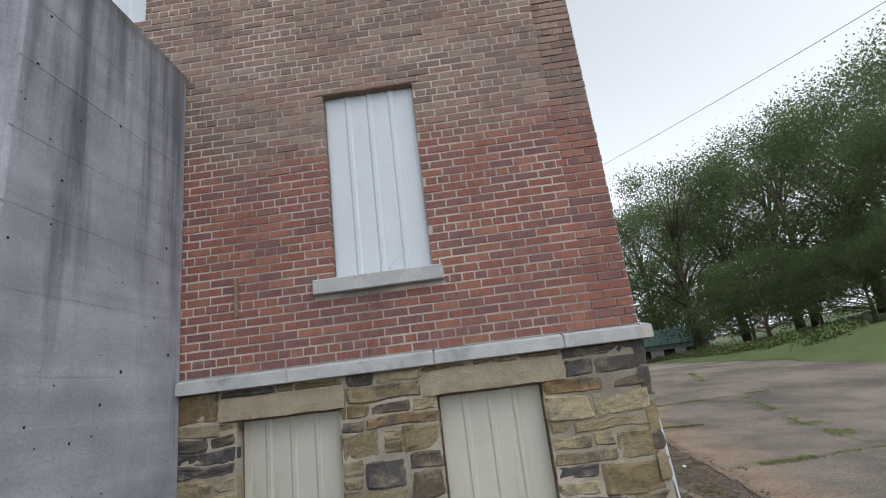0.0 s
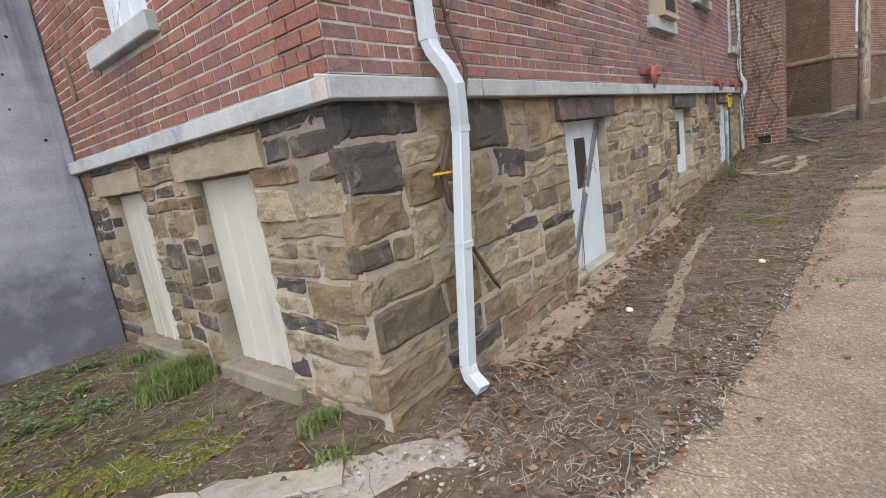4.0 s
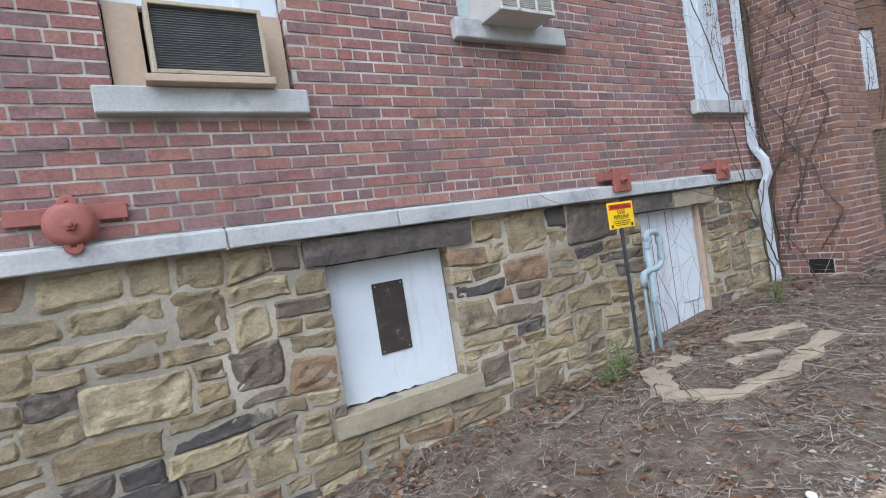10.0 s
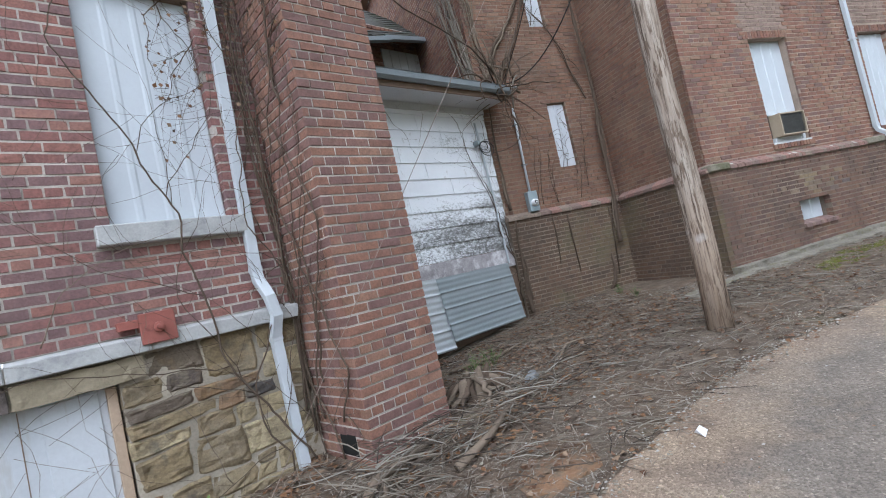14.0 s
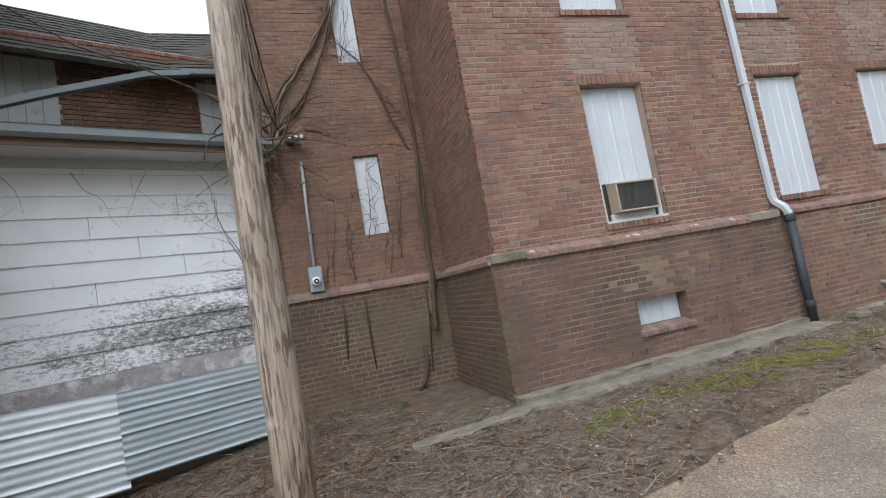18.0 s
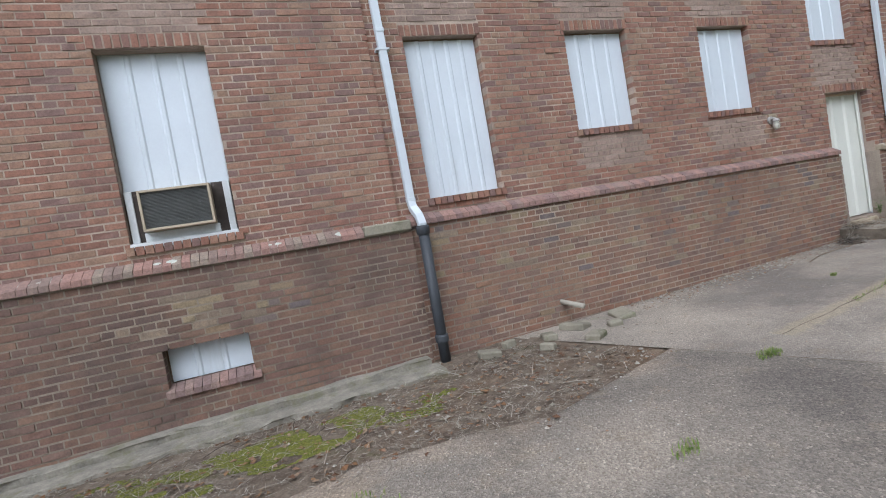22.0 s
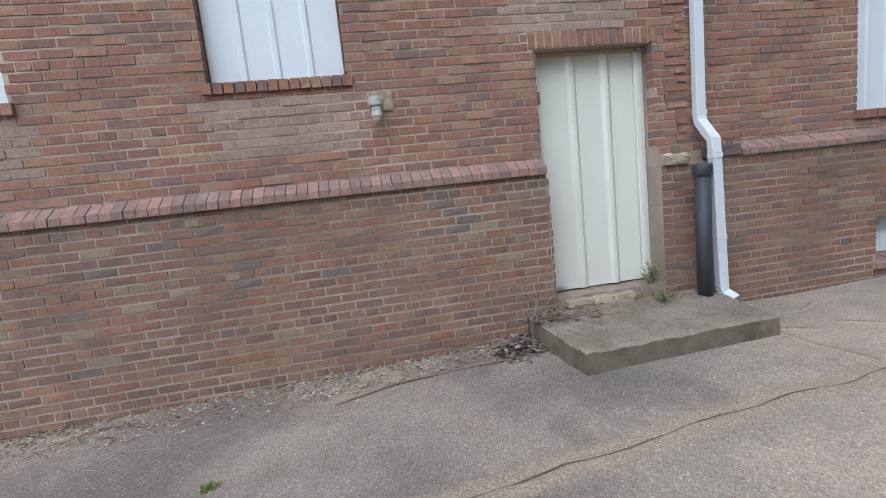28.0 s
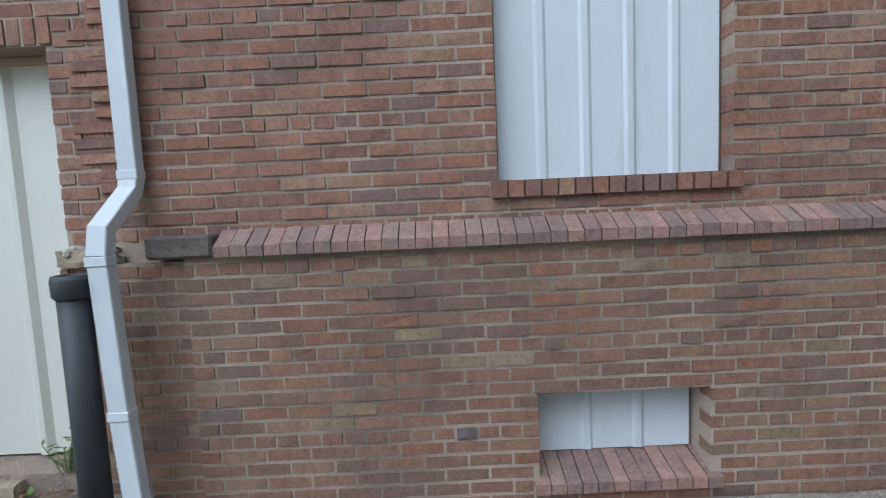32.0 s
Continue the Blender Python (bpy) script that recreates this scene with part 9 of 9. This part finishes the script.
for i, (u, a) in enumerate(((-3.15, 0.1), (-2.85, -0.05), (-1.98, 0.25))):
    tagged(Mesh().tube([(u, -0.1, 2.15), (u + 0.05 * math.sin(a), -0.11, 1.9), (u - 0.12 * math.sin(a * 3), -0.1, 1.35 - 0.2 * i)], (0.01, 0.016, 0.006), 6).ob("vine_stump", BARK, None, M_N, smooth=True), "cut dead vine stem still fixed to the plinth", "vine", "cut vine stems")
tagged(Mesh().tube([(-2.35, -0.1, 0.65), (-2.2, -0.12, 0.85), (-2.12, -0.1, 1.1), (-2.14, -0.1, 1.32)], (0.022, 0.03, 0.03, 0.014), 7).ob("vine_stump", BARK, None, M_N, smooth=True), "thick cut vine stem at the foot of the wall", "vine", "cut vine stems")
# side wall above the shed, bundles of stems
for i, (a, b, c, d, e) in enumerate(((0.0, -0.08, -0.25, -0.5, -0.75), (-0.05, -0.2, -0.42, -0.7, -1.1), (-0.1, -0.36, -0.6, -0.95, -1.5))):
    climber(M_S, [(a + 0.05, 4.4), (b, 5.2), (c, 6.1), (d, 7.3), (e, 8.8)], 0.02, 7, 840 + i, "bundle of bare grey vine stems above the gutter", 0.075, 0.35, STICKS)
climber(M_N, [(-3.72, 4.4), (-3.82, 5.2), (-3.87, 6.2), (-3.9, 7.4), (-3.95, 8.6)], 0.02, 9, 846, "bundle of bare grey vine stems at the wall corner", 0.055, 0.3, TWIG, off=0.03)
# tangle round the gutter end
tg = thing("vine_tangle", pose(15.65, 0.75, 4.3), "dense tangle of bare vine stems over the gutter end", "vine", "bare climbing vines")
for i in range(44):
    rg1 = random.Random(870 + i)
    pts, p, a = [], Vector((rg1.gauss(0.02, 0.12), rg1.gauss(0, 0.1), rg1.gauss(-0.05, 0.2))), Vector((rg1.gauss(-0.15, 0.45), rg1.gauss(0, 0.3), rg1.gauss(0.6, 0.6))).normalized()
    turn = Vector((rg1.gauss(0, 0.16), rg1.gauss(0, 0.1), rg1.gauss(0, 0.12)))
    for k in range(12):
        pts.append(tuple(p))
        a = (a + turn + Vector((rg1.gauss(0, 0.12), rg1.gauss(0, 0.1), rg1.gauss(0, 0.12)))).normalized()
        p = p + a * 0.09
    r0 = 0.004 + 0.016 * rg1.random() ** 1.6
    Mesh().tube(pts, [r0 * (1 - 0.06 * k) for k in range(12)], 6).ob("stem", BARK if i % 4 else TWIG, tg, smooth=True)
Mesh().tube([(0.0, -0.12, -0.35), (-0.02, -0.16, -0.12), (0.06, -0.18, 0.06), (0.16, -0.16, 0.14), (0.3, -0.1, 0.2)], 0.014, 8).ob("bare_stem", STICKS, tg, smooth=True, label="pale bare stem arching over the gutter end")
# thin runners on the siding
M_SD = pose(0, SY - 0.01, 0)
for i, (u, z, a, ln) in enumerate(((13.0, 4.0, 2.9, 0.5), (13.6, 4.0, 2.4, 0.8), (14.3, 4.0, 3.0, 0.6), (14.9, 4.0, 2.6, 1.0), (15.3, 3.95, 3.2, 0.8), (15.55, 3.95, 3.0, 1.6), (15.2, 3.6, 2.4, 0.9), (15.6, 0.9, -0.05, 3.0), (15.66, 0.9, -0.02, 3.1))):
    vine(M_SD, u, z, a, ln, 0.0035 if ln < 3 else 0.013, 920 + i, TWIG if ln < 3 else BARK, label="thin bare vine trailing over the white siding", branch=0.25, depth=1, wander=0.3, lim=(12.5, 15.7))
# chimney side, window and boarded opening
M_CH = pose(11.17, 0, 0, 0, 0, -90)
for i in range(5):
    vine(M_CH, 0.06 + 0.1 * i, 0.4 + 0.3 * (i % 3), 0.03 * (i - 3), 3.5 + 0.8 * (i % 3), 0.008, 940 + i, label="bare vine climbing the chimney side", branch=0.15, lim=(0.03, 0.7), leaves=0.12 if i in (3, 4, 5) else 0.0)
vine(M_CH, 0.5, 3.2, 0.02, 3.0, 0.01, 948, label="dry leafy vine on the chimney side", branch=0.8, lim=(0.03, 0.72), leaves=0.5)
for i, (u, z, a, ln, r, lv_) in enumerate(((9.1, 0.2, -0.04, 1.2, 0.004, 0), (9.3, 0.25, 0.1, 1.1, 0.0035, 0), (9.6, 0.2, 0.02, 1.1, 0.0035, 0))):
    vine(FACE_A @ pose(0, 0.09, 0), u, z, a, ln, r, 960 + i, TWIG, label="bare vine spreading over white boards", branch=0.3, lim=(8.85, 9.83))
for i, (u, z, a, ln, r, lv_) in enumerate(((10.72, 4.35, 2.9, 1.4, 0.006, 0.25), (10.6, 4.3, 3.3, 1.0, 0.005, 0.4), (10.5, 4.35, 3.0, 1.5, 0.005, 0.3))):
    vine(FACE_A @ pose(0, 0.06, 0), u, z, a, ln, r, 970 + i, label="dry vine hanging across a boarded window", branch=0.35, leaves=lv_, lim=(10.42, 10.8))
for i, (u, z, a, ln, r) in enumerate(((10.4, 0.5, 0.1, 1.2, 0.004), (10.85, 0.4, -0.02, 6.5, 0.007), (11.05, 0.4, 0.0, 7.0, 0.009), (10.85, 4.4, -0.3, 1.2, 0.004), (10.9, 4.7, -0.6, 1.1, 0.004), (10.95, 5.0, -0.9, 1.0, 0.004), (10.95, 5.4, -0.7, 1.1, 0.004), (9.5, 1.72, 0.7, 1.3, 0.004), (8.9, 1.72, -0.3, 1.0, 0.004), (8.3, 1.7, 0.5, 1.3, 0.004), (7.6, 1.75, -0.4, 1.2, 0.004), (6.6, 1.75, 0.3, 0.8, 0.003), (5.4, 1.9, 1.2, 0.8, 0.003), (7.9, 1.5, -1.2, 1.0, 0.003))):
    vine(FACE_A @ pose(0, -0.08 if z < 1.75 else 0, 0), u, z, a, ln, r, 980 + i, BARK if r > 0.005 else TWIG, label="thin bare vine on the red brick wall", branch=0.3 if u > 9.8 else 0.2, lim=(4.0, 11.1), leaves=0.12 if z > 4.3 else 0)
for i, (u, z, a, ln) in enumerate(((10.97, 3.3, 0.02, 2.6), (11.02, 3.9, -0.05, 2.6), (10.93, 4.6, -0.08, 2.2), (10.9, 5.2, -0.1, 1.6))):
    vine(FACE_A, u, z, a, ln, 0.005, 1030 + i, label="vine with dry brown leaves beside the downspout", branch=0.7, leaves=0.55, off=0.03, lim=(10.82, 11.1))
climber(FACE_A, [(11.08, 2.2), (11.02, 3.4), (10.96, 4.5), (10.7, 5.1), (10.35, 5.3)], 0.009, 5, 1041, "bare vine branching from the downspout over the window", 0.07, 1.0)
climber(FACE_A, [(11.1, 0.6), (11.12, 2.0), (11.08, 3.6), (11.1, 5.4), (11.06, 7.2)], 0.014, 6, 1042, "bundle of bare vines beside the downspout", 0.03, 0.7)
q = thing("climbing_vine", FACE_A, "thick bare vine stem behind the downspout", "vine", "bare climbing vines")
Mesh().tube([(0.8, -0.05, 0.55), (0.78, -0.07, 0.8), (0.66, -0.06, 0.95), (0.62, -0.07, 1.15), (0.74, -0.08, 1.38), (0.86, -0.11, 1.52), (0.9, -0.12, 1.7), (0.88, -0.05, 1.95), (0.84, -0.04, 2.3), (0.8, -0.04, 3.0)], (0.012, 0.016, 0.018, 0.02, 0.02, 0.016, 0.014, 0.012, 0.01, 0.006), 7).ob("stem", BARK, q, smooth=True)
Mesh().tube([(0.72, -0.05, 0.85), (0.85, -0.06, 0.62), (1.0, -0.05, 0.42), (1.05, -0.06, 0.34)], (0.012, 0.014, 0.013, 0.008), 6).ob("branch", BARK, q, smooth=True)
Mesh().tube([(0.88, -0.05, 1.95), (0.99, -0.05, 2.2), (0.9, -0.05, 2.5)], 0.005, 5).ob("branch", TWIG, q, smooth=True)
Mesh().tube([(0.88, -0.06, 2.0), (0.7, -0.1, 2.12), (0.55, -0.06, 2.2)], 0.004, 5).ob("branch", TWIG, q, smooth=True)
Mesh().box(0.57, 0.67, -0.1, -0.04, 1.14, 1.15).ob("yellow_tie", YELLOW, q)
for i, (u, z, a, ln) in enumerate(((-2.05, 0.4, 0.0, 1.9), (-1.95, 0.5, 0.1, 1.6), (-2.2, 1.7, 0.1, 0.6))):
    vine(FACE_E @ pose(0, -0.03 if z < 1.7 else 0, 0), u, z, a, ln, 0.003, 1010 + i, TWIG, label="thin dead runner on the end wall", branch=0.25, lim=(-2.4, -1.72))
for i, (u, z) in enumerate(((4.2, 0.25), (3.9, 0.3))):
    tagged(Mesh().tube([(u, -0.08, z - 0.5), (u + 0.05, -0.15, z - 0.1), (u + 0.2, -0.2, z + 0.12), (u + 0.4, -0.18, z + 0.05)], 0.004, 5).ob("dry_bramble", TWIG, None, FACE_A, smooth=True), "arching dry bramble stem against the wall", "bramble", "dry brambles")

br = thing("dry_bramble", FACE_A, "thin dead stems arching over the white basement door", "bramble", "dry brambles")
for pts in ([(2.55, 0.04, 0.02), (2.56, 0.0, 0.5), (2.6, -0.03, 0.85), (2.72, -0.05, 1.0), (2.85, -0.03, 0.98), (2.94, 0.0, 0.86)], [(2.58, 0.03, 0.02), (2.55, 0.0, 0.6), (2.57, -0.03, 0.8), (2.66, -0.05, 0.9), (2.78, -0.04, 0.93), (2.9, -0.02, 0.9)], [(2.6, -0.03, 0.84), (2.56, -0.06, 0.92), (2.6, -0.07, 1.02)]):
    Mesh().tube(pts, [0.0035 - 0.0004 * k for k in range(len(pts))], 5).ob("stem", TWIG, br, smooth=True)

# ---- trees, bank and house beyond the lot ----


def tree_mesh(name, h, spread, seed, clumps, leaf=0.32, per=170):
    rg = np.random.default_rng(seed)
    root = thing(name, pose(0, 0, -50), "broad leafy green tree with a dark trunk", "tree", "trees beyond the lot")
    tips = []
    tr = Mesh()
    top = h * 0.62
    tr.tube([(0, 0, -0.6), (0.1, 0.05, h * 0.2), (-0.1, 0.1, h * 0.42), (0.05, 0, top)], [h * 0.026, h * 0.02, h * 0.014, h * 0.006], 9)
    for i in range(clumps):
        z = h * rg.uniform(0.12, 0.97)
        wide = spread * math.sqrt(max(0.06, 1 - ((z / h - 0.55) / 0.5) ** 2)) * rg.uniform(0.45, 1.0)
        a = rg.uniform(0, 2 * math.pi)
        tips.append(np.array([wide * math.cos(a), wide * math.sin(a), z]))
    for t in tips[:26]:
        z0 = min(top, t[2] * 0.6)
        tr.tube([(0, 0, z0), (t[0] * 0.4, t[1] * 0.4, z0 + (t[2] - z0) * 0.55), tuple(t)], [h * 0.008, h * 0.005, 0.02], 5)
    tr.ob("trunk", TRUNK, root, smooth=True)
    n = clumps * per
    c = np.repeat(np.array(tips), per, 0) + rg.normal(0, 1, (n, 3)) * (0.085 * spread + 0.2, 0.085 * spread + 0.2, 0.032 * h + 0.1)
    d1 = rg.normal(0, 1, (n, 3))
    d1 /= np.linalg.norm(d1, axis=1)[:, None]
    d2 = np.cross(d1, rg.normal(0, 1, (n, 3)))
    d2 /= np.linalg.norm(d2, axis=1)[:, None]
    s = leaf * rg.uniform(0.5, 1.2, (n, 1))
    vs = np.stack([c, c + d1 * s * 0.5 + d2 * s * 0.32, c + d1 * s, c + d1 * s * 0.5 - d2 * s * 0.32], 1).reshape(-1, 3)
    me = bpy.data.meshes.new("crown")
    me.from_pydata(vs.tolist(), [], (np.arange(n)[:, None] * 4 + np.arange(4)).tolist())
    me.materials.append(LEAF_TREE)
    o = new("crown", me)
    o.parent = root
    return root


kinds = [tree_mesh("tree", 17, 7.5, 1, 90, 0.2, 400), tree_mesh("tree", 16, 6.4, 2, 80, 0.19, 400), tree_mesh("tree", 7.6, 6.0, 3, 60, 0.15, 360)]
spots = [(44, -19.5, 0, 1.08), (48, -26, 1, 1.15), (38, -26.5, 0, 1.02), (33, -28, 1, 0.95), (27, -27, 0, 0.7), (21.5, -26, 1, 0.72), (17, -27, 0, 0.72), (31, -18.6, 2, 0.85), (36.5, -20.5, 2, 0.8), (67, -14, 1, 1.1), (66, -24, 0, 1.15), (47, -8.5, 1, 0.95), (52, -3, 0, 1.0), (44, 3, 1, 1.0), (62, -8, 0, 1.1), (60, 5, 1, 1.1), (52, -34, 0, 1.2), (40, -36, 1, 1.2), (30, -38, 0, 1.2), (70, -30, 1, 1.3), (8, -32, 1, 0.9), (-4, -34, 0, 0.9), (-16, -30, 1, 0.9), (-28, -24, 0, 0.95), (25, -21, 2, 0.8), (18.5, -21.5, 2, 0.85), (12, -21, 2, 0.8), (22, -24, 2, 0.9)]
for i, (x, y, k, s) in enumerate(spots):
    s *= 0.98
    m = pose(x, y, ground_z(min(x, 90), y) - 0.1, 0, 0, 67 * i) @ Matrix.Diagonal((s, s, s, 1))
    if i < 2 or i == 7:
        kinds[k].matrix_world = m
    else:
        copy_thing(kinds[k], m)


def bush_bank(name, spots_, seed, label, mat=LEAF_WEED):
    rg = np.random.default_rng(seed)
    mb_v, k = [], 0
    for cx, cy, r, h in spots_:
        n = int(1500 * r)
        c = np.stack([rg.normal(cx, r * 0.5, n), rg.normal(cy, r * 0.5, n), np.abs(rg.normal(0, h * 0.5, n))], 1)
        c[:, 2] += [ground_z(a, b) for a, b in c[:, :2]]
        d1 = rg.normal(0, 1, (n, 3))
        d1 /= np.linalg.norm(d1, axis=1)[:, None]
        d2 = np.cross(d1, rg.normal(0, 1, (n, 3)))
        d2 /= np.linalg.norm(d2, axis=1)[:, None]
        s = rg.uniform(0.06, 0.16, (n, 1))
        mb_v.append(np.stack([c, c + d1 * s * 0.5 + d2 * s * 0.3, c + d1 * s, c + d1 * s * 0.5 - d2 * s * 0.3], 1).reshape(-1, 3))
    v = np.concatenate(mb_v)
    me = bpy.data.meshes.new(name)
    me.from_pydata(v.tolist(), [], (np.arange(len(v) // 4)[:, None] * 4 + np.arange(4)).tolist())
    me.materials.append(mat)
    return tagged(new(name, me), label, "undergrowth", kind="stuff")


bush_bank("undergrowth", [(30, -14.6, 1.6, 0.5), (26, -14.2, 1.2, 0.4), (34, -15.5, 1.6, 0.5), (38, -15.6, 1.5, 0.4), (22, -14.0, 0.9, 0.5), (18, -13.6, 1.0, 0.4)], 31, "rough green undergrowth along the edge of the lot")

bush_bank("dry_brush", [(41.5 + 0.25 * k, -6.5 - 1.15 * k, 1.1, 0.3 + 0.1 * (k % 3)) for k in range(10)], 37, "low brown brush along the end of the lot", LEAF_DRY)
bush_bank("brush_greens", [(42.2 + 0.25 * k, -7.2 - 1.6 * k, 0.8, 0.35) for k in range(7)], 38, "green weeds among the brown brush")

hs = thing("house", pose(54.5, -17.2, 0.05, 0, 0, 252), "low white house with a green metal roof among trees", "house")
Mesh().box(-7, 7, -3.2, 3.2, 0, 2.6).ob("wall", WHITE_WOOD, hs)
Mesh().add([(-7.6, -3.8, 2.5), (7.6, -3.8, 2.5), (7.6, 0, 4.3), (-7.6, 0, 4.3), (-7.6, 3.8, 2.5), (7.6, 3.8, 2.5), (-7.6, -3.8, 2.62), (7.6, -3.8, 2.62), (7.6, 0, 4.42), (-7.6, 0, 4.42), (-7.6, 3.8, 2.62), (7.6, 3.8, 2.62)], [(6, 7, 8, 9), (9, 8, 11, 10), (0, 3, 2, 1), (3, 4, 5, 2), (0, 1, 7, 6), (5, 4, 10, 11), (1, 2, 8, 7), (2, 5, 11, 8), (3, 0, 6, 9), (4, 3, 9, 10)]).ob("roof", ROOF_GREEN, hs)
for u in (-5.2, -2.8, 0.6, 3.0, 5.2):
    wn_ = Mesh().box(u - 0.55, u + 0.55, -3.26, -3.2, 0.9, 2.1).ob("window", DARK, hs)
    for s in (-0.6, 0.55):
        Mesh().box(u + s, u + s + 0.05, -3.28, -3.19, 0.85, 2.15).ob("frame", FRAME_W, wn_)
for v in (-1.6, 1.4):
    Mesh().box(-7.06, -7.0, v - 0.6, v + 0.6, 0.8, 2.1).ob("window", DARK, hs)
Mesh().box(-1.4, -0.5, -3.26, -3.2, 0.1, 2.1).ob("door", FRAME_D, hs)
